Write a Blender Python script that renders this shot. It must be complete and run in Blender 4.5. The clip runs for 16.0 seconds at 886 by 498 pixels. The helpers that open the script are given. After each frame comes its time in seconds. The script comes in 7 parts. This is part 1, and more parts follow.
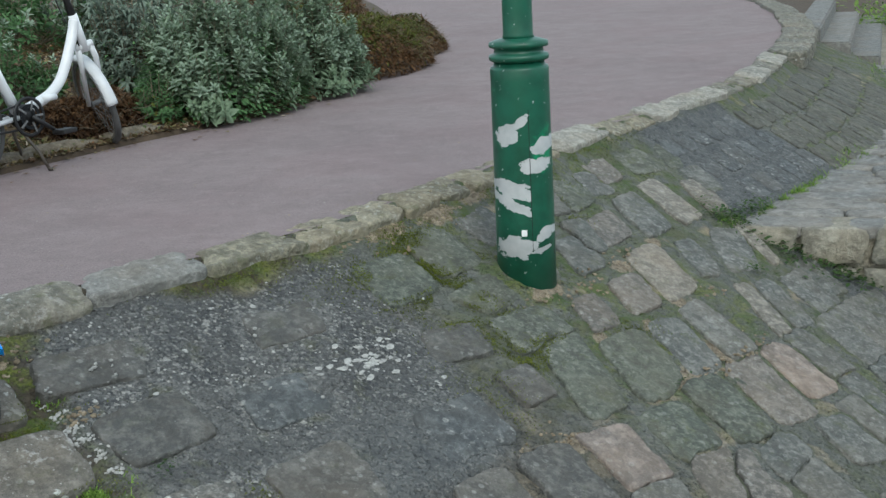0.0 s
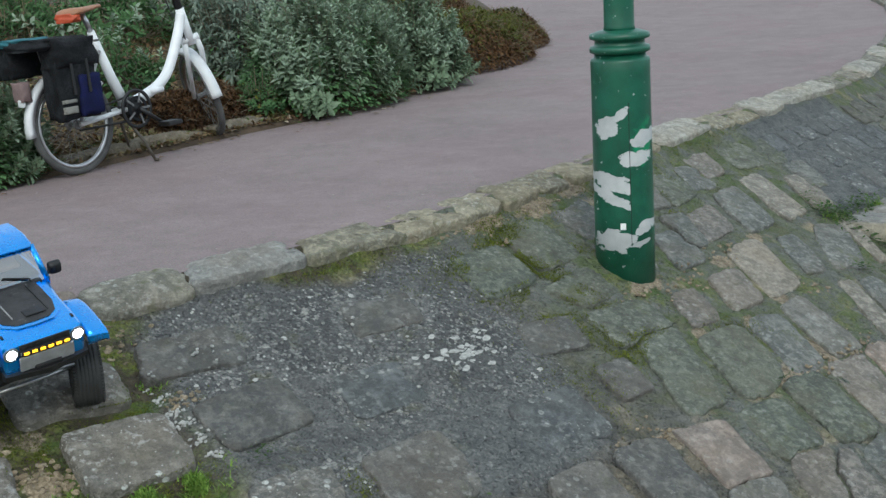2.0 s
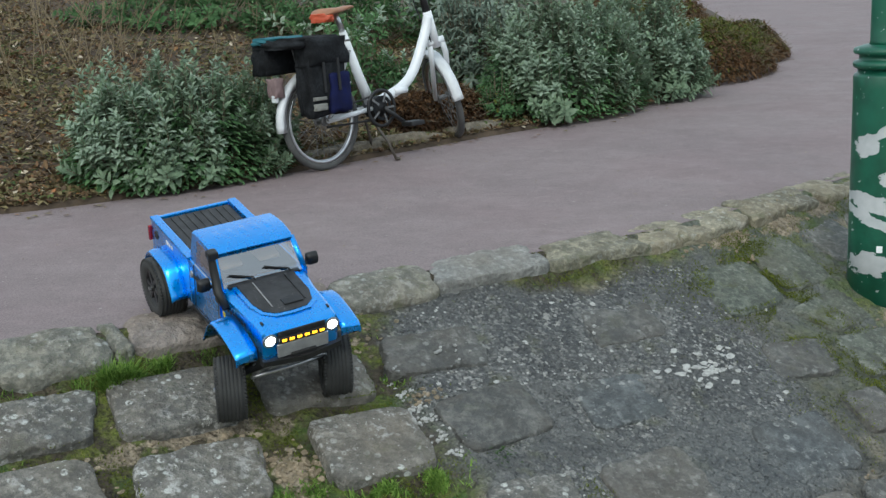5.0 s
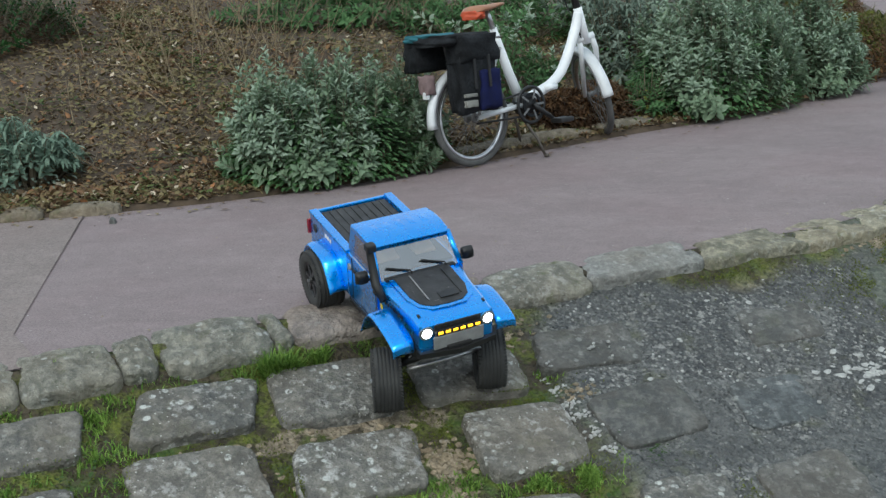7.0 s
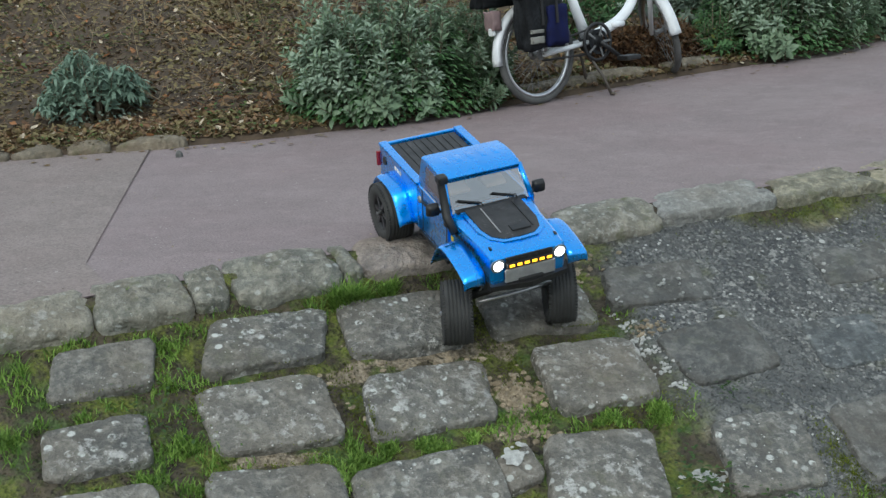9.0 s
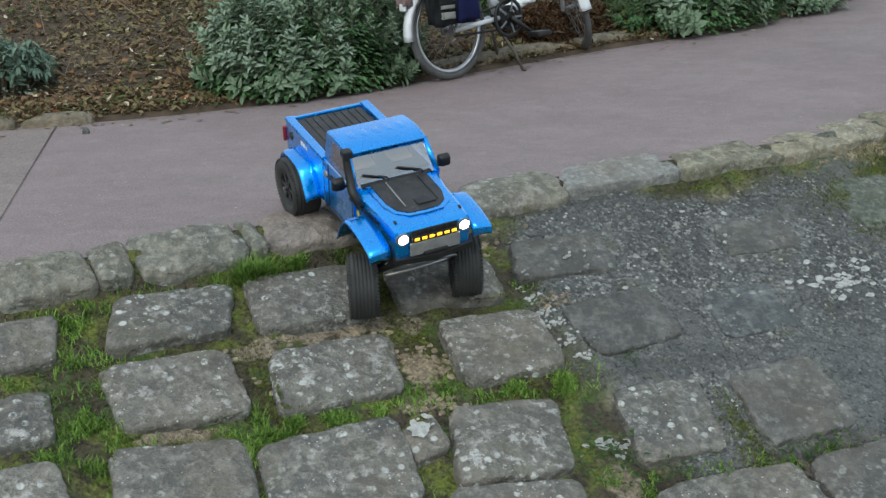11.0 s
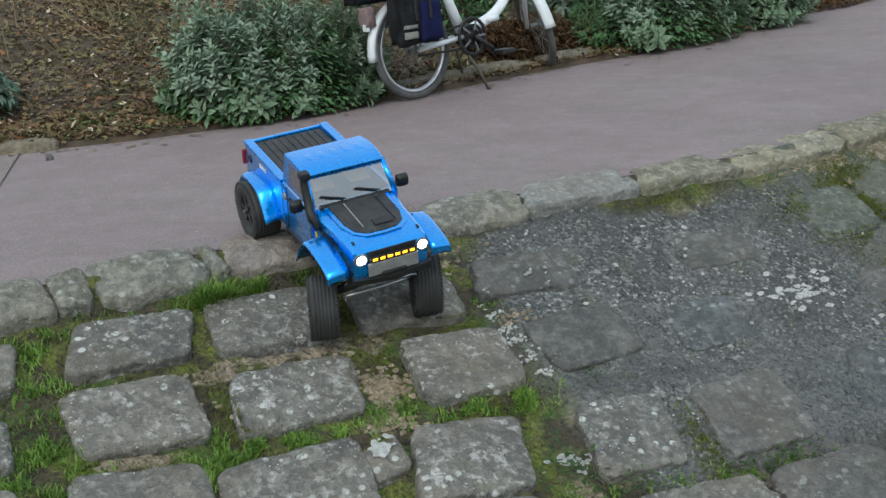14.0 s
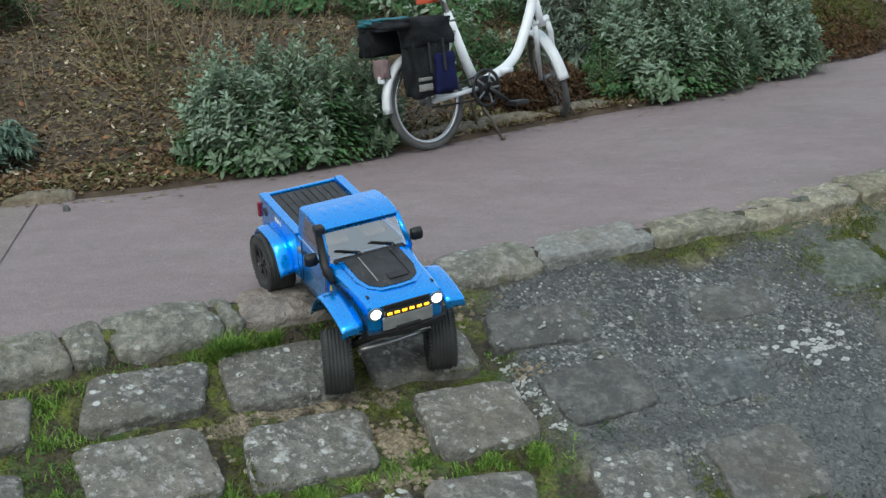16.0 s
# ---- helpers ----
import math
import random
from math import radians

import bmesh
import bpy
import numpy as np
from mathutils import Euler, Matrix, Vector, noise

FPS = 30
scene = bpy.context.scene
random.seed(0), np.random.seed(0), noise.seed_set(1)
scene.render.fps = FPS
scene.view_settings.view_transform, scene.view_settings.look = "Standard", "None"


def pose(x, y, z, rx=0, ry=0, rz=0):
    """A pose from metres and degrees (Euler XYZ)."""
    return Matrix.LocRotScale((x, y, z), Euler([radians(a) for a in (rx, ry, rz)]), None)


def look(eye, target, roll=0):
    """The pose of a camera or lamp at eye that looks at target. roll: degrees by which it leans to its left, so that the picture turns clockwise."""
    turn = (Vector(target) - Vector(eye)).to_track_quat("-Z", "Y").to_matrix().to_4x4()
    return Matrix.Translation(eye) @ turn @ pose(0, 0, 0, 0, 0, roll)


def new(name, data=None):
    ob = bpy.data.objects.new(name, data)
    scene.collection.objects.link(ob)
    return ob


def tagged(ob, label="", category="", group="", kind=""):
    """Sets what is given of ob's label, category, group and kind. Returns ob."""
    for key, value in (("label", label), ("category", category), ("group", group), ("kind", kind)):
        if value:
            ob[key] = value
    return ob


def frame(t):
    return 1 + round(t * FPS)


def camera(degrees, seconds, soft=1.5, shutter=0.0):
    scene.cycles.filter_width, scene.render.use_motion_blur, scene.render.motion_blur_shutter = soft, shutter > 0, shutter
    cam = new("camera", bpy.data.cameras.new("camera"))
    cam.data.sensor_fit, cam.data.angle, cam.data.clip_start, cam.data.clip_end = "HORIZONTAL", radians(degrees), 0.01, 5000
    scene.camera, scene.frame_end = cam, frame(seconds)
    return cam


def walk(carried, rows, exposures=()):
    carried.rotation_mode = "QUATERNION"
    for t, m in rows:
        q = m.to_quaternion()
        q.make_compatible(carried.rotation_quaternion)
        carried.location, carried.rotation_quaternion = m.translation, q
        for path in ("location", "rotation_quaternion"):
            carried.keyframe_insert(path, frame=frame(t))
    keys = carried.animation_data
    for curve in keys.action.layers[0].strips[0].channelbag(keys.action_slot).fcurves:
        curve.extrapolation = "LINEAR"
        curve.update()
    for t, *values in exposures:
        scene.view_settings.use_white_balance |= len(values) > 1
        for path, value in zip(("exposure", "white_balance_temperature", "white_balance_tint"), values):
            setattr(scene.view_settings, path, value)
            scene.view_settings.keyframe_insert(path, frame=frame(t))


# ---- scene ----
cam = camera(38.5, 16.0, soft=1.4)
PATH = [
    (0.0, (0.001, 0.000, 1.080), (-0.002, 3.882, 0.116), -3.16),
    (0.5, (0.035, -0.008, 1.060), (-0.148, 3.856, 0.041), -5.92),
    (1.0, (0.037, -0.005, 1.051), (-0.265, 3.832, -0.039), -5.14),
    (1.5, (0.027, -0.004, 1.051), (-0.291, 3.835, -0.027), -5.56),
    (2.0, (0.006, -0.006, 1.066), (-0.309, 3.864, 0.107), -3.59),
    (2.5, (-0.009, -0.007, 1.052), (-0.362, 3.843, 0.028), -3.88),
    (3.0, (-0.025, -0.002, 1.042), (-0.505, 3.829, -0.002), -3.80),
    (3.5, (-0.043, 0.003, 1.041), (-0.609, 3.823, -0.004), -3.34),
    (4.0, (-0.066, 0.007, 1.045), (-0.741, 3.808, 0.001), -2.87),
    (4.5, (-0.083, 0.001, 1.048), (-0.855, 3.779, -0.015), -2.49),
    (5.0, (-0.115, -0.003, 1.061), (-1.082, 3.773, 0.161), -2.64),
    (7.5, (-0.172, -0.037, 1.052), (-1.609, 3.584, 0.146), -3.55),
    (8.0, (-0.198, -0.038, 1.041), (-1.687, 3.548, 0.078), -3.68),
    (8.5, (-0.205, -0.038, 1.029), (-1.737, 3.510, -0.001), -3.74),
    (9.0, (-0.211, -0.040, 1.021), (-1.746, 3.504, -0.021), -3.44),
    (9.5, (-0.197, -0.041, 1.013), (-1.630, 3.524, -0.099), -2.76),
    (10.0, (-0.186, -0.042, 1.013), (-1.550, 3.551, -0.095), -2.80),
    (12.5, (-0.121, -0.039, 1.008), (-1.363, 3.584, -0.146), -2.71),
    (13.0, (-0.112, -0.037, 1.003), (-1.323, 3.597, -0.149), -2.90),
    (13.5, (-0.094, -0.028, 1.002), (-1.292, 3.599, -0.187), -3.43),
    (14.0, (-0.096, -0.030, 1.016), (-1.344, 3.616, -0.056), -3.90),
    (14.5, (-0.093, -0.027, 1.017), (-1.348, 3.611, -0.076), -4.64),
    (15.0, (-0.102, -0.026, 1.030), (-1.405, 3.638, 0.093), -4.34),
    (15.5, (-0.099, -0.027, 1.028), (-1.403, 3.623, 0.041), -4.51),
    (16.0, (-0.096, -0.032, 1.039), (-1.387, 3.638, 0.111), -3.93),
]
walk(cam, [(t, look(eye, target, roll)) for t, eye, target, roll in PATH], [(0.0, 0.61, 6100, 0.0), (16.0, 0.61, 6100, 0.0)])

# ---- sky and light: an even, overcast winter day ----
world = bpy.data.worlds.new("overcast_sky")
scene.world = world
world.use_nodes = True
wn = world.node_tree
wn.nodes.clear()
sky = wn.nodes.new("ShaderNodeTexSky")
sky.sky_type, sky.sun_disc = "NISHITA", False
sky.sun_elevation, sky.sun_rotation = radians(38), radians(200)
sky.air_density, sky.dust_density, sky.ozone_density = 1.0, 4.0, 1.0
wash = wn.nodes.new("ShaderNodeMix")
wash.data_type = "RGBA"
wash.inputs["Factor"].default_value = 0.75
wash.inputs["B"].default_value = (5.2, 5.5, 6.0, 1)
back = wn.nodes.new("ShaderNodeBackground")
back.inputs["Strength"].default_value = 0.12
wout = wn.nodes.new("ShaderNodeOutputWorld")
wn.links.new(sky.outputs[0], wash.inputs["A"])
wn.links.new(wash.outputs["Result"], back.inputs["Color"])
wn.links.new(back.outputs[0], wout.inputs["Surface"])
sun_data = bpy.data.lights.new("sun", "SUN")
sun_data.energy, sun_data.angle, sun_data.color = 0.9, radians(25), (1.0, 0.97, 0.93)
sun = new("sun", sun_data)
sun.matrix_world = look((3, -6, 9), (0, 3, 0))
# ---- plan ----
SLOPE = 0.45          # fall of the stone embankment
KERB_LINE = [(-6.6, -3.2), (-5.2, -0.9), (-4.2, 0.6), (-3.4, 1.75), (-2.75, 2.6), (-2.04, 3.42), (-1.45, 4.02), (-0.63, 4.78),
             (-0.02, 5.62), (0.62, 6.66), (1.43, 7.8), (2.18, 9.06), (2.84, 10.74), (3.42, 12.6), (3.95, 15.2), (4.2, 17.5), (4.3, 22), (4.3, 30)]
BED_LINE = [(-9.5, 0.55), (-6.55, 2.92), (-4.37, 4.48), (-3.225, 5.21), (-2.44, 6.15), (-1.79, 7.19), (-1.05, 8.28), (-0.57, 9.62), (-0.04, 11.38), (0.13, 12.7), (-0.1, 14.2), (-0.5, 17.5), (-1.2, 23), (-3, 32)]


def smooth_line(points, n=12):
    """Points of a smooth line through the given ones."""
    p = [np.array(q, float) for q in points]
    p = [2 * p[0] - p[1], *p, 2 * p[-1] - p[-2]]
    out = []
    for i in range(1, len(p) - 2):
        a, b, c, d = p[i - 1:i + 3]
        for u in np.linspace(0, 1, n, endpoint=False):
            out.append(0.5 * (2 * b + (c - a) * u + (2 * a - 5 * b + 4 * c - d) * u * u + (3 * b - a - 3 * c + d) * u ** 3))
    out.append(p[-2])
    return np.array(out)


class Line:
    """A plan line: arc length along it and distance to its right."""

    def __init__(self, points):
        self.p = smooth_line(points)
        self.v = np.diff(self.p, axis=0)
        self.n = np.linalg.norm(self.v, axis=1)
        self.s = np.r_[0, np.cumsum(self.n)]
        # a softened direction, so that the ways out of the line do not cross
        ang = np.unwrap(np.arctan2(self.v[:, 1], self.v[:, 0]))
        mid = (self.s[1:] + self.s[:-1]) / 2
        grid = np.arange(0, self.s[-1], 0.1)
        a = np.interp(grid, mid, ang)
        k = np.hanning(21)
        self.ga = np.convolve(np.pad(a, 10, mode="edge"), k / k.sum(), mode="valid")
        self.gs = grid

    def at(self, s, d=0.0):
        x, y = np.interp(s, self.s, self.p[:, 0]), np.interp(s, self.s, self.p[:, 1])
        a = np.interp(s, self.gs, self.ga)
        return x + math.sin(a) * d, y - math.cos(a) * d

    def heading(self, s):
        return float(np.interp(s, self.gs, self.ga))

    def near(self, x, y):
        """Arc length and signed distance (right positive) of a place."""
        q = np.array((x, y))
        a = self.p[:-1]
        u = np.clip(((q - a) * self.v).sum(1) / self.n ** 2, 0, 1)
        f = a + u[:, None] * self.v
        dd = np.linalg.norm(q - f, axis=1)
        k = int(dd.argmin())
        side = self.v[k, 1] * (x - a[k, 0]) - self.v[k, 0] * (y - a[k, 1])
        return self.s[k] + u[k] * self.n[k], math.copysign(dd[k], side)


kerb_line, bed_line = Line(KERB_LINE), Line(BED_LINE)


def bank_z(d):
    """Height of the embankment's face at distance d outside the kerb line."""
    if d <= 0:
        return 0.0
    if d < 2.3:
        return -SLOPE * d
    return -SLOPE * 2.3 - 0.25 * (1 - math.exp(-(d - 2.3) / 0.6))


def on_bank(s, d, up=0.0):
    x, y = kerb_line.at(s, d)
    return Vector((x, y, bank_z(d) + up))


def bank_frame(s, d, up=0.0, turn=0.0):
    """A pose on the embankment: x along the courses, y up the slope, z off the face."""
    o = on_bank(s, d, up)
    a = kerb_line.heading(s)
    tx = Vector((math.cos(a), math.sin(a), 0))
    ty = Vector((-math.sin(a), math.cos(a), SLOPE)).normalized() if d > 0 else Vector((-math.sin(a), math.cos(a), 0))
    tz = tx.cross(ty)
    m = Matrix((tx, ty, tz)).transposed().to_4x4()
    m.translation = o
    return m @ Matrix.Rotation(turn, 4, "Z")


def bed_z(d):
    """Height of the planted bank at distance d inside the bed's edge."""
    if d <= 0:
        return -0.02
    return 0.02 + 0.06 * min(d, 0.25) / 0.25 + 0.20 * max(d - 0.25, 0)


# ---- mesh helpers ----
def mesh_ob(name, bm, material, parent=None, label="", smooth=False):
    me = bpy.data.meshes.new(name)
    bm.normal_update()
    bm.to_mesh(me)
    bm.free()
    me.materials.append(material)
    if smooth:
        for f in me.polygons:
            f.use_smooth = True
    ob = new(name, me)
    if parent is not None:
        ob.parent = parent
    if label:
        ob["label"] = label
    return ob


def part(name, bm, material, parent, label="", smooth=False):
    """One mesh under a thing or under a part; its coordinates are the thing's own."""
    return mesh_ob(name, bm, material, parent, label, smooth)


def data_ob(name, verts, faces, material, parent=None, smooth=False):
    me = bpy.data.meshes.new(name)
    me.from_pydata([tuple(v) for v in verts], [], faces)
    me.materials.append(material)
    if smooth:
        me.polygons.foreach_set("use_smooth", [True] * len(me.polygons))
    me.update()
    ob = new(name, me)
    if parent is not None:
        ob.parent = parent
    return ob


def thing(name, m, label, category, group="", kind=""):
    ob = new(name)
    ob.matrix_world = m
    return tagged(ob, label, category, group, kind)
# ---- materials ----
class Nodes:
    """Short ways to lay out a node material."""

    def __init__(self, name):
        self.m = bpy.data.materials.new(name)
        self.m.use_nodes = True
        self.t = self.m.node_tree
        self.b = self.t.nodes["Principled BSDF"]

    def add(self, kind, **sets):
        n = self.t.nodes.new(kind)
        for k, v in sets.items():
            if k in n.inputs:
                n.inputs[k].default_value = v
        return n

    def link(self, a, b):
        self.t.links.new(a, b)

    def coords(self, vary=True):
        c = self.add("ShaderNodeTexCoord").outputs["Object"]
        if not vary:
            return c
        info = self.add("ShaderNodeObjectInfo")
        far = self.add("ShaderNodeVectorMath")
        far.operation = "SCALE"
        far.inputs[0].default_value = (31.0, 17.0, 23.0)
        self.link(info.outputs["Random"], far.inputs["Scale"])
        s = self.add("ShaderNodeVectorMath")
        self.link(c, s.inputs[0])
        self.link(far.outputs[0], s.inputs[1])
        return s.outputs[0]

    def random(self):
        return self.add("ShaderNodeObjectInfo").outputs["Random"]

    def island(self):
        return self.add("ShaderNodeNewGeometry").outputs["Random Per Island"]

    def noise(self, v, scale, detail=4.0, rough=0.55):
        n = self.add("ShaderNodeTexNoise", Scale=scale, Detail=detail, Roughness=rough)
        self.link(v, n.inputs["Vector"])
        return n.outputs["Fac"]

    def voronoi(self, v, scale, out="Distance"):
        n = self.add("ShaderNodeTexVoronoi", Scale=scale)
        self.link(v, n.inputs["Vector"])
        return n.outputs[out]

    def ramp(self, x, lo, hi, a=0.0, b=1.0):
        n = self.add("ShaderNodeMapRange")
        for k, v in zip(("From Min", "From Max", "To Min", "To Max"), (lo, hi, a, b)):
            n.inputs[k].default_value = v
        self.link(x, n.inputs["Value"])
        return n.outputs[0]

    def math(self, op, a, b):
        n = self.add("ShaderNodeMath")
        n.operation = op
        for i, v in enumerate((a, b)):
            if isinstance(v, (int, float)):
                n.inputs[i].default_value = v
            else:
                self.link(v, n.inputs[i])
        return n.outputs[0]

    def mix(self, f, a, b):
        n = self.add("ShaderNodeMix")
        n.data_type = "RGBA"
        for k, v in (("Factor", f), ("A", a), ("B", b)):
            if isinstance(v, (int, float)):
                n.inputs[k].default_value = v
            elif isinstance(v, tuple):
                n.inputs[k].default_value = (*v, 1)
            else:
                self.link(v, n.inputs[k])
        return n.outputs["Result"]

    def bump(self, height, strength=0.4, dist=0.01, under=None):
        n = self.add("ShaderNodeBump", Strength=strength, Distance=dist)
        self.link(height, n.inputs["Height"])
        if under is not None:
            self.link(under, n.inputs["Normal"])
        return n.outputs[0]

    def done(self, colour, rough=0.8, metal=0.0, normal=None, **more):
        for k, v in (("Base Color", colour), ("Roughness", rough), ("Metallic", metal), *more.items()):
            if isinstance(v, tuple):
                self.b.inputs[k].default_value = (*v, 1)
            elif isinstance(v, (int, float)):
                self.b.inputs[k].default_value = v
            else:
                self.link(v, self.b.inputs[k])
        if normal is not None:
            self.link(normal, self.b.inputs["Normal"])
        return self.m


def plain(name, colour, rough=0.6, metal=0.0, wear=0.25, scale=14.0, bump=0.0, vary=True, **more):
    """A plain surface with two scales of slight wear."""
    n = Nodes(name)
    v = n.coords(vary)
    dark = tuple(c * (1 - wear) for c in colour)
    light = tuple(min(1, c * (1 + wear * 0.6)) for c in colour)
    c = n.mix(n.ramp(n.noise(v, scale), 0.3, 0.7), dark, light)
    c = n.mix(n.ramp(n.noise(v, scale * 9, 2), 0.35, 0.75, 0.0, wear), c, dark)
    nor = n.bump(n.noise(v, scale * 6, 3), bump, 0.004) if bump else None
    return n.done(c, n.ramp(n.noise(v, scale * 2), 0.2, 0.8, rough * 0.85, min(1, rough * 1.15)), metal, nor, **more)


def stone_material(name, cold, warm, lichen=0.5, moss=0.3, grit=0.5):
    n = Nodes(name)
    v = n.coords()
    r = n.random()
    base = n.mix(n.ramp(r, 0.0, 1.0), cold, warm)
    other = n.math("FRACT", n.math("MULTIPLY", r, 13.7), 0.0)
    base = n.mix(n.ramp(other, 0.0, 0.5, 0.5, 0.0), base, tuple(x * 0.62 for x in cold))
    base = n.mix(n.ramp(other, 0.6, 1.0, 0.0, 0.5), base, (warm[0] * 1.35, warm[1] * 1.25, warm[2] * 1.15))
    big, grain, fine = n.noise(v, 7, 5), n.noise(v, 42, 4, 0.65), n.noise(v, 210, 2)
    c = n.mix(n.ramp(big, 0.3, 0.7, 0.0, 0.75), base, tuple(x * 0.5 for x in cold))
    c = n.mix(n.ramp(grain, 0.46, 0.66, 0.0, min(1, grit * 1.3)), c, tuple(min(1, x * 1.8) for x in warm))
    c = n.mix(n.ramp(n.noise(v, 95, 3, 0.7), 0.52, 0.64, 0.0, grit), c, tuple(x * 0.4 for x in cold))
    c = n.mix(n.ramp(fine, 0.5, 0.75, 0.0, grit), c, tuple(x * 0.35 for x in cold))
    c = n.mix(n.ramp(n.noise(v, 17, 4, 0.6), 0.5, 0.68, 0.0, 0.55), c, tuple(x * 1.45 for x in warm))
    c = n.mix(n.ramp(n.noise(v, 12.5, 6, 0.7), 0.50, 0.64, 0.0, 0.72), c, tuple(x * 0.42 for x in warm))
    c = n.mix(n.ramp(n.noise(v, 3.1, 3), 0.45, 0.7, 0.0, 0.4), c, (warm[0] * 0.9, warm[1] * 0.78, warm[2] * 0.66))
    # crusts of pale lichen: rounded spots, here and there, and smears
    where = n.ramp(n.noise(v, 5, 2), 0.43, 0.56)
    spot = n.math("MULTIPLY", n.ramp(n.voronoi(v, 24), 0.30, 0.22), where)
    edge = n.math("MULTIPLY", spot, n.ramp(n.noise(v, 60, 3), 0.38, 0.55))
    c = n.mix(n.math("MULTIPLY", edge, lichen), c, (0.52, 0.53, 0.50))
    dots = n.math("MULTIPLY", n.ramp(n.voronoi(v, 60), 0.2, 0.12), n.ramp(n.noise(v, 11, 2), 0.5, 0.6))
    c = n.mix(n.math("MULTIPLY", dots, lichen * 0.8), c, (0.58, 0.58, 0.54))
    blot = n.math("MULTIPLY", n.ramp(n.noise(v, 21, 6, 0.72), 0.54, 0.62), n.ramp(n.noise(v, 4.3, 2), 0.42, 0.56))
    c = n.mix(n.math("MULTIPLY", blot, n.math("MULTIPLY", n.ramp(r, 0.15, 0.7, 0.25, 1.0), lichen * 0.7)), c, (0.46, 0.455, 0.44))
    green = n.ramp(n.noise(v, 9, 5, 0.7), 0.56, 0.72, 0.0, moss)
    c = n.mix(green, c, (0.09, 0.10, 0.035))
    nor = n.bump(grain, 0.95, 0.016, n.bump(n.noise(v, 19, 5, 0.6), 0.7, 0.022, n.bump(big, 0.6, 0.03)))
    return n.done(c, n.ramp(grain, 0.3, 0.7, 0.75, 0.98), 0.0, nor)


def bank_material():
    """The bed of the stones: cement over the middle, mossy earth in the joints elsewhere."""
    n = Nodes("bank_joints")
    v = n.coords(False)
    zone = n.add("ShaderNodeAttribute")
    zone.attribute_name = "zone"
    sep = n.add("ShaderNodeSeparateColor")
    n.link(zone.outputs["Color"], sep.inputs[0])
    cement, moss, slab = sep.outputs[0], sep.outputs[1], sep.outputs[2]
    big, mid, grain, fine = n.noise(v, 3.5, 5), n.noise(v, 16, 5, 0.65), n.noise(v, 75, 4, 0.7), n.noise(v, 260, 2)
    # earth
    earth = n.mix(n.ramp(mid, 0.3, 0.7), (0.026, 0.021, 0.015), (0.11, 0.088, 0.056))
    earth = n.mix(n.ramp(n.noise(v, 9, 4, 0.65), 0.51, 0.64), earth, (0.31, 0.25, 0.165))
    # moss
    mossy = n.mix(n.ramp(grain, 0.3, 0.7), (0.044, 0.058, 0.009), (0.205, 0.235, 0.038))
    mossy = n.mix(n.ramp(n.noise(v, 6, 2), 0.45, 0.6), mossy, (0.065, 0.115, 0.024))
    m = n.math("MULTIPLY", moss, n.ramp(n.noise(v, 9, 5, 0.7), 0.44, 0.58))
    c = n.mix(m, earth, mossy)
    # rough cement with pale and dark grit
    cem = n.mix(n.ramp(big, 0.3, 0.7), (0.098, 0.102, 0.102), (0.190, 0.190, 0.183))
    cem = n.mix(n.ramp(mid, 0.35, 0.72, 0.0, 0.8), cem, (0.058, 0.062, 0.066))
    cem = n.mix(n.ramp(grain, 0.55, 0.72, 0.0, 0.85), cem, (0.46, 0.46, 0.42))
    cem = n.mix(n.ramp(n.voronoi(v, 70), 0.44, 0.64, 0.0, 0.6), cem, (0.06, 0.06, 0.06))
    cem = n.mix(n.ramp(fine, 0.52, 0.7, 0.0, 0.7), cem, (0.035, 0.037, 0.04))
    cell = n.add("ShaderNodeSeparateColor")
    n.link(n.voronoi(v, 95, "Color"), cell.inputs[0])
    loose = n.ramp(n.noise(v, 4.6, 4, 0.6), 0.42, 0.58, 0.12, 1.0)
    cem = n.mix(n.ramp(loose, 1.0, 0.1, 0.0, 0.45), cem, (0.115, 0.117, 0.115))
    cem = n.mix(n.math("MULTIPLY", loose, n.ramp(cell.outputs[0], 0.6, 0.9, 0.0, 0.85)), cem, (0.40, 0.395, 0.37))
    cem = n.mix(n.math("MULTIPLY", loose, n.ramp(cell.outputs[1], 0.45, 0.8, 0.0, 0.85)), cem, (0.055, 0.058, 0.062))
    grit = n.math("MULTIPLY", n.ramp(n.voronoi(v, 42), 0.25, 0.14), n.ramp(n.noise(v, 6, 2), 0.47, 0.62))
    cem = n.mix(n.math("MULTIPLY", grit, 0.85), cem, (0.56, 0.56, 0.53))
    rim = n.math("MULTIPLY", zone.outputs["Alpha"], n.ramp(n.noise(v, 31, 5, 0.7), 0.44, 0.60))
    cem = n.mix(n.math("MULTIPLY", rim, 0.40), cem, (0.36, 0.36, 0.34))
    cem = n.mix(n.ramp(n.noise(v, 9.1, 5, 0.7), 0.50, 0.66, 0.0, 0.62), cem, (0.078, 0.082, 0.084))
    cem = n.mix(n.ramp(n.noise(v, 7.3, 5, 0.7), 0.57, 0.70, 0.0, 0.45), cem, (0.12, 0.125, 0.05))
    side = n.add("ShaderNodeAttribute")
    side.attribute_name = "side"
    fill = n.mix(n.ramp(mid, 0.3, 0.7), (0.108, 0.117, 0.104), (0.185, 0.190, 0.172))
    fill = n.mix(n.ramp(n.noise(v, 6, 5, 0.7), 0.46, 0.62, 0.0, 0.75), fill, (0.105, 0.115, 0.045))
    fill = n.mix(n.ramp(n.noise(v, 5.1, 3), 0.60, 0.68, 0.0, 0.8), fill, (0.36, 0.30, 0.21))
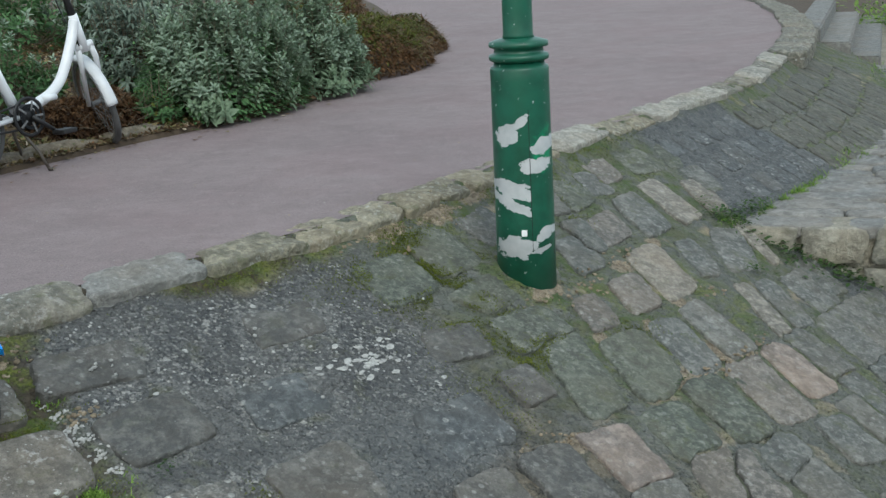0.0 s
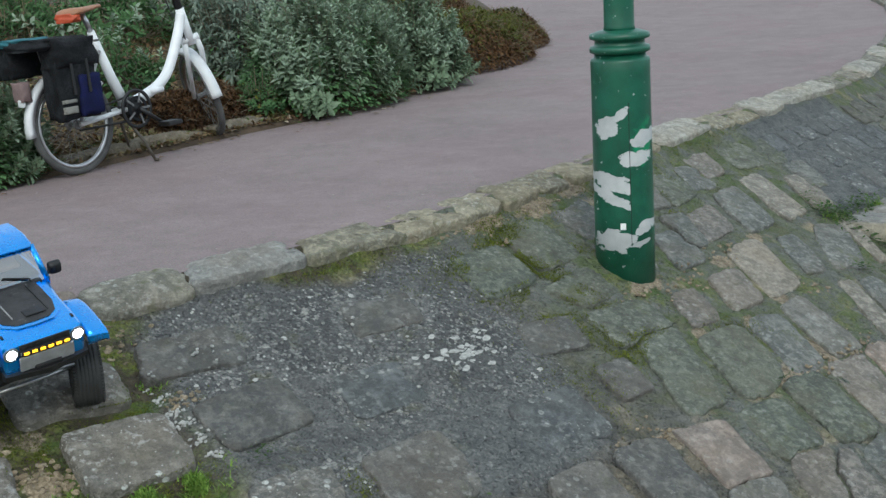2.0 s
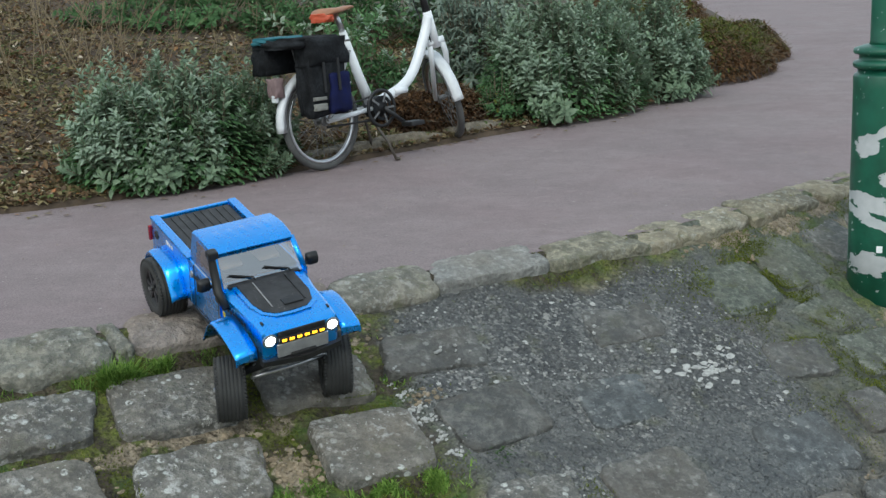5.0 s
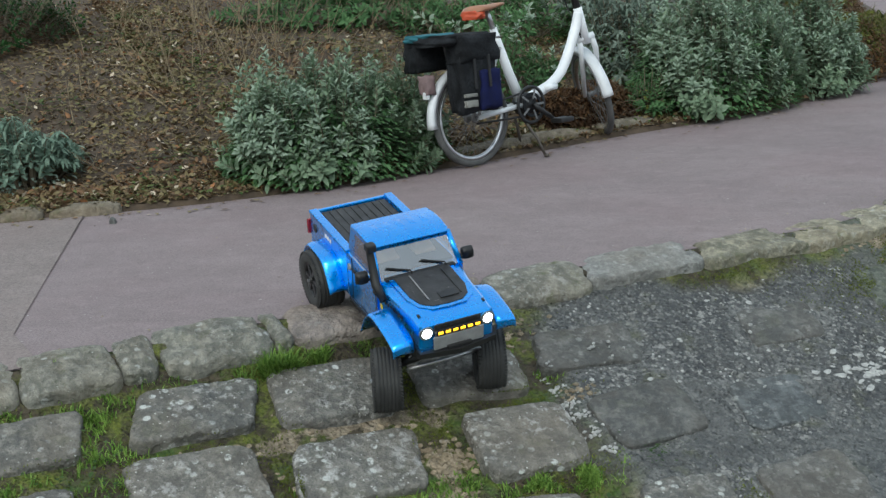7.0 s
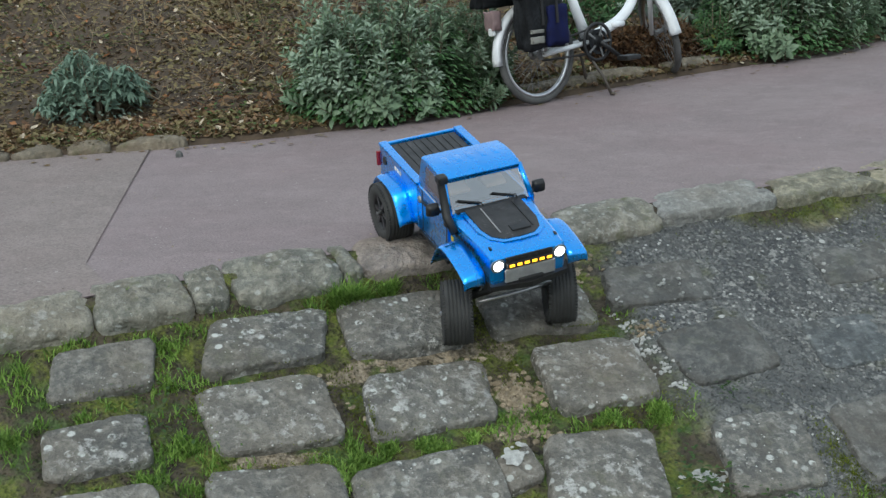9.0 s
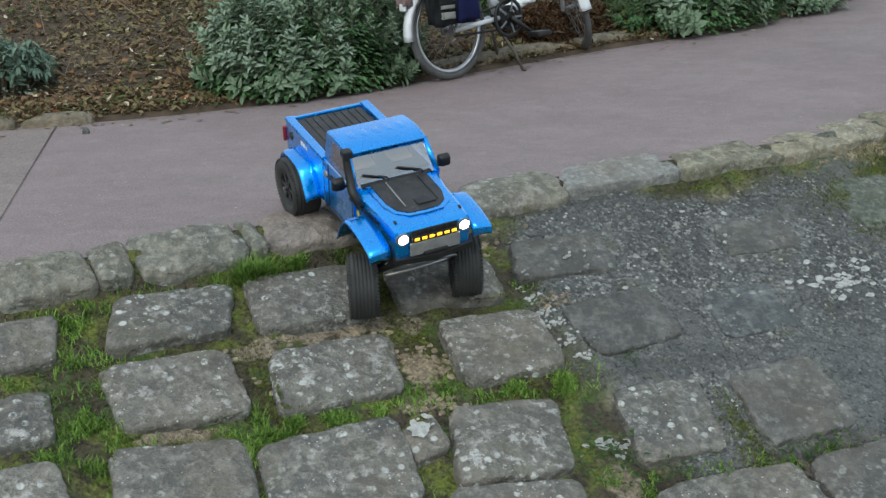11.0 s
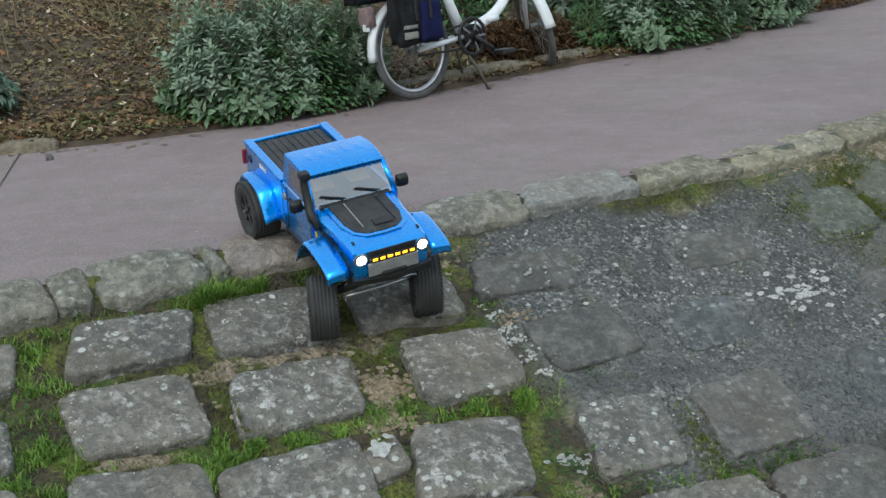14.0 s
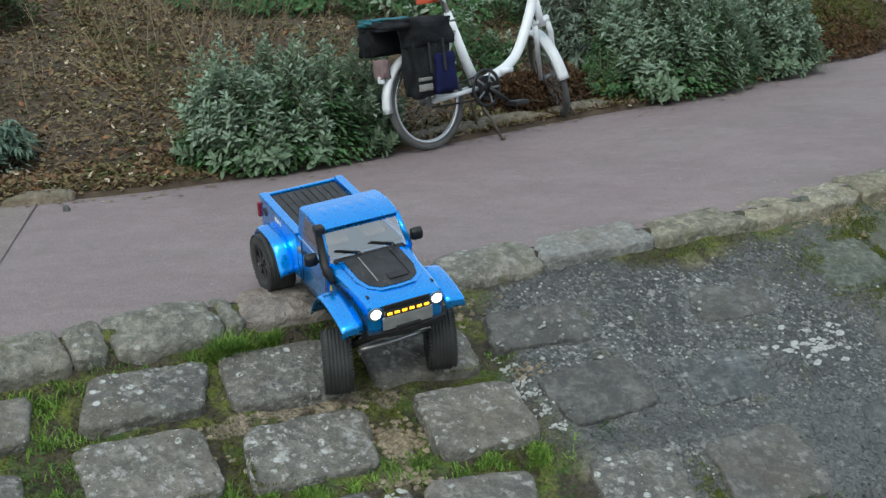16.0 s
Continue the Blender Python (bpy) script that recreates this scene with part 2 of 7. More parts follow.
    fill = n.mix(n.ramp(fine, 0.52, 0.72, 0.0, 0.5), fill, (0.05, 0.05, 0.042))
    c = n.mix(side.outputs["Fac"], c, n.mix(n.math("MULTIPLY", m, 0.8), fill, mossy))
    c = n.mix(cement, c, cem)
    bare = n.add("ShaderNodeAttribute")
    bare.attribute_name = "bare"
    open_earth = n.math("ADD", bare.outputs["Fac"], n.math("MULTIPLY", n.math("SUBTRACT", n.noise(v, 13, 5, 0.7), 0.5), 1.7))
    buff = n.mix(n.ramp(n.noise(v, 26, 5, 0.7), 0.35, 0.65), (0.15, 0.118, 0.078), (0.40, 0.335, 0.245))
    buff = n.mix(n.ramp(fine, 0.5, 0.72, 0.0, 0.6), buff, (0.07, 0.055, 0.04))
    c = n.mix(n.ramp(open_earth, 0.40, 0.58), c, buff)
    dark = n.mix(n.ramp(mid, 0.3, 0.75), (0.065, 0.072, 0.078), (0.17, 0.175, 0.17))
    dark = n.mix(n.ramp(grain, 0.56, 0.7, 0.0, 0.7), dark, (0.33, 0.33, 0.31))
    c = n.mix(slab, c, dark)
    pit = n.ramp(n.voronoi(v, 70), 0.05, 0.5)
    nor = n.bump(pit, 0.7, 0.012, n.bump(n.voronoi(v, 36), 0.9, 0.018, n.bump(grain, 0.9, 0.014, n.bump(mid, 0.8, 0.03))))
    return n.done(c, 0.93, 0.0, nor)


def tarmac_material(name="tarmac", a=(0.188, 0.145, 0.148), b=(0.232, 0.186, 0.186)):
    n = Nodes(name)
    v = n.coords(False)
    big, mid, fine = n.noise(v, 0.8, 4), n.noise(v, 5, 5), n.noise(v, 130, 3, 0.7)
    c = n.mix(n.ramp(big, 0.3, 0.7), a, b)
    c = n.mix(n.ramp(mid, 0.35, 0.75, 0.0, 0.45), c, tuple(x * 0.82 for x in a))
    c = n.mix(n.ramp(n.noise(v, 2.1, 5, 0.65), 0.50, 0.68, 0.0, 0.30), c, tuple(x * 1.25 for x in b))
    c = n.mix(n.ramp(fine, 0.45, 0.7, 0.0, 0.5), c, (0.33, 0.28, 0.27))
    c = n.mix(n.ramp(fine, 0.48, 0.3, 0.0, 0.6), c, (0.085, 0.068, 0.070))
    c = n.mix(n.math("MULTIPLY", n.ramp(n.voronoi(v, 9), 0.055, 0.035), n.ramp(n.noise(v, 3, 1), 0.45, 0.6)), c, (0.42, 0.40, 0.37))
    c = n.mix(n.math("MULTIPLY", n.ramp(n.voronoi(v, 34), 0.10, 0.06), n.ramp(n.noise(v, 7, 2), 0.50, 0.60)), c, (0.36, 0.33, 0.31))
    c = n.mix(n.ramp(n.noise(v, 0.55, 5, 0.65), 0.52, 0.66, 0.0, 0.28), c, tuple(x * 0.70 for x in a))
    c = n.mix(n.ramp(n.noise(v, 1.1, 3), 0.46, 0.62, 0.0, 0.22), c, (a[0] * 1.20, a[1] * 1.04, a[2] * 1.06))
    c = n.mix(n.ramp(n.noise(v, 12, 5, 0.75), 0.52, 0.68, 0.0, 0.42), c, tuple(x * 1.28 for x in b))
    c = n.mix(n.ramp(n.noise(v, 23, 5, 0.75), 0.54, 0.66, 0.0, 0.40), c, tuple(x * 0.68 for x in a))
    c = n.mix(n.math("MULTIPLY", n.ramp(n.voronoi(v, 17), 0.075, 0.045), n.ramp(n.noise(v, 2.3, 3), 0.44, 0.58)), c, (0.40, 0.37, 0.35))
    nor = n.bump(fine, 0.55, 0.004, n.bump(mid, 0.08, 0.01))
    return n.done(c, n.ramp(mid, 0.3, 0.7, 0.8, 0.95), 0.0, nor)


def post_material():
    """Green paint that has flaked and been patched in pale grey."""
    n = Nodes("flaking_green_paint")
    v = n.coords(False)
    mid = n.noise(v, 18, 4)
    green = n.mix(n.ramp(mid, 0.3, 0.7), (0.007, 0.062, 0.036), (0.014, 0.105, 0.062))
    green = n.mix(n.ramp(n.noise(v, 3, 2), 0.45, 0.65, 0.0, 0.7), green, (0.014, 0.115, 0.07))
    fresh = n.add("ShaderNodeVectorMath")
    fresh.operation = "DISTANCE"
    n.link(v, fresh.inputs[0])
    fresh.inputs[1].default_value = (0.088, -0.078, 0.60)
    smear = n.math("ADD", n.ramp(fresh.outputs["Value"], 0.0, 0.13, 1.0, 0.0), n.math("MULTIPLY", n.math("SUBTRACT", n.noise(v, 14, 4), 0.5), 2.0))
    green = n.mix(n.ramp(smear, 0.45, 0.7, 0.0, 0.8), green, (0.012, 0.25, 0.11))
    sep = n.add("ShaderNodeSeparateXYZ")
    n.link(v, sep.inputs[0])
    # bare patches: across, up, half width, half height, slope; some end at the joint of the cover
    across = n.math("ADD", n.math("MULTIPLY", sep.outputs["X"], 0.9885), n.math("MULTIPLY", sep.outputs["Y"], -0.151))
    squash = n.add("ShaderNodeMapping")
    squash.inputs["Scale"].default_value = (1.0, 1.0, 1.5)
    squash.inputs["Rotation"].default_value = (0.0, 0.5, 0.0)
    n.link(v, squash.inputs["Vector"])
    torn = n.math("SUBTRACT", n.noise(squash.outputs[0], 20, 4, 0.6), 0.5)
    worn = None
    for u0, z0, a, b, slope, cut in (
            (-0.050, 0.662, 0.052, 0.044, 0.25, 0), (0.010, 0.712, 0.030, 0.026, 0.6, 0), (0.088, 0.612, 0.048, 0.036, 0.3, 0), (0.050, 0.535, 0.062, 0.034, 0.1, 0),
            (-0.040, 0.447, 0.092, 0.036, -0.25, 1), (-0.028, 0.378, 0.100, 0.027, -0.48, 1), (-0.034, 0.212, 0.092, 0.044, -0.08, 0), (0.086, 0.262, 0.036, 0.027, 0.35, 0), (0.066, 0.196, 0.048, 0.011, 0.25, 0)):
        x = n.math("SUBTRACT", across, u0)
        z = n.math("SUBTRACT", n.math("SUBTRACT", sep.outputs["Z"], z0), n.math("MULTIPLY", x, slope))
        x, z = n.math("DIVIDE", x, a), n.math("DIVIDE", z, b)
        one = n.math("SUBTRACT", 1.0, n.math("SQRT", n.math("ADD", n.math("MULTIPLY", x, x), n.math("MULTIPLY", z, z)), 0))
        if cut:
            one = n.math("SUBTRACT", one, n.ramp(across, 0.036, 0.038, 0.0, 3.0))
        worn = one if worn is None else n.math("MAXIMUM", worn, one)
    rag = n.math("ADD", worn, n.math("MULTIPLY", torn, 1.7))
    patch = n.ramp(rag, 0.06, 0.10)
    chips = n.math("MULTIPLY", n.ramp(n.noise(v, 34, 3, 0.6), 0.685, 0.70), n.ramp(sep.outputs["Z"], 1.6, 1.2))
    pale = n.mix(n.ramp(mid, 0.3, 0.7), (0.40, 0.42, 0.43), (0.52, 0.53, 0.54))
    mask = n.math("MAXIMUM", patch, n.math("MULTIPLY", chips, 0.85))
    c = n.mix(mask, green, pale)
    nor = n.bump(mask, 0.35, -0.003, n.bump(mid, 0.15, 0.004))
    return n.done(c, n.math("ADD", 0.36, n.math("MULTIPLY", mask, 0.4)), 0.0, nor)


def leaf_material(name, dark, light, rough=0.65):
    n = Nodes(name)
    v = n.coords(False)
    c = n.mix(n.island(), dark, light)
    c = n.mix(n.ramp(n.noise(v, 5, 3), 0.35, 0.7, 0.0, 0.55), c, tuple(x * 0.6 for x in dark))
    c = n.mix(n.ramp(n.noise(v, 120, 2), 0.5, 0.8, 0.0, 0.35), c, tuple(min(1, x * 1.35) for x in light))
    n.done(c, rough, 0.0, n.bump(n.noise(v, 150, 2), 0.3, 0.002), **{"Specular IOR Level": 0.2})
    # light passes through the thin blades
    through_leaf = n.add("ShaderNodeBsdfTranslucent")
    n.link(c, through_leaf.inputs["Color"])
    mixer = n.add("ShaderNodeMixShader")
    mixer.inputs[0].default_value = 0.28
    n.link(n.b.outputs[0], mixer.inputs[1])
    n.link(through_leaf.outputs[0], mixer.inputs[2])
    n.link(mixer.outputs[0], n.t.nodes["Material Output"].inputs["Surface"])
    return n.m


def litter_material():
    n = Nodes("leaf_litter")
    v = n.coords(False)
    r = n.island()
    c = n.mix(n.ramp(r, 0.0, 0.5), (0.085, 0.055, 0.03), (0.26, 0.165, 0.085))
    c = n.mix(n.ramp(r, 0.5, 0.8), c, (0.42, 0.33, 0.20))
    c = n.mix(n.ramp(r, 0.36, 0.40), c, (0.30, 0.13, 0.05))
    c = n.mix(n.ramp(r, 0.42, 0.44), c, (0.19, 0.155, 0.07))
    c = n.mix(n.ramp(n.noise(v, 1.7, 4, 0.6), 0.50, 0.66, 0.0, 0.45), c, (0.13, 0.125, 0.04))
    c = n.mix(n.ramp(n.noise(v, 2.6, 3), 0.54, 0.66, 0.0, 0.6), c, (0.17, 0.075, 0.038))
    c = n.mix(n.ramp(r, 0.955, 0.965), c, (0.52, 0.44, 0.33))
    c = n.mix(n.ramp(n.noise(v, 60, 3), 0.4, 0.75, 0.0, 0.5), c, (0.05, 0.032, 0.02))
    return n.done(c, 0.85, 0.0, n.bump(n.noise(v, 90, 2), 0.4, 0.003))


def glass_material(name, tint=(0.9, 0.93, 0.95), clear=0.8):
    n = Nodes(name)
    g = n.add("ShaderNodeBsdfGlossy", Roughness=0.03)
    t = n.add("ShaderNodeBsdfTransparent")
    t.inputs["Color"].default_value = (*tint, 1)
    f = n.add("ShaderNodeFresnel", IOR=1.6)
    mixer = n.add("ShaderNodeMixShader")
    n.link(n.math("ADD", n.math("MULTIPLY", f.outputs[0], 1.0), 1 - clear), mixer.inputs[0])
    n.link(t.outputs[0], mixer.inputs[1])
    n.link(g.outputs[0], mixer.inputs[2])
    n.link(mixer.outputs[0], n.t.nodes["Material Output"].inputs["Surface"])
    return n.m


def lamp_material(name, colour, power):
    n = Nodes(name)
    return n.done(colour, 0.3, 0.0, None, **{"Emission Color": colour, "Emission Strength": power})


def car_paint():
    n = Nodes("metallic_blue_paint")
    v = n.coords(False)
    c = n.mix(n.ramp(n.noise(v, 9, 3), 0.3, 0.7), (0.006, 0.275, 0.82), (0.012, 0.345, 0.95))
    c = n.mix(n.ramp(n.noise(v, 45, 5, 0.7), 0.62, 0.8, 0.0, 0.30), c, (0.10, 0.12, 0.16))
    return n.done(c, n.ramp(n.noise(v, 25, 3), 0.3, 0.8, 0.22, 0.36), 0.85, n.bump(n.noise(v, 30, 2), 0.02, 0.004), **{"Coat Weight": 1.0, "Coat Roughness": 0.05, "Coat IOR": 1.6})


OLD_TARMAC = tarmac_material("old_tarmac", (0.182, 0.146, 0.134), (0.222, 0.182, 0.168))
TARMAC, BANK, POST_PAINT = tarmac_material(), bank_material(), post_material()
STONE = stone_material("weathered_stone", (0.122, 0.124, 0.118), (0.195, 0.183, 0.160), 0.95, 0.30, 0.45)
BURIED = stone_material("cemented_stone", (0.104, 0.106, 0.102), (0.150, 0.145, 0.134), 0.30, 0.22, 0.28)
SIDE_STONE = stone_material("greenish_stone", (0.105, 0.118, 0.112), (0.178, 0.178, 0.163), 0.25, 0.6, 0.4)
BROWN_STONE = stone_material("brownish_stone", (0.145, 0.138, 0.124), (0.220, 0.203, 0.180), 0.25, 0.4, 0.4)
LIGHT_STONE = stone_material("light_brownish_stone", (0.20, 0.19, 0.165), (0.285, 0.26, 0.22), 0.2, 0.35, 0.35)
PALE_STONE = stone_material("pale_stone", (0.31, 0.30, 0.265), (0.38, 0.365, 0.32), 0.2, 0.25, 0.3)
PINK_STONE = stone_material("pinkish_stone", (0.235, 0.200, 0.178), (0.295, 0.250, 0.217), 0.2, 0.15, 0.25)
GREY_KERB = stone_material("grey_edge_stone", (0.205, 0.206, 0.196), (0.27, 0.266, 0.25), 0.3, 0.15, 0.3)
BUFF_KERB = stone_material("buff_edge_stone", (0.195, 0.186, 0.142), (0.30, 0.275, 0.205), 0.4, 0.7, 0.35)
KERB_STONE = stone_material("kerb_stone", (0.16, 0.162, 0.138), (0.25, 0.235, 0.195), 0.5, 0.75, 0.35)
BLOCK_STONE = stone_material("dressed_stone", (0.26, 0.25, 0.205), (0.34, 0.32, 0.265), 0.1, 0.35, 0.2)
SLAB_STONE = stone_material("worn_slab_stone", (0.205, 0.21, 0.205), (0.255, 0.25, 0.235), 0.1, 0.2, 0.2)
BUFF = stone_material("crumbling_mortar", (0.21, 0.17, 0.115), (0.31, 0.255, 0.18), 0.2, 0.2)
LICHEN = plain("pale_lichen_crust", (0.42, 0.42, 0.40), 0.9, 0, 0.4, 60, 0.6)
SOIL = plain("dark_soil", (0.080, 0.056, 0.036), 0.95, 0, 0.5, 9, 0.8, vary=False)
LITTER = litter_material()
JOINT = plain("joint_dirt", (0.10, 0.078, 0.066), 0.95, 0, 0.4, 20, 0.5, vary=False)
GREEN_STONE = stone_material("green_tinged_stone", (0.098, 0.113, 0.092), (0.142, 0.150, 0.122), 0.2, 0.85, 0.5)
RIM = plain("satin_black_rim", (0.028, 0.029, 0.032), 0.35, 0.3, 0.3, 20)
EDGE_STONE = stone_material("earthy_edging_stone", (0.15, 0.128, 0.095), (0.22, 0.188, 0.14), 0.1, 0.45, 0.25)
FAR_STONE = stone_material("mossy_block_stone", (0.088, 0.093, 0.082), (0.128, 0.128, 0.108), 0.15, 0.7, 0.3)
SLAB_DARK = stone_material("dark_bluish_stone", (0.085, 0.094, 0.10), (0.12, 0.128, 0.13), 0.4, 0.1, 0.4)
GRASS = leaf_material("grass", (0.07, 0.155, 0.022), (0.31, 0.45, 0.10), 0.6)
MOSS = leaf_material("moss", (0.065, 0.088, 0.012), (0.190, 0.215, 0.035), 0.95)
WEED = leaf_material("weed_leaves", (0.032, 0.070, 0.020), (0.095, 0.155, 0.05), 0.6)
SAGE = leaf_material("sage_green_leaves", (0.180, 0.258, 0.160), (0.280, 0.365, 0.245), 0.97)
PALE_SAGE = leaf_material("pale_sage_leaves", (0.15, 0.225, 0.165), (0.24, 0.32, 0.25), 0.97)
DEAD = leaf_material("dead_leaves", (0.028, 0.016, 0.009), (0.115, 0.060, 0.030), 0.85)
SAGE_TOP = leaf_material("pale_young_leaves", (0.27, 0.35, 0.26), (0.37, 0.45, 0.345), 0.97)
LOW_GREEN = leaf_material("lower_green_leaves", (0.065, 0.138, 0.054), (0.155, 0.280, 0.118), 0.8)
GREY_SAGE = leaf_material("grey_sage_leaves", (0.14, 0.19, 0.15), (0.27, 0.32, 0.26), 0.85)
OLIVE = leaf_material("yellowish_leaves", (0.06, 0.085, 0.015), (0.17, 0.17, 0.035), 0.7)
COVER = leaf_material("seedling_leaves", (0.045, 0.085, 0.025), (0.15, 0.19, 0.06), 0.7)
RUSSET = leaf_material("russet_leaves", (0.075, 0.042, 0.020), (0.215, 0.118, 0.055), 0.8)
IVY = leaf_material("ivy_leaves", (0.018, 0.055, 0.016), (0.05, 0.12, 0.03), 0.45)
STEM = plain("woody_stems", (0.16, 0.13, 0.09), 0.85, 0, 0.3, 20)
PAINT = car_paint()
BLACK = plain("black_plastic", (0.012, 0.012, 0.013), 0.5, 0, 0.4, 20, 0.15)
def dusty_liner():
    n = Nodes("dusty_black_liner")
    v = n.coords(False)
    c = n.mix(n.ramp(n.noise(v, 25, 4), 0.3, 0.7), (0.011, 0.011, 0.012), (0.034, 0.034, 0.036))
    dust = n.math("MULTIPLY", n.ramp(n.noise(v, 130, 4, 0.7), 0.60, 0.68), n.ramp(n.noise(v, 16, 3), 0.48, 0.62))
    c = n.mix(n.math("MULTIPLY", dust, 0.75), c, (0.26, 0.25, 0.24))
    return n.done(c, 0.6, 0.0, n.bump(n.noise(v, 150, 3), 0.3, 0.003))


DUSTY = dusty_liner()
TYRE = plain("dusty_rubber", (0.040, 0.040, 0.039), 0.85, 0, 0.45, 18, 0.4)
BIKE_TYRE = plain("grey_rubber", (0.085, 0.085, 0.084), 0.85, 0, 0.4, 18, 0.3)
STEEL = plain("steel", (0.55, 0.55, 0.56), 0.3, 1.0, 0.2, 30)
GREY_METAL = plain("dull_grey_metal", (0.22, 0.22, 0.22), 0.5, 0.6, 0.25, 30)
DULL_METAL = plain("weathered_brownish_metal", (0.10, 0.085, 0.072), 0.6, 0.3, 0.3, 30)
SILVER = plain("dull_silver_panel", (0.34, 0.34, 0.34), 0.5, 0.5, 0.25, 30)
TAN = plain("tan_cloth", (0.55, 0.38, 0.25), 0.8, 0, 0.25, 15)
WHITE_PAINT = plain("white_paint", (0.75, 0.77, 0.79), 0.35, 0, 0.12, 8)
GUARD_WHITE = plain("scuffed_white_plastic", (0.64, 0.66, 0.68), 0.45, 0, 0.2, 8)
WORD = plain("dark_lettering", (0.01, 0.012, 0.02), 0.5)
WORD_PALE = plain("pale_lettering", (0.75, 0.76, 0.76), 0.5)
YELLOW = plain("yellow_badge", (0.62, 0.46, 0.03), 0.45)
RED = plain("red_lens", (0.25, 0.012, 0.015), 0.25)
NAVY = plain("navy_cloth", (0.007, 0.010, 0.052), 0.85, 0, 0.3, 20, 0.2, **{"Specular IOR Level": 0.2})
CHARCOAL = plain("faded_black_canvas", (0.022, 0.024, 0.027), 0.85, 0, 0.7, 9, 0.8, **{"Specular IOR Level": 0.12})
GREY_CLOTH = plain("grey_canvas", (0.22, 0.22, 0.20), 0.85, 0, 0.3, 18, 0.2)
DUSTY_PINK = plain("dull_pink_cloth", (0.21, 0.145, 0.145), 0.7, 0, 0.3, 18)
TEAL = plain("teal_cloth", (0.02, 0.12, 0.15), 0.8, 0, 0.3, 12)
LEATHER = plain("brown_saddle", (0.34, 0.16, 0.085), 0.5, 0, 0.3, 12)
ORANGE = plain("orange_red_cover", (0.45, 0.07, 0.025), 0.5, 0, 0.2, 12)
GLASS = glass_material("windscreen_glass", (0.88, 0.90, 0.91), 0.66)
HEADLIGHT = lamp_material("headlight", (0.95, 0.97, 1.0), 5.0)
AMBER = lamp_material("amber_lamp", (1.0, 0.46, 0.02), 1.6)
TWIG = plain("dry_twigs", (0.26, 0.20, 0.12), 0.9, 0, 0.3, 20)
# ---- stones of the embankment: along, down, length, width (cm), turn, skew (degrees) ----
UPPER_COURSE = [
    (766, 33, 32, 21, -5, -17), (807, 37, 32, 23, -7, -1), (852, 41, 32, 20, -6, 0), (896, 40, 36, 20, -4, -8),
    (719, 31, 26, 18, -5, -13), (966, 45, 30, 20, -4, -10), (1021, 41, 27, 23, 2, -9), (1054, 36, 25, 27, -3, -11), (1093, 31, 26, 20, 18, -22),
    (1171, 36, 24, 23, 5, -34), (1217, 31, 21, 20, 1, -26), (1257, 33, 25, 23, -10, -10), (1285, 38, 11, 26, -21, -18),
]
SECOND_COURSE = [
    (710, 56, 25, 17, -4, -6), (757, 59, 32, 23, -8, 4), (803, 65, 34, 22, -3, -9), (857, 69, 30, 25, -3, -1),
    (900, 70, 33, 25, 4, 0), (943, 75, 28, 22, -3, -4), (1012, 78, 27, 18, -12, -12), (1048, 64, 29, 16, 4, 21),
    (1044, 86, 32, 18, -5, -2), (1115, 66, 21, 24, 0, -34), (1155, 62, 25, 20, 2, -36), (1191, 64, 24, 32, -1, -31),
    (1226, 65, 20, 35, 0, -23), (1258, 71, 16, 29, -9, -24),
]
THIRD_COURSE = [
    (705, 76, 27, 14, -9, 7), (748, 88, 32, 27, -14, 1), (788, 97, 36, 27, -4, -5), (816, 94, 13, 12, 12, -14),
    (840, 101, 33, 26, -10, -8), (892, 107, 28, 29, -7, -6), (933, 110, 33, 30, 2, -8), (984, 109, 32, 26, -4, -3), (1016, 105, 17, 18, -5, -5),
    (1077, 93, 16, 19, -8, -24), (1108, 95, 21, 21, -5, -29), (1141, 93, 27, 35, -1, -32), (1175, 98, 14, 28, -13, -28),
    (1209, 105, 20, 38, -22, -30), (1233, 107, 8, 37, -3, -30),
]
FOURTH_COURSE = [
    (830, 123, 33, 18, -13, -4), (895, 138, 32, 15, -4, 4), (942, 143, 29, 20, -4, -2), (971, 144, 18, 24, 0, -3),
    (994, 144, 18, 22, -6, -3), (1017, 144, 19, 22, -8, -8), (1038, 111, 24, 42, -8, -22), (1062, 121, 27, 25, -8, -19),
    (1091, 125, 15, 24, -11, -20), (1117, 127, 15, 26, -11, -10), (1158, 134, 9, 31, -11, -30), (1176, 138, 12, 26, -6, -32),
]
LOWER_COURSE = [
    (1010, 166, 17, 15, -11, 3), (1035, 168, 15, 22, -20, -22), (1042, 149, 20, 19, -15, -2), (1067, 153, 17, 26, -15, -10),
    (1096, 158, 20, 27, -9, -20), (1121, 160, 19, 22, -12, -14), (1144, 161, 14, 22, -19, -5), (1042, 176, 14, 18, -7, -15),
    (1061, 177, 22, 11, 3, -17), (1058, 197, 15, 19, -6, -8), (1094, 191, 15, 17, -21, -7), (1115, 190, 13, 15, -9, -6),
    (1134, 185, 11, 17, -6, -18),
]
BURIED_AT = {(896, 40), (900, 70), (943, 75), (892, 107), (933, 110), (984, 109), (1016, 105), (966, 45), (1021, 41), (1012, 78), (1044, 86), (1054, 36), (1048, 64), (1038, 111)}
DARK_AT = {(984, 109), (943, 75)}
DULL_AT = {(942, 143), (971, 144), (994, 144)}
WARM_AT = {(1217, 31), (1155, 62), (1108, 95), (1077, 93), (1096, 158), (1035, 168), (1042, 176)}
LIGHT_AT = {(1226, 65), (1258, 71), (1141, 93), (1233, 107), (1158, 134)}
GREEN_AT = {(1171, 36), (1257, 33), (1285, 38), (1062, 121), (1067, 153), (1042, 149)}
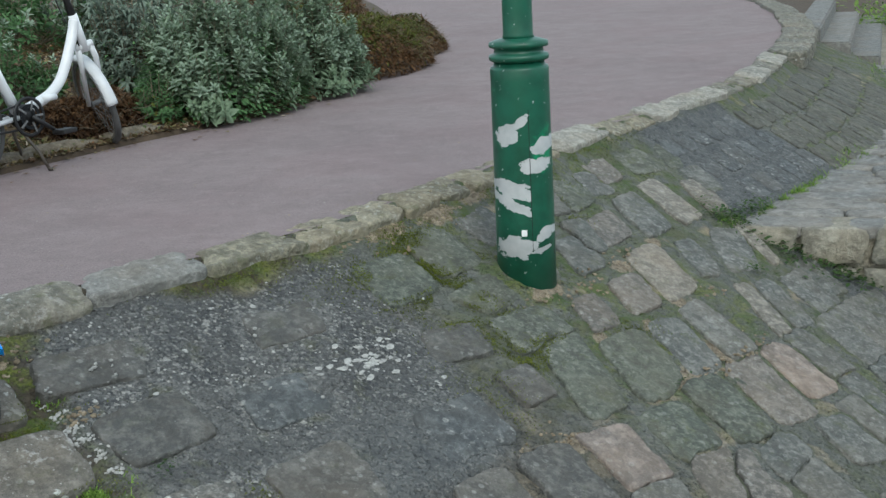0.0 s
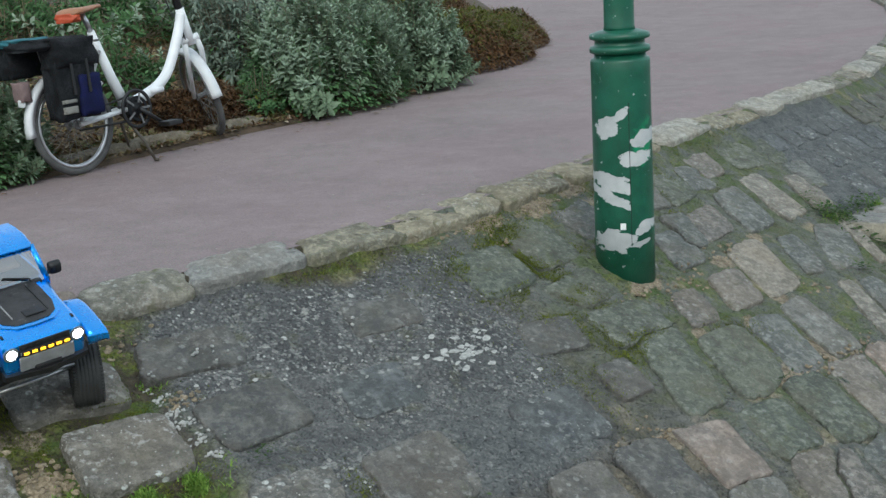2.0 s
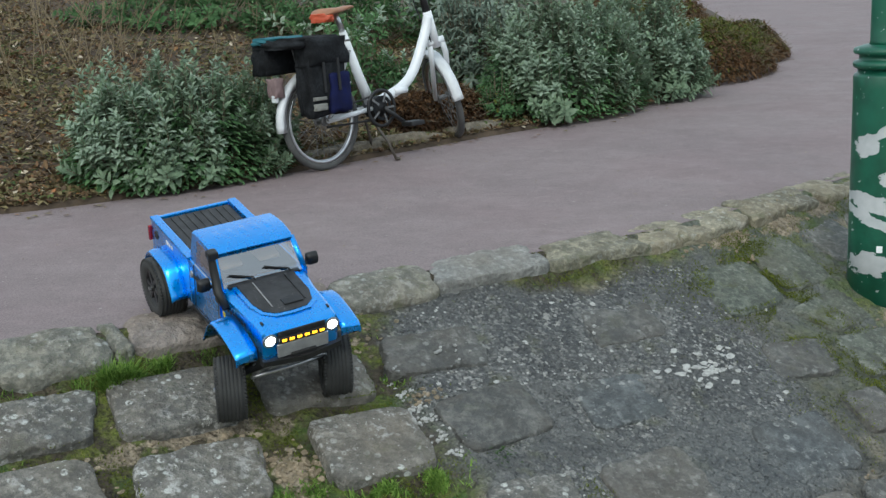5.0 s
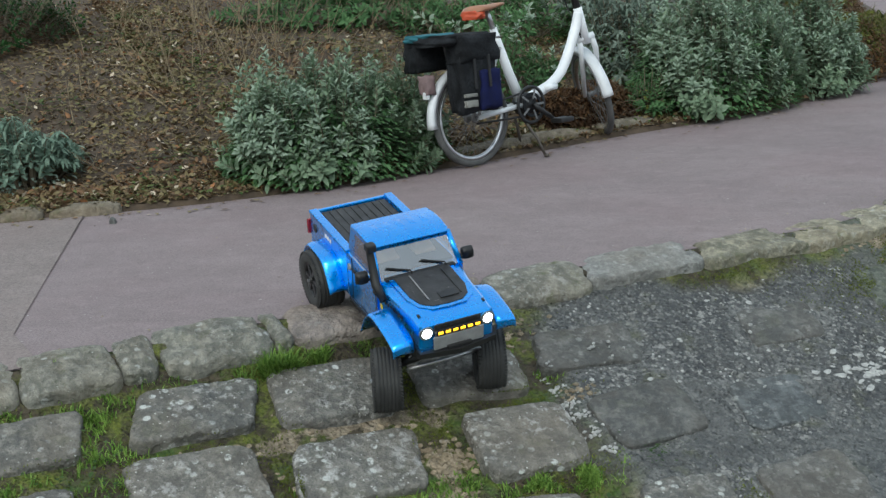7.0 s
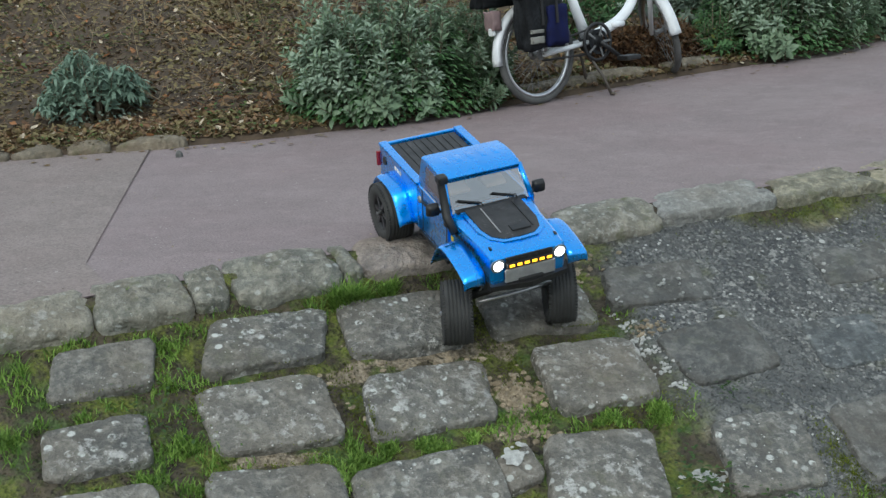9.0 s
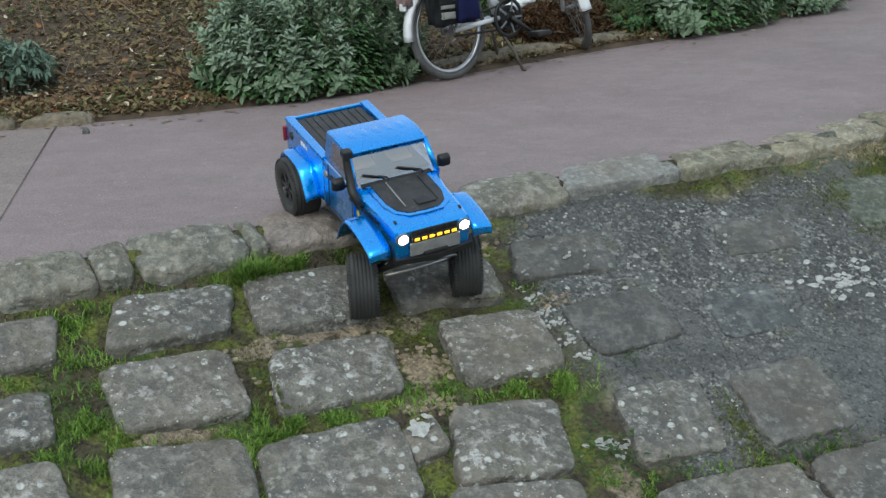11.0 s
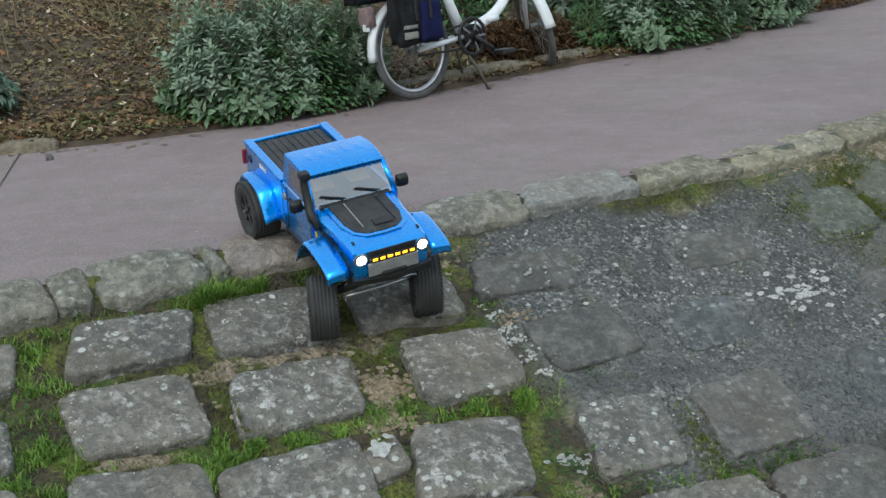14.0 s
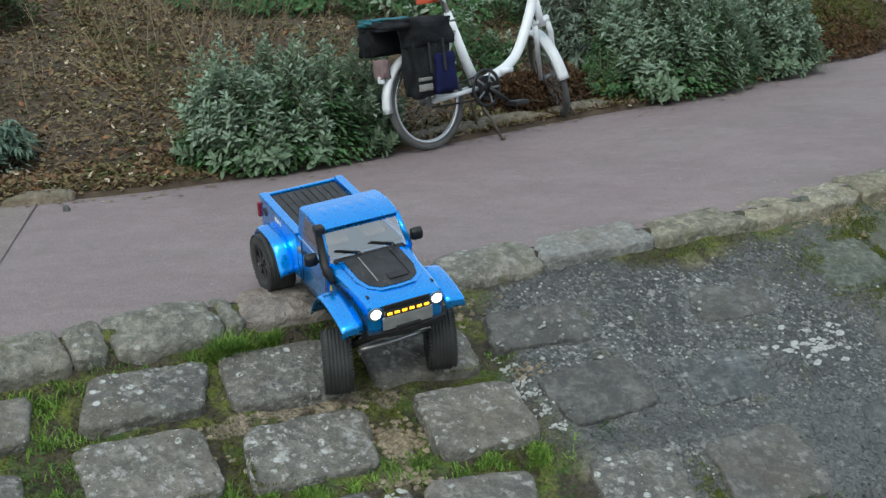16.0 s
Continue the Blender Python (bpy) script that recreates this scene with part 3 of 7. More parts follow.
PINK_AT = {(1017, 144), (1121, 160)}

def widened(course):
    """The stones of a course, drawn out until they nearly meet."""
    out = sorted(course)
    for k, (s, d, ls, ld, turn, skew) in enumerate(out):
        most = 1.0 if (s, d) in BURIED_AT and s < 1000 else 1.09 if s < 1000 else 1.08
        f = most
        for j in (k - 1, k + 1):
            if 0 <= j < len(out) and abs(out[j][1] - d) < 14:
                f = min(f, (abs(out[j][0] - s) - 1.2) / ((ls + out[j][2]) / 2))
        yield s, d, ls * max(0.86, f), ld * min(most, 1.2), turn, skew


LAID_STONES = [q for course in (UPPER_COURSE, SECOND_COURSE, THIRD_COURSE, FOURTH_COURSE, LOWER_COURSE) for q in widened(course)]
# the rest of the face, laid in courses where the stones above leave room
fill_rng = random.Random(11)
spots = [(s, d, max(ls, ld) / 2.1) for s, d, ls, ld, turn, skew in LAID_STONES]
FILL_STONES = []
for row in range(9):
    d = 34 + 27 * row
    s = 460 + fill_rng.uniform(0, 20)
    while s < 1280:
        w = fill_rng.uniform(24, 34) if s < 960 else fill_rng.uniform(15, 24)
        inside = 875 < s < 1040 and d < 135 or s > 1235 and d > 95 or d > 225
        room = 0.98 if s < 1000 else 0.80
        if not inside and all(math.hypot(s - a, d - b) > room * (w / 2 + c) + 2 for a, b, c in spots):
            FILL_STONES.append((s, d + fill_rng.uniform(-2, 2), w * 0.92, fill_rng.uniform(20, 26), fill_rng.uniform(-12, 0), -8 if s < 1000 else -24))
            spots.append((s, d, w / 2))
        s += w + 3
ALL_STONES = LAID_STONES + FILL_STONES
stone_shapes = [(s / 100, d / 100, ls / 100, ld / 100, radians(turn), radians(skew)) for s, d, ls, ld, turn, skew in ALL_STONES]
OUTLINE = 46


def within(k, s, d):
    """How far out from a stone's middle a place lies (1: on its first outline), and in which direction."""
    s0, d0, ls, ld, turn, skew = stone_shapes[k]
    u, v = s - s0, (d0 - d) * 1.097
    x, y = u * math.cos(turn) + v * math.sin(turn), -u * math.sin(turn) + v * math.cos(turn)
    x = (x + math.tan(skew) * y) / (ls / 2)
    y /= ld * math.cos(skew) / 2
    return (abs(x) ** 9 + abs(y) ** 9) ** (1 / 9), x, y


def grown(k):
    """The outline of a stone as shares of its first one, drawn out until it nearly meets its neighbours."""
    s0, d0, ls, ld, turn, skew = stone_shapes[k]
    sunk = (round(s0 * 100), round(d0 * 100)) in BURIED_AT
    most = 1.05 if s0 < 8.85 else 1.0 if sunk and s0 < 10.2 else 1.5
    near = [j for j, q in enumerate(stone_shapes) if j != k and math.hypot(q[0] - s0, q[1] - d0) < 0.62]
    out = []
    for i in range(OUTLINE):
        a = 2 * math.pi * i / OUTLINE
        c, w = math.cos(a), math.sin(a)
        r = (abs(c) ** 9 + abs(w) ** 9) ** (-1 / 9)
        px, py = c * r * ls / 2, w * r * ld * math.cos(skew) / 2
        px -= math.tan(skew) * py
        ds, dv = px * math.cos(turn) - py * math.sin(turn), px * math.sin(turn) + py * math.cos(turn)
        g = 0.70
        while g < most and all(within(j, s0 + g * ds, d0 - g * dv / 1.097)[0] > g for j in near):
            g += 0.03
        size = math.hypot(px, py)
        gap = (0.009 if s0 < 8.85 else 0.005) + 0.005 * noise.noise(Vector((s0 * 7 + c, d0 * 7 + w, 3)))
        g = min(g - gap / size, 1 + (0.060 if s0 < 10.1 or d0 > 1.2 else 0.016) / size)
        if d0 - g * dv / 1.097 < 0.21:
            g = min(g, max(0.75, (d0 - 0.21) * 1.097 / max(dv, 1e-4)))
        out.append(g)
    for _ in range(3):
        out = [min(out[i], (out[i - 1] + 2 * out[i] + out[(i + 1) % OUTLINE]) / 4 + 0.01) for i in range(OUTLINE)]
    return out


stone_reach = [grown(k) for k in range(len(stone_shapes))]


def on_stone(s, d, grow=1.0):
    for k, q in enumerate(stone_shapes):
        if abs(s - q[0]) < 0.32 and abs(d - q[1]) < 0.32:
            r, x, y = within(k, s, d)
            if r < grow * 1.45 and r < grow * stone_reach[k][int(math.atan2(y, x) / (2 * math.pi) * OUTLINE) % OUTLINE]:
                return True
    return False


# ---- ground, path, embankment sheet, planted bank ----
def smooth_step(x, a, b):
    t = min(1.0, max(0.0, (x - a) / (b - a)))
    return t * t * (3 - 2 * t)


def zones(s, d):
    """Shares of cement, moss and dark slab in the bed of the embankment."""
    w = 0.12 * noise.noise(Vector((s * 2.2, d * 2.2, 0.5))) + 0.05 * noise.noise(Vector((s * 7, d * 7, 4)))
    left = 8.86 - 0.11 * smooth_step(d, 0.42, 0.55) * (1 - smooth_step(d, 0.82, 0.92)) - 0.05 * smooth_step(d, 0.82, 0.95)
    cem = smooth_step(s + w, left - 0.10, left + 0.10) * (1 - smooth_step(s + w + 0.3 * (d - 0.7), 9.98, 10.25)) * smooth_step(d + w, 0.16, 0.26) * (1 - smooth_step(d + w * 0.8, 1.22, 1.34))
    right = smooth_step(s + w, 10.2, 10.6)
    foot = math.exp(-((d - 0.17) / 0.08) ** 2) * smooth_step(s, 9.2, 9.5)
    cem = max(cem, 0.25 * smooth_step(d + w, 1.3, 1.5) * smooth_step(s, 9.0, 9.5))
    east = 0.28 * smooth_step(d, 0.88, 0.98)
    moss = 1 - smooth_step(s + w, 8.85 - east, 9.1 - east)
    band = math.exp(-((d - 0.30) / 0.16) ** 2) * smooth_step(s, 10.0, 10.4)
    moss = max(moss, 0.9 * foot, 0.65 * band, 0.9 * right * smooth_step(w, -0.08, 0.05))
    # a darker patch low on the right of the cement
    dark_patch = 0.9 * math.exp(-((s + w - 9.72) / 0.42) ** 2 - ((d - 1.12) / 0.22) ** 2)
    slab = smooth_step(s + 0.4 * (d - 0.3) + 0.3 * w, 12.72, 12.86) * (1 - smooth_step(s - 0.1 * d + 0.3 * w, 13.95, 14.05)) * smooth_step(d, 0.12, 0.2)
    return cem * (1 - slab), moss, max(slab, dark_patch)


# open buff earth and crumbled mortar: along, down, reach along, reach down
BARE = [(7.84, 0.48, 0.07, 0.025), (8.02, 0.475, 0.09, 0.022), (8.20, 0.49, 0.09, 0.022), (8.34, 0.52, 0.04, 0.03), (7.48, 0.69, 0.08, 0.020), (7.60, 0.73, 0.06, 0.018), (8.29, 0.70, 0.045, 0.07), (8.22, 0.80, 0.05, 0.04),
        (8.66, 1.20, 0.05, 0.06), (9.97, 1.29, 0.07, 0.035), (10.09, 1.31, 0.06, 0.03), (10.19, 1.35, 0.06, 0.025), (10.52, 1.335, 0.05, 0.03), (10.69, 1.34, 0.08, 0.035), (10.84, 1.36, 0.08, 0.04),
        (11.02, 1.34, 0.05, 0.06), (11.15, 1.37, 0.06, 0.05), (11.24, 0.82, 0.06, 0.04), (11.66, 0.80, 0.05, 0.03), (10.64, 1.03, 0.03, 0.03), (10.70, 0.76, 0.10, 0.03), (11.09, 0.17, 0.12, 0.04), (10.75, 0.20, 0.12, 0.04),
        (10.40, 0.20, 0.10, 0.03), (11.22, 1.08, 0.04, 0.03), (10.92, 1.10, 0.04, 0.03)]


def bareness(s, d):
    return max(math.exp(-((s - a) / (1.3 * ws)) ** 2 - ((d - b) / (1.3 * wd)) ** 2) for a, b, ws, wd in BARE) if d < 1.6 else 0.0


# mortar and moss are heaped round the foot of the lamp post
POST_AT = kerb_line.near(0.334, 4.98)


def recess(s, d, groove=False):
    cem, moss, slab = zones(s, d)
    n1 = noise.noise(Vector((s * 9, d * 9, 1)))
    n2 = noise.noise(Vector((s * 30, d * 30, 2)))
    deep = -0.030 * (1 - smooth_step(s, 8.75, 9.0)) - 0.020 * smooth_step(s, 8.75, 9.0) * (1 - smooth_step(s, 9.9, 10.3)) - 0.006 * smooth_step(s, 9.9, 10.3)
    z = deep * (1 - cem) + 0.0 * cem + 0.010 * moss * (1 - cem) * (0.5 + n1)
    z += (0.007 * n1 + 0.007 * n2) * (0.6 + 0.7 * cem)
    z += 0.030 * moss * (1 - cem) * max(0.0, noise.noise(Vector((s * 8, d * 10, 6)))) * (1 - smooth_step(s, 8.8, 9.1))
    z -= 0.007 * rim(s, d) * (1 - smooth_step(s, 9.3, 9.6))
    slab = slab if s > 12 else 0.0
    z = z * (1 - slab) - 0.004 * slab + 0.004 * n1 * slab
    if groove and 9.9 < s < 12.7 and d < 2.2 and on_stone(s, d, 1.12):
        z -= 0.006
    z += 0.034 * math.exp(-((s - POST_AT[0]) ** 2 + (d - POST_AT[1]) ** 2) / 0.17 ** 2)
    near = 1 - smooth_step(d, 0.12, 0.26 if s < 9.2 else 0.33)
    z = z * (1 - near) + ((0.014 if s < 9.2 else 0.022 if s < 11.6 else 0.040) + 0.010 * n1 + 0.005 * n2) * near
    lip = 1 - smooth_step(d, 0.080, 0.13)
    return z * (1 - lip) + ((-0.006 if d < 0.068 else -0.002) - bank_z(d) + 0.002 * n1) * lip


BURIED_SHAPES = [q for q in stone_shapes if (round(q[0] * 100), round(q[1] * 100)) in BURIED_AT]


def rim(s, d):
    """How near a place lies to the edge of a stone sunk in the cement."""
    best = 0.0
    for s0, d0, ls, ld, turn, skew in BURIED_SHAPES:
        u, v = s - s0, (d0 - d) * 1.097
        if abs(u) < 0.35 and abs(v) < 0.35:
            x, y = u * math.cos(turn) + v * math.sin(turn), -u * math.sin(turn) + v * math.cos(turn)
            x += math.tan(skew) * y
            far = max(abs(x) - ls / 2, abs(y) - ld / 2)
            best = max(best, 1 - smooth_step(far, 0.0, 0.07))
    return best


ss = [*np.arange(0.0, 6.4, 0.2), *np.arange(6.4, 13.2, 0.024), *np.arange(13.2, 20.0, 0.06), *np.arange(20.0, kerb_line.s[-1], 0.3)]
ds = [*np.arange(0.0, 1.5, 0.025), *np.arange(1.5, 2.3, 0.05), 2.3, 2.5, 2.8, 3.3, 4.2, 6.0, 9.0, 14.0, 25.0]
verts, colours = [], []
for s in ss:
    fine = 6.4 < s < 13.2
    for d in ds:
        x, y = kerb_line.at(s, d)
        verts.append((x, y, bank_z(d) + (recess(s, d, True) if d < 2.4 and (fine or s < 20) else -0.01)))
        colours.append((*zones(s, d), rim(s, d)))
n = len(ds)
faces = [(i * n + j, i * n + j + 1, (i + 1) * n + j + 1, (i + 1) * n + j) for i in range(len(ss) - 1) for j in range(n - 1)]
bank = data_ob("embankment", verts, faces, BANK, smooth=True)
layer = bank.data.color_attributes.new("zone", "FLOAT_COLOR", "POINT")
layer.data.foreach_set("color", np.array(colours, dtype=np.float32).ravel())
side = bank.data.attributes.new("side", "FLOAT", "POINT")
side.data.foreach_set("value", [smooth_step(s + 0.25 * noise.noise(Vector((s * 2, d * 2, 8))), 9.7, 10.3) for s in ss for d in ds])
bare = bank.data.attributes.new("bare", "FLOAT", "POINT")
bare.data.foreach_set("value", [bareness(s, d) for s in ss for d in ds])
tagged(bank, "sloping embankment of worn grey stones set in cement and mossy earth", "embankment", kind="structure")

bm = bmesh.new()
bmesh.ops.create_grid(bm, x_segments=8, y_segments=8, size=600, matrix=Matrix.Translation((0, 0, -1.32)))
tagged(mesh_ob("ground", bm, SOIL), "bare lower ground beyond the foot of the embankment", "ground", kind="structure")

# the tarmac is one sheet from the kerb to the far distance
edge = [kerb_line.at(s, 0.07) for s in np.arange(0.0, kerb_line.s[-1], 0.1)]
verts = [(x, y, 0.0) for x, y in edge] + [(4.3, 600, 0), (-600, 600, 0), (-600, -300, 0), (-6.6, -300, 0)]
path = data_ob("path", verts, [tuple(range(len(verts)))], TARMAC)
tagged(path, "reddish-grey tarmac footpath, fine-grained and dry", "path", kind="structure")

# a narrow open joint across the tarmac
pts = [(-3.85, 4.95), (-3.59, 4.49), (-3.33, 4.03), (-3.07, 3.57), (-2.78, 3.06)]
bm = bmesh.new()
rows = []
line = smooth_line(pts, 10)
for i, p in enumerate(line[:26]):
    w = (0.0022 + 0.0014 * noise.noise(Vector((i * 0.7, 0, 0)))) * max(0.12, 1 - i / 24)
    o = 0.003 * noise.noise(Vector((i * 0.35, 5, 0)))
    rows.append([bm.verts.new((p[0] - w + o, p[1] - w * 0.5, 0.0065)), bm.verts.new((p[0] + w + o, p[1] + w * 0.5, 0.0065))])
for a, b in zip(rows, rows[1:]):
    bm.faces.new((a[0], a[1], b[1], b[0]))
joint = mesh_ob("path_joint", bm, JOINT)
tagged(joint, "dirt-filled joint across the tarmac", "joint", kind="structure")


# beyond the joint the surfacing is older and browner
s_end = kerb_line.near(*pts[-1])[0]
ring = [*pts, *[kerb_line.at(s, 0.07) for s in np.arange(s_end, 0.0, -0.2)], (-9.0, -3.0), *[bed_line.at(s, -0.02) for s in np.arange(0.0, bed_line.near(*pts[0])[0], 0.2)]]
old_path = data_ob("old_path", [(x, y, 0.004) for x, y in ring], [tuple(range(len(ring)))[::-1]], OLD_TARMAC)
tagged(old_path, "older brownish-grey tarmac beyond the joint", "path", kind="structure")


def bed_ground(x, y):
    s, d = bed_line.near(x, y)
    bump = 0.04 * noise.noise(Vector((x * 1.7, y * 1.7, 0))) + 0.015 * noise.noise(Vector((x * 6, y * 6, 0)))
    return bed_z(-d) + bump * min(1, max(0, -d) * 3)


ss = np.arange(0.0, bed_line.s[-1], 0.12)
ds = [0.0, 0.02, 0.06, 0.12, 0.2, 0.3, 0.45, 0.6, 0.8, 1.0, 1.3, 1.6, 2.0, 2.5, 3.0, 3.6, 4.4, 5.4, 7.0]
verts = []
for s in ss:
    for d in ds:
        x, y = bed_line.at(s, -d)
        z = -0.02 if d == 0 else bed_z(d) + (0.04 * noise.noise(Vector((x * 1.7, y * 1.7, 0))) + 0.015 * noise.noise(Vector((x * 6, y * 6, 0)))) * min(1, d * 3)
        verts.append((x, y, z))
n = len(ds)
faces = [(i * n + j, (i + 1) * n + j, (i + 1) * n + j + 1, i * n + j + 1) for i in range(len(ss) - 1) for j in range(n - 1)]
bed = data_ob("planting_bed", verts, faces, SOIL, smooth=True)
tagged(bed, "rising planted bank of dark soil beside the footpath", "flower bed", kind="structure")
# ---- shapes ----
def tube_bm(points, radius, sides=8, caps=True, bm=None):
    """A round bar along points; radius: one number, or one for each point."""
    bm = bm or bmesh.new()
    pts = [Vector(p) for p in points]
    rad = radius if isinstance(radius, (list, tuple)) else [radius] * len(pts)
    rings, side = [], None
    for i, p in enumerate(pts):
        d = (pts[min(i + 1, len(pts) - 1)] - pts[max(i - 1, 0)]).normalized()
        if side is None:
            side = d.orthogonal().normalized()
        side = (side - d * side.dot(d)).normalized()
        up = d.cross(side)
        rings.append([bm.verts.new(p + (side * math.cos(a) + up * math.sin(a)) * rad[i]) for a in np.linspace(0, 2 * math.pi, sides, endpoint=False)])
    for a, b in zip(rings, rings[1:]):
        for k in range(sides):
            bm.faces.new((a[k], a[(k + 1) % sides], b[(k + 1) % sides], b[k]))
    if caps:
        bm.faces.new(rings[0][::-1])
        bm.faces.new(rings[-1])
    return bm


def arc(cx, cz, r, a0, a1, n=16, y=0.0):
    return [(cx + r * math.cos(radians(a)), y, cz + r * math.sin(radians(a))) for a in np.linspace(a0, a1, n)]


def box_bm(size, at=(0, 0, 0), bevel=0.004, bm=None, turn=None):
    bm = bm or bmesh.new()
    m = Matrix.Translation(at) @ (turn or Matrix()) @ Matrix.Diagonal((*size, 1))
    made = bmesh.ops.create_cube(bm, size=1, matrix=m)["verts"]
    if bevel:
        edges = list({e for v in made for e in v.link_edges})
        bmesh.ops.bevel(bm, geom=edges, offset=bevel, segments=2, affect="EDGES", profile=0.6)
    return bm


def lathe_bm(profile, sides=32, axis="Z", bm=None, closed=False):
    """A turned shape from (radius, height) pairs."""
    bm = bm or bmesh.new()
    rings = []
    for r, h in profile:
        ring = []
        for a in np.linspace(0, 2 * math.pi, sides, endpoint=False):
            c, s = r * math.cos(a), r * math.sin(a)
            ring.append(bm.verts.new((c, s, h) if axis == "Z" else (c, h, s)))
        rings.append(ring)
    pairs = list(zip(rings, rings[1:])) + ([(rings[-1], rings[0])] if closed else [])
    for a, b in pairs:
        for k in range(sides):
            f = (a[k], a[(k + 1) % sides], b[(k + 1) % sides], b[k])
            bm.faces.new(f if axis == "Z" else f[::-1])
    if not closed:
        if profile[0][0] > 1e-6:
            bm.faces.new(rings[0][::-1])
        if profile[-1][0] > 1e-6:
            bm.faces.new(rings[-1])
    bmesh.ops.recalc_face_normals(bm, faces=bm.faces)
    return bm


def loft_bm(sections, bm=None, caps=True):
    """A skin over closed sections that all have as many points."""
    bm = bm or bmesh.new()
    rings = [[bm.verts.new(p) for p in sec] for sec in sections]
    n = len(rings[0])
    for a, b in zip(rings, rings[1:]):
        for k in range(n):
            bm.faces.new((a[k], a[(k + 1) % n], b[(k + 1) % n], b[k]))
    if caps:
        bm.faces.new(rings[0][::-1])
        bm.faces.new(rings[-1])
    bmesh.ops.recalc_face_normals(bm, faces=bm.faces)
    return bm


def prism_bm(outline, y0, y1, bevel=0.0, bm=None):
    """A plate cut to an (x, z) outline, between y0 and y1."""
    bm = bm or bmesh.new()
    a = [bm.verts.new((x, y0, z)) for x, z in outline]
    b = [bm.verts.new((x, y1, z)) for x, z in outline]
    n = len(a)
    made = [bm.faces.new(a), bm.faces.new(b[::-1])]
    for k in range(n):
        made.append(bm.faces.new((a[k], b[k], b[(k + 1) % n], a[(k + 1) % n])))
    bmesh.ops.recalc_face_normals(bm, faces=made)
    if bevel:
        bmesh.ops.bevel(bm, geom=list({e for f in made[:2] for e in f.edges}), offset=bevel, segments=2, affect="EDGES", profile=0.6)
    return bm


def stone_bm(ls, ld, skew, thick, seed, sides=26, dome=0.012, rough=0.006, fine=False, reach=None, soft=1.0, flat=False):
    """A worn stone: uneven rounded outline, rounded shoulders, hollows on top."""
    rng = random.Random(seed)
    bm = bmesh.new()
    o = Vector((rng.uniform(-50, 50), rng.uniform(-50, 50), 0))
    k = math.tan(radians(skew))
    p = rng.uniform(6.0, 14.0)
    taper, lean = rng.uniform(-0.14, 0.14), rng.uniform(-0.12, 0.12)
    wave = (0.10, 0.08, 0.03)
    if reach:
        p, taper, lean, wave = 9.0, 0.0, 0.0, (0.035, 0.06, 0.05) if flat else (0.02, 0.03, 0.03)
    elif soft > 1:
        p, taper, lean = rng.uniform(4.0, 6.5), taper * 0.6, lean * 0.6
    rings = []
    steps = ((1.0, -thick), (1.0, -0.018), (0.994, -0.007), (0.978, -0.001), (0.94, 0.0015), (0.86, 0.003), (0.76, 0.004), (0.65, 0.005), (0.52, 0.0055), (0.38, 0.006), (0.25, 0.006), (0.12, 0.006))
    if fine and flat:
        steps = tuple((q, h * (0.55 if h > -0.05 else 1.0)) for q, h in steps)
    for inset, z in steps if fine else ((1.0, -thick), (1.0, -0.017), (0.992, -0.006), (0.970, 0.0), (0.92, 0.003), (0.62, 0.006), (0.3, 0.007)):
        if soft > 1 and 0.5 < inset < 1:
            inset = 1 - (1 - inset) * soft if inset > 0.8 else inset * 0.9
            z = z * soft if z < 0 else z
        ring = []
        for i in range(sides):
            a = 2 * math.pi * i / sides
            c, s = math.cos(a), math.sin(a)
            r = (abs(c) ** p + abs(s) ** p) ** (-1 / p)
            u, v = c * r, s * r
            wob = 1 + wave[0] * noise.noise(Vector((u * 1.1, v * 1.1, 0)) + o) + wave[1] * noise.noise(Vector((u * 2.7, v * 2.7, 3)) + o) + wave[2] * noise.noise(Vector((u * 9, v * 9, 5)) + o)
            if reach:
                wob *= reach[i]
            chip = 1 - 0.05 * max(0.0, noise.noise(Vector((u * 3.3, v * 3.3, 8)) + o)) if 0.95 < inset < 1 else 1.0
            x, y = u * wob * (1 + taper * v) * inset * chip * ls / 2, v * wob * (1 + lean * u) * inset * chip * ld / 2
            h = z + (dome * (1 - inset ** 2) if z >= -0.01 else 0)
            if z > -0.015:
                h += rough * (noise.noise(Vector((x * 14, y * 14, 7)) + o) + 0.5 * noise.noise(Vector((x * 45, y * 45, 9)) + o) + (0.35 * noise.noise(Vector((x * 90, y * 90, 4)) + o) if fine else 0))
            ring.append(bm.verts.new((x - k * y, y, h)))
        rings.append(ring)
    for a, b in zip(rings, rings[1:]):
        for i in range(sides):
            bm.faces.new((a[i], a[(i + 1) % sides], b[(i + 1) % sides], b[i]))
    bm.faces.new(rings[-1])
    return bm
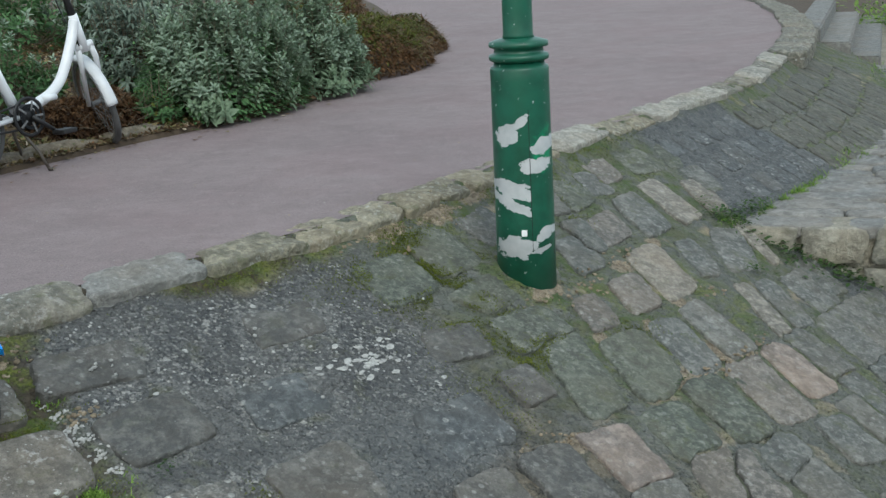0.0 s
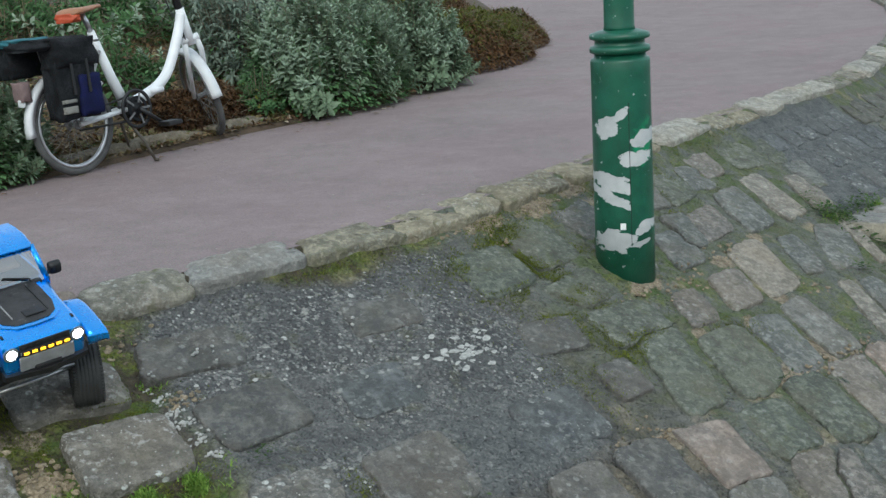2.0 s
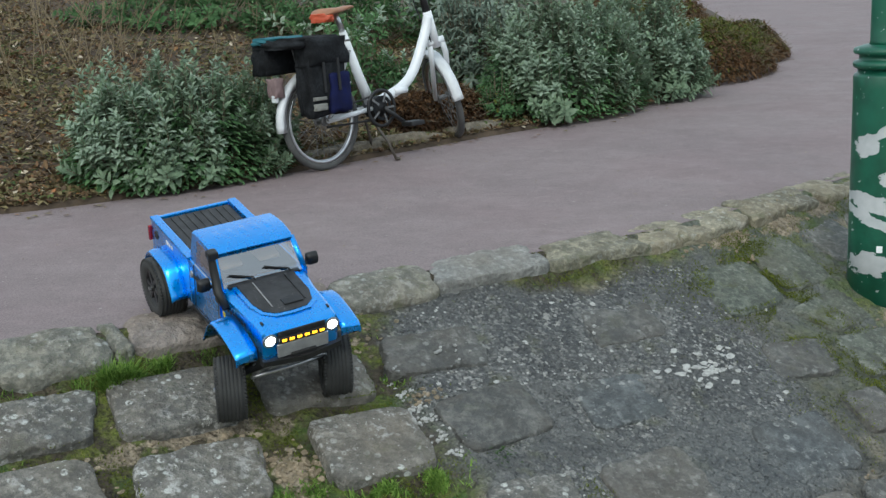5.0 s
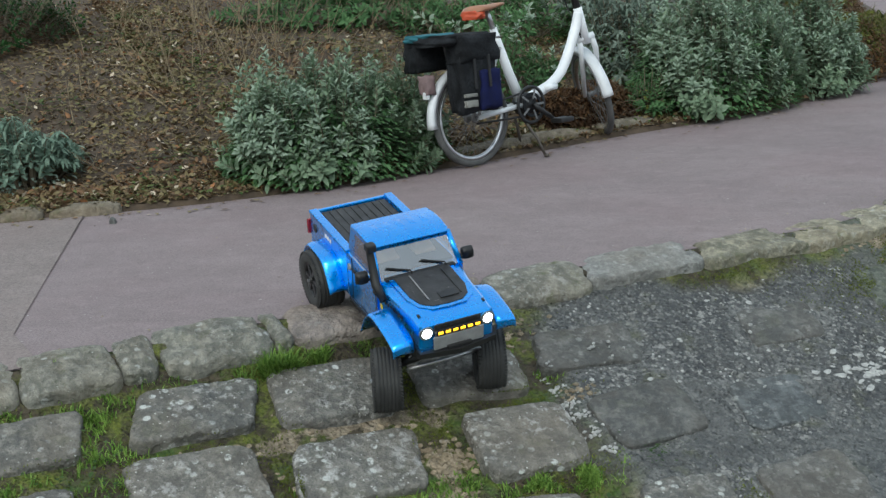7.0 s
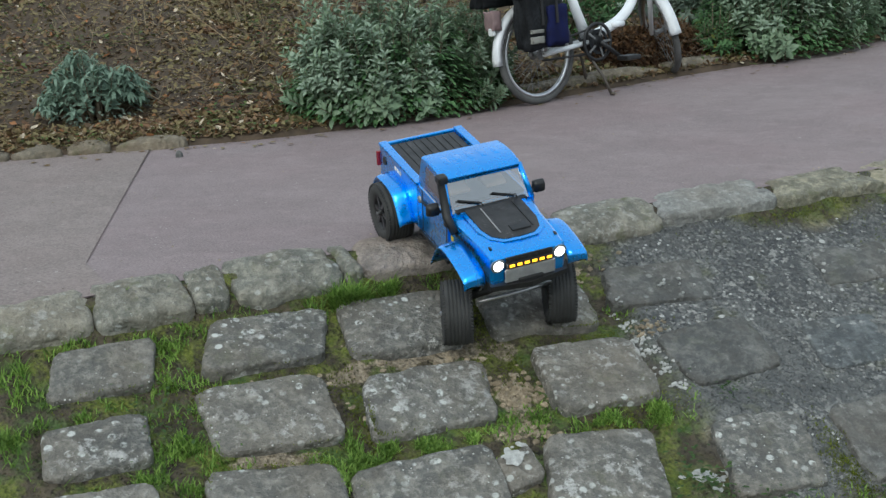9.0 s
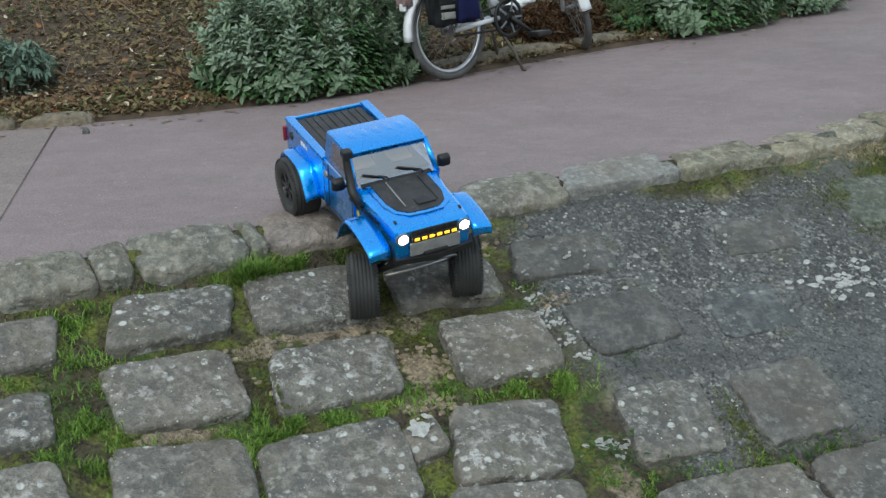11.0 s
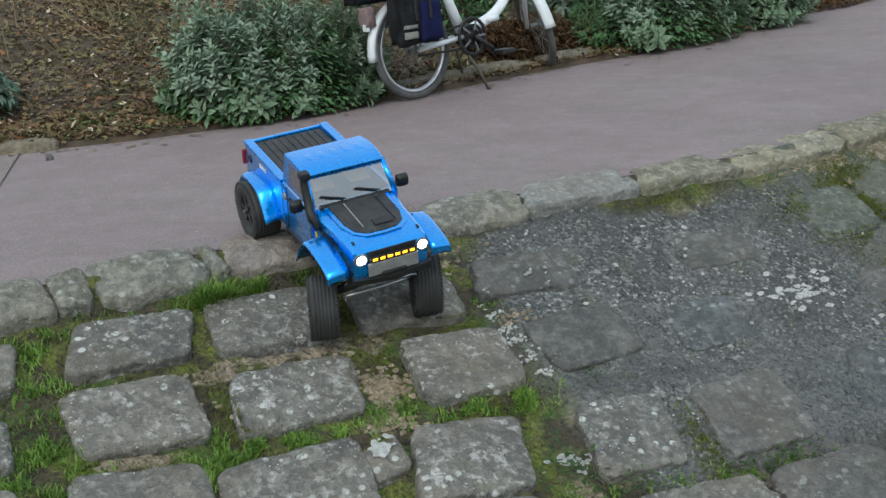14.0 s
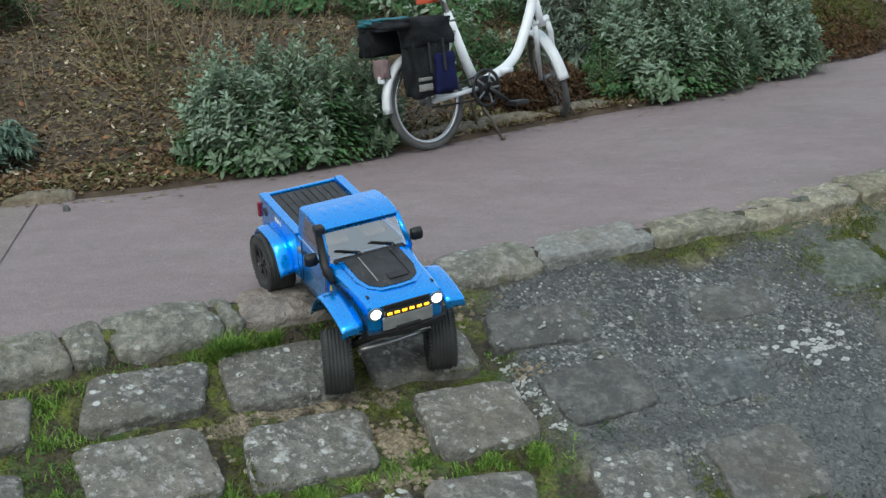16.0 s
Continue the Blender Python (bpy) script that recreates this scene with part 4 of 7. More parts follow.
# ---- lamp post ----
def lamp_post(x, y):
    s, d = kerb_line.near(x, y)
    z0 = bank_z(d) - 0.06
    post = thing("lamp_post", pose(x, y, z0), "green cast-iron lamp post with flaking paint and pale patches", "lamp post")
    h = 0.585 - z0
    sides = 48
    part("base", lathe_bm([(0.119, 0), (0.118, 0.3), (0.115, h - 0.07), (0.1155, h - 0.03), (0.112, h - 0.02), (0.102, h - 0.018), (0.100, h)], sides), POST_PAINT, post, "green iron base with grey-white patches", True)
    part("collar", lathe_bm([(0.100, h - 0.002), (0.116, h + 0.004), (0.118, h + 0.016), (0.115, h + 0.026), (0.098, h + 0.03), (0.096, h + 0.05), (0.114, h + 0.054), (0.117, h + 0.062), (0.115, h + 0.074), (0.09, h + 0.082), (0.07, h + 0.088)], sides), POST_PAINT, post, "ringed green collar", True)
    part("shaft", lathe_bm([(0.063, h + 0.084), (0.059, h + 0.10), (0.058, h + 0.18), (0.056, h + 0.9), (0.046, h + 2.6)], 36), POST_PAINT, post, "", True)
    # the joint of the access cover
    a0 = radians(-80.4)
    bm = bmesh.new()
    rows = []
    for z in np.linspace(0.19, 0.755, 14):
        r = 0.1190 - 0.003 * z / h
        rows.append([bm.verts.new((r * math.cos(a0 + u), r * math.sin(a0 + u), z)) for u in (-0.010, 0.010)])
    for a, b in zip(rows, rows[1:]):
        bm.faces.new((a[0], a[1], b[1], b[0]))
    part("cover_joint", bm, BLACK, post, "dark joint of the access cover")
    bm = box_bm((0.022, 0.003, 0.026), (0, -0.1195, 0.270), 0.001)
    tag = part("sticker", bm, WORD_PALE, post, "small white paper remnant")
    tag.rotation_euler = (0, 0, radians(-6))
    return post


lamp_post(0.334, 4.98)

# ---- landing of dressed stone that meets the embankment ----
LAND_Z = -0.43
along, back = Vector((0.943, -0.333, 0)), Vector((0.333, 0.943, 0))
corner = Vector((1.50, 6.24, 0))


def landing_poly(z0, z1, u0, u1, v0, v1):
    bm = bmesh.new()
    ring = [corner + along * u + back * v for u, v in ((u0, v0), (u1, v0), (u1, v1), (u0, v1))]
    lo, hi = [bm.verts.new((p.x, p.y, z0)) for p in ring], [bm.verts.new((p.x, p.y, z1)) for p in ring]
    bm.faces.new(lo[::-1])
    bm.faces.new(hi)
    for k in range(4):
        bm.faces.new((lo[k], lo[(k + 1) % 4], hi[(k + 1) % 4], hi[k]))
    return bm


landing = mesh_ob("stair_landing", landing_poly(-1.31, LAND_Z - 0.03, -0.05, 5.0, 0.03, 12.5), BLOCK_STONE)
tagged(landing, "landing of pale dressed stone blocks with worn slabs on top", "landing", kind="structure")
turn_z = math.atan2(along.y, along.x)
rng = random.Random(5)
for row, (z, h) in enumerate(((LAND_Z - 0.095, 0.185), (LAND_Z - 0.29, 0.17), (LAND_Z - 0.48, 0.18), (LAND_Z - 0.68, 0.18))):
    u = -0.02 - 0.14 * (row % 2)
    while u < 3.0:
        w = rng.uniform(0.24, 0.34) * (1.25 if row else 1.0)
        o = corner + along * (u + w / 2) + back * (0.10 + 0.02 * row)
        bm = stone_bm(w - 0.022, h, 0, 0.25, rng.random() * 1e6, 24, 0.012, 0.006)
        ob = mesh_ob("stone_block", bm, BLOCK_STONE, landing, smooth=True)
        ob.matrix_world = Matrix.Translation((o - back * 0.115) + Vector((0, 0, z))) @ Matrix.Rotation(turn_z, 4, "Z") @ Matrix.Rotation(radians(90), 4, "X")
        u += w + rng.uniform(0.0, 0.012)
v = 0.0
while v < 7.0:
    dv = rng.uniform(0.17, 0.26)
    u = -0.1
    while u < 4.6:
        w = rng.uniform(0.55, 0.95)
        o = corner + along * (u + w / 2) + back * (v + dv / 2)
        ob = mesh_ob("paving_slab", stone_bm(w - 0.012, dv - 0.010, 0, 0.05, rng.random() * 1e6, 22, 0.004, 0.004), SLAB_STONE, landing, smooth=True)
        ob.matrix_world = Matrix.Translation(o + Vector((0, 0, LAND_Z - 0.006))) @ Matrix.Rotation(turn_z, 4, "Z")
        u += w
    v += dv

# ---- steps that go down from the path beyond ----
stairs = thing("stone_stairs", Matrix(), "grey stone steps leading down from the footpath, weeds at their ends", "stairs", kind="structure")
for k in range(4):
    nose = -0.600 + 0.29 * k
    back_by = 0.60 if k else 0.28
    bm = bmesh.new()
    ring = [(along * u + back * v) for u, v in ((nose - back_by, 13.35 + 0.12 * k), (nose, 13.35 + 0.12 * k), (nose, 17.6), (nose - back_by, 17.6))]
    top = -0.03 - 0.16 * k
    lo, hi = [bm.verts.new((p.x, p.y, top - 0.8)) for p in ring], [bm.verts.new((p.x, p.y, top)) for p in ring]
    bm.faces.new(hi)
    bm.faces.new(lo[::-1])
    for i in range(4):
        bm.faces.new((lo[i], lo[(i + 1) % 4], hi[(i + 1) % 4], hi[i]))
    bmesh.ops.recalc_face_normals(bm, faces=bm.faces)
    bmesh.ops.bevel(bm, geom=list(bm.edges), offset=0.018, segments=2, affect="EDGES")
    part("step", bm, SLAB_STONE, stairs)


def lay_stone(s, d, ls, ld, turn, skew, up, material, name="stone", seed=0, thick=0.09, dome=0.005, reach=None):
    far = s > 8.85
    bm = stone_bm(ls, ld * math.cos(radians(skew)), skew, thick, seed, OUTLINE, dome * (0.35 if far else 0.8), 0.0055 if far else 0.008, True, reach, 1.0, far)
    ob = mesh_ob(name, bm, material, bank, smooth=True)
    r = random.Random(seed * 7 + 1)
    tip = 2.6 if s < 8.8 else 1.2
    ob.matrix_world = bank_frame(s, d, up + (r.uniform(-0.007, 0.005) if s < 8.8 else 0), radians(turn)) @ Matrix.Rotation(radians(r.uniform(-tip, tip)), 4, "X") @ Matrix.Rotation(radians(r.uniform(-tip, tip)), 4, "Y")
    return ob


seed = 0
rng = random.Random(12)
for k, (s, d, ls, ld, turn, skew) in enumerate(ALL_STONES):
    seed += 1
    flush = (s, d) in BURIED_AT
    mat = SLAB_DARK if (s, d) in DARK_AT else GREEN_STONE if flush and s > 1020 else STONE if (s, d) == (892, 107) else BURIED if flush or (s, d) in DULL_AT else PINK_STONE if (s, d) in PINK_AT else BROWN_STONE if (s, d) in WARM_AT else LIGHT_STONE if (s, d) in LIGHT_AT else GREEN_STONE if (s, d) in GREEN_AT else STONE if s < 1000 else SIDE_STONE
    up = 0.003 if flush and s > 1000 else 0.001 if (s, d) in DARK_AT else 0.0035 if flush and s > 950 else 0.0075 if flush else 0.008 if s < 1000 else rng.uniform(-0.003, 0.007)
    lay_stone(s / 100, d / 100, ls / 100, ld / 100, turn, skew, up, mat, seed=seed, reach=stone_reach[k])

# narrow stones on edge, beyond the dark slab
for row in range(4):
    d = 0.36 + 0.26 * row
    s = 14.08 + rng.uniform(0, 0.05)
    while s < 17.4:
        w = rng.uniform(0.09, 0.17)
        if not (row == 3 and s > 14.0):
            seed += 1
            lay_stone(s, d + rng.uniform(-0.02, 0.02), w * 1.0, 0.268, rng.uniform(-4, 2), -18, 0.005, FAR_STONE, seed=seed, dome=0.001)
        s += w
# low ribs of stone within the dark slab
for k in range(6):
    for row in range(3):
        seed += 1
        lay_stone(12.98 + 0.185 * k + 0.03 * row, 0.33 + 0.235 * row, 0.155, 0.20, rng.uniform(-6, 4), -16, 0.000, SLAB_DARK, seed=seed, dome=0.002)

# ---- the row of edge stones between path and embankment: ends along the line, pale or pinkish ones by letter ----
kerb = new("kerb")
tagged(kerb, "row of rounded, weathered edge stones with mossy joints", "kerb", kind="structure")
KERB_ENDS = [5.6, 5.92, 6.25, 6.55, 6.86, 7.22, 7.50, 7.62, 7.97, 8.03, 8.365, 8.43, 8.75, 9.13, 9.58, 9.99, 10.33, 10.6, 10.86, 11.1, 11.36, 11.68, 12.0, 12.62, 12.86, 13.14, 13.48,
             14.27, 14.6, 14.92, 15.45, 15.85, 16.4, 16.75, 17.2, 17.7, 18.2, 18.8, 19.4, 20.0, 20.7, 21.4, 22.1, 22.9, 23.7]
PALE_AT, GREY_AT, PINK_KERB = {12.0, 13.14, 13.48, 14.92, 15.85}, {9.13}, {8.03, 8.43}
for a, b in zip(KERB_ENDS, KERB_ENDS[1:]):
    seed += 1
    rng2 = random.Random(seed)
    flat = a > 9.1
    small = b - a < 0.14
    s = (a + b) / 2
    deep = (0.188 if flat else 0.185 if small or a in GREY_AT else 0.202) + rng2.uniform(-0.012, 0.012)
    if a > 16.3:
        deep = 0.31 + rng2.uniform(-0.02, 0.02)
    mat = PALE_STONE if a in PALE_AT else GREY_KERB if a in GREY_AT else PINK_STONE if a in PINK_KERB else BUFF_KERB if 9.5 < a < 14 else KERB_STONE
    bm = stone_bm(b - a - (0.010 if flat else 0.002), deep, rng2.uniform(-9, 9) if flat else rng2.uniform(-5, 5), 0.13, seed, 46, 0.004 if flat else 0.014, 0.011, True, None, 1.0 if flat else 1.6)
    ob = mesh_ob("kerb_stone", bm, mat, kerb, smooth=True)
    o = on_bank(s, 0.086 if flat else 0.106) if a < 16.3 else Vector((*kerb_line.at(s, 0.175), -0.012))
    h = kerb_line.heading(s)
    up = 0.044 if a in PALE_AT else 0.032 if not flat else 0.034 if a in GREY_AT else 0.030 + rng2.uniform(-0.007, 0.006)
    lean = radians(rng2.uniform(3, 5) if a > 16.3 else rng2.uniform(9, 14) if flat else rng2.uniform(16, 21))
    ob.matrix_world = Matrix.Translation(o + Vector((0, 0, up))) @ Matrix.Rotation(h + radians(rng2.uniform(-2, 2)), 4, "Z") @ Matrix.Rotation(lean, 4, "X")

# ---- crumbling buff mortar, pale flakes and lichen on the embankment ----
def scatter_chips(name, label, category, spots, material, size, thick, seed, lobes=8, narrow=(0.45, 1.0)):
    """Small flat pieces round given places (along, down, spread, count), joined into one."""
    rng = random.Random(seed)
    verts, faces = [], []
    for s0, d0, spread, count in spots:
        for _ in range(int(count * 2.4) if material == BUFF else count):
            s, d = s0 + rng.gauss(0, spread), max(0.05, d0 + rng.gauss(0, spread * 0.6))
            r = size * rng.uniform(0.4, 1.25)
            over = on_stone(s, d)
            if material == BUFF and (over if s < 10 else on_stone(s, d, 0.88)):
                continue
            m = bank_frame(s, d, (0.021 if s < 10 else 0.012) if over else recess(s, d) + thick * 0.4, rng.uniform(-0.5, 0.5))
            k, st, n = len(verts), rng.uniform(*narrow), lobes
            tall = max(thick, r * 0.32 * rng.uniform(0.5, 1.3)) if material == BUFF else thick
            off = [rng.uniform(0.72, 1.25) if lobes == 8 else 1 + 0.45 * noise.noise(Vector((4 * i / n, seed, 0))) + rng.uniform(-0.12, 0.12) for i in range(n)]
            for lift, f in ((-tall, 1.05), (tall * 0.35, 1.0), (tall * 0.9, 0.72), (tall * 1.1, 0.3)):
                for i in range(n):
                    q = 2 * math.pi * i / n
                    w = f * r * off[i] * rng.uniform(0.92, 1.08)
                    verts.append(m @ Vector((w * math.cos(q), st * w * math.sin(q), lift * rng.uniform(0.85, 1.15))))
            for ring in (0, n, 2 * n):
                faces += [(k + ring + i, k + ring + (i + 1) % n, k + ring + n + (i + 1) % n, k + ring + n + i) for i in range(n)]
            faces.append(tuple(k + 3 * n + i for i in range(n)))
    ob = data_ob(name, verts, faces, material)
    return tagged(ob, label, category, kind="stuff")


scatter_chips("pale_flakes", "cluster of whitish stone flakes pressed into the cement", "flakes", [(9.775, 0.715, 0.058, 46), (9.90, 0.66, 0.03, 6), (9.62, 0.68, 0.03, 3)], LICHEN, 0.0175, 0.0014, 3, 8, (0.42, 0.7))
scatter_chips("lichen_crust", "white crusts of lichen on the stones", "lichen", [(8.15, 0.90, 0.028, 16), (8.70, 1.08, 0.034, 34), (9.08, 0.60, 0.006, 2), (9.92, 0.90, 0.03, 5), (9.5, 0.34, 0.2, 6), (9.25, 0.55, 0.2, 5), (10.1, 0.6, 0.15, 3)], LICHEN, 0.011, 0.0010, 4)
scatter_chips("lichen_patch", "broad white patch of lichen on a small stone", "lichen", [(8.155, 0.925, 0.0, 1)], LICHEN, 0.062, 0.0008, 8, 26, (0.75, 0.85))
scatter_chips("pale_crumbs", "small whitish crumbs in the joint between two stones", "crumbs", [(8.770, 0.53, 0.014, 20), (8.780, 0.59, 0.014, 20), (8.788, 0.65, 0.016, 22), (8.797, 0.71, 0.016, 20), (8.808, 0.78, 0.018, 18), (8.76, 0.46, 0.016, 8), (9.0, 0.45, 0.05, 10), (9.15, 1.05, 0.06, 6), (9.4, 0.6, 0.15, 14)], LICHEN, 0.0065, 0.003, 5)
scatter_chips("crumbled_mortar", "buff lumps of crumbled mortar in the joints", "mortar", [(8.30, 0.68, 0.058, 52), (8.27, 0.82, 0.039, 24), (8.0, 0.50, 0.11, 22), (7.75, 0.49, 0.10, 14), (8.2, 0.53, 0.06, 12), (8.83, 0.56, 0.026, 10), (10.86, 1.36, 0.065, 18), (11.05, 1.43, 0.052, 12), (11.2, 1.42, 0.065, 8), (10.02, 1.29, 0.065, 14), (10.72, 0.78, 0.078, 9), (10.95, 0.82, 0.065, 10), (11.3, 0.78, 0.065, 8), (10.35, 0.22, 0.130, 20), (10.8, 0.2, 0.104, 14), (11.5, 1.15, 0.039, 5), (10.55, 0.75, 0.078, 6), (8.75, 0.25, 0.065, 24)], BUFF, 0.0095, 0.0028, 6)
# ---- radio-controlled pickup ----
# x ahead, y to its left, z up; wheels stand on z = 0
TR, TW, TRACK = 0.106, 0.092, 0.350
FRONT_X, REAR_X = 0.250, -0.312


def wheel(car, x, y, steer, dz):
    side = 1 if y > 0 else -1
    w = part("wheel", lathe_bm([(0.020, -0.02), (0.020, 0.02)], 16, "Y"), GREY_METAL, car, "wheel with a ribbed black tyre")
    w.matrix_local = Matrix.Translation((x, y, TR + dz)) @ Matrix.Rotation(radians(steer), 4, "Z") @ Matrix.Diagonal((1.05, 1.0, 1.05, 1))
    h = TW / 2
    tread = []
    for k in range(6):  # ribs that run round the tread, with grooves between
        y0, y1 = h * (-0.72 + 0.24 * k), h * (-0.72 + 0.24 * (k + 1))
        tread += [(0.0985, y0), (0.1012, y0 + h * 0.03), (0.1012, y1 - h * 0.05), (0.0985, y1 - h * 0.03)]
    prof = [(0.056, -h * 0.80), (0.066, -h * 0.97), (0.082, -h), (0.093, -h * 0.92), (0.0980, -h * 0.78), *tread, (0.0980, h * 0.78), (0.093, h * 0.92), (0.082, h), (0.066, h * 0.97), (0.056, h * 0.80)]
    bm = lathe_bm(prof, 56, "Y", closed=True)
    for k in range(56):  # small blocks on the shoulders
        a = 2 * math.pi * k / 56
        for yy in (-0.84, 0.84):
            m = Matrix.Rotation(a, 4, "Y") @ Matrix.Translation((0.0955, yy * h, 0)) @ Matrix.Rotation(0.55 if yy < 0 else -0.55, 4, "Z")
            bmesh.ops.create_cube(bm, size=1, matrix=m @ Matrix.Diagonal((0.0040, 0.013, 0.0065, 1)))
    part("tyre", bm, TYRE, w, "dusty black rubber tyre", True)
    rim = lathe_bm([(0.046, h * 0.10), (0.050, h * 0.45), (0.053, h * 0.80), (0.058, h * 0.88), (0.061, h * 0.85), (0.058, h * 0.76), (0.057, -h * 0.78)], 36, "Y")
    r = part("rim", rim, BLACK, w, "black wheel rim", True)
    if side < 0:
        r.rotation_euler = (0, 0, math.pi)
    for k in range(6):
        m = Matrix.Rotation(2 * math.pi * k / 6, 4, "Y") @ Matrix.Translation((0.029, side * h * 0.68, 0))
        part("spoke", box_bm((0.050, 0.012, 0.014), (0, 0, 0), 0.002, turn=None), RIM, w).matrix_local = m
    part("hub", lathe_bm([(0.014, 0), (0.013, 0.018), (0.009, 0.024)], 12, "Y"), BLACK, w).matrix_local = Matrix.Translation((0, side * h * 0.45, 0)) @ Matrix.Rotation(0 if side > 0 else math.pi, 4, "Z")
    part("wheel_nut", lathe_bm([(0.006, 0), (0.006, 0.008)], 6, "Y"), STEEL, w).matrix_local = Matrix.Translation((0, side * (h * 0.45 + 0.022), 0)) @ Matrix.Rotation(0 if side > 0 else math.pi, 4, "Z")


def ring_section(x, w, z0, z1, r=0.02, tuck=0.0):
    """A rounded box section of the body at x: half-width w, from z0 to z1; tuck narrows its top."""
    pts = []
    for sy, sz, a0 in ((1, -1, 270), (1, 1, 0), (-1, 1, 90), (-1, -1, 180)):
        ww = w - (tuck if sz > 0 else 0)
        cy, cz = sy * (ww - r), (z1 - r) if sz > 0 else (z0 + r)
        for a in np.linspace(a0, a0 + 90, 5):
            pts.append((x, cy + r * math.cos(radians(a)), cz + r * math.sin(radians(a))))
    return pts


def flare_bm(cx, side, r_in, spread, top_flat):
    """A wide fender: a band that follows the wheel arch, with a turned-down lip."""
    if top_flat:
        line = [(cx + 0.130, 0.228), (cx + 0.126, 0.246), (cx + 0.105, 0.260), (cx + 0.04, 0.276), (cx - 0.03, 0.284), (cx - 0.07, 0.274), (cx - 0.100, 0.245), (cx - 0.140, 0.178)]
    else:
        line = [(cx + 0.142, 0.172), (cx + 0.110, 0.228), (cx + 0.080, 0.260), (cx + 0.040, 0.272), (cx - 0.045, 0.272), (cx - 0.080, 0.258), (cx - 0.108, 0.222), (cx - 0.126, 0.182)]
    bm = bmesh.new()
    rows = []
    line = smooth_line(line, 5)
    for x, z in line:
        rows.append([bm.verts.new((x, side * y, z + dz)) for y, dz in ((0.135, 0.006), (0.160, 0.004), (spread - 0.012, 0.0), (spread - 0.003, -0.004), (spread, -0.008), (spread, -0.012), (spread - 0.005, -0.012), (spread - 0.012, -0.007), (0.135, -0.006))])
    n = len(rows[0])
    for a, b in zip(rows, rows[1:]):
        for k in range(n):
            bm.faces.new((a[k], a[(k + 1) % n], b[(k + 1) % n], b[k]))
    bm.faces.new(rows[0])
    bm.faces.new(rows[-1][::-1])
    bmesh.ops.recalc_face_normals(bm, faces=bm.faces)
    return bm


def bars_bm(x0, x1, z, y, count, h, rng, dx=0.0):
    """A short line of unreadable lettering on a side panel."""
    bm = bmesh.new()
    step = (x1 - x0) / count
    for k in range(count):
        w = step * rng.uniform(0.55, 0.85)
        x = x0 + step * (k + 0.5)
        box_bm((w, 0.0012, h), (x, y, z + dx * (k + 0.5)), 0, bm)
    return bm


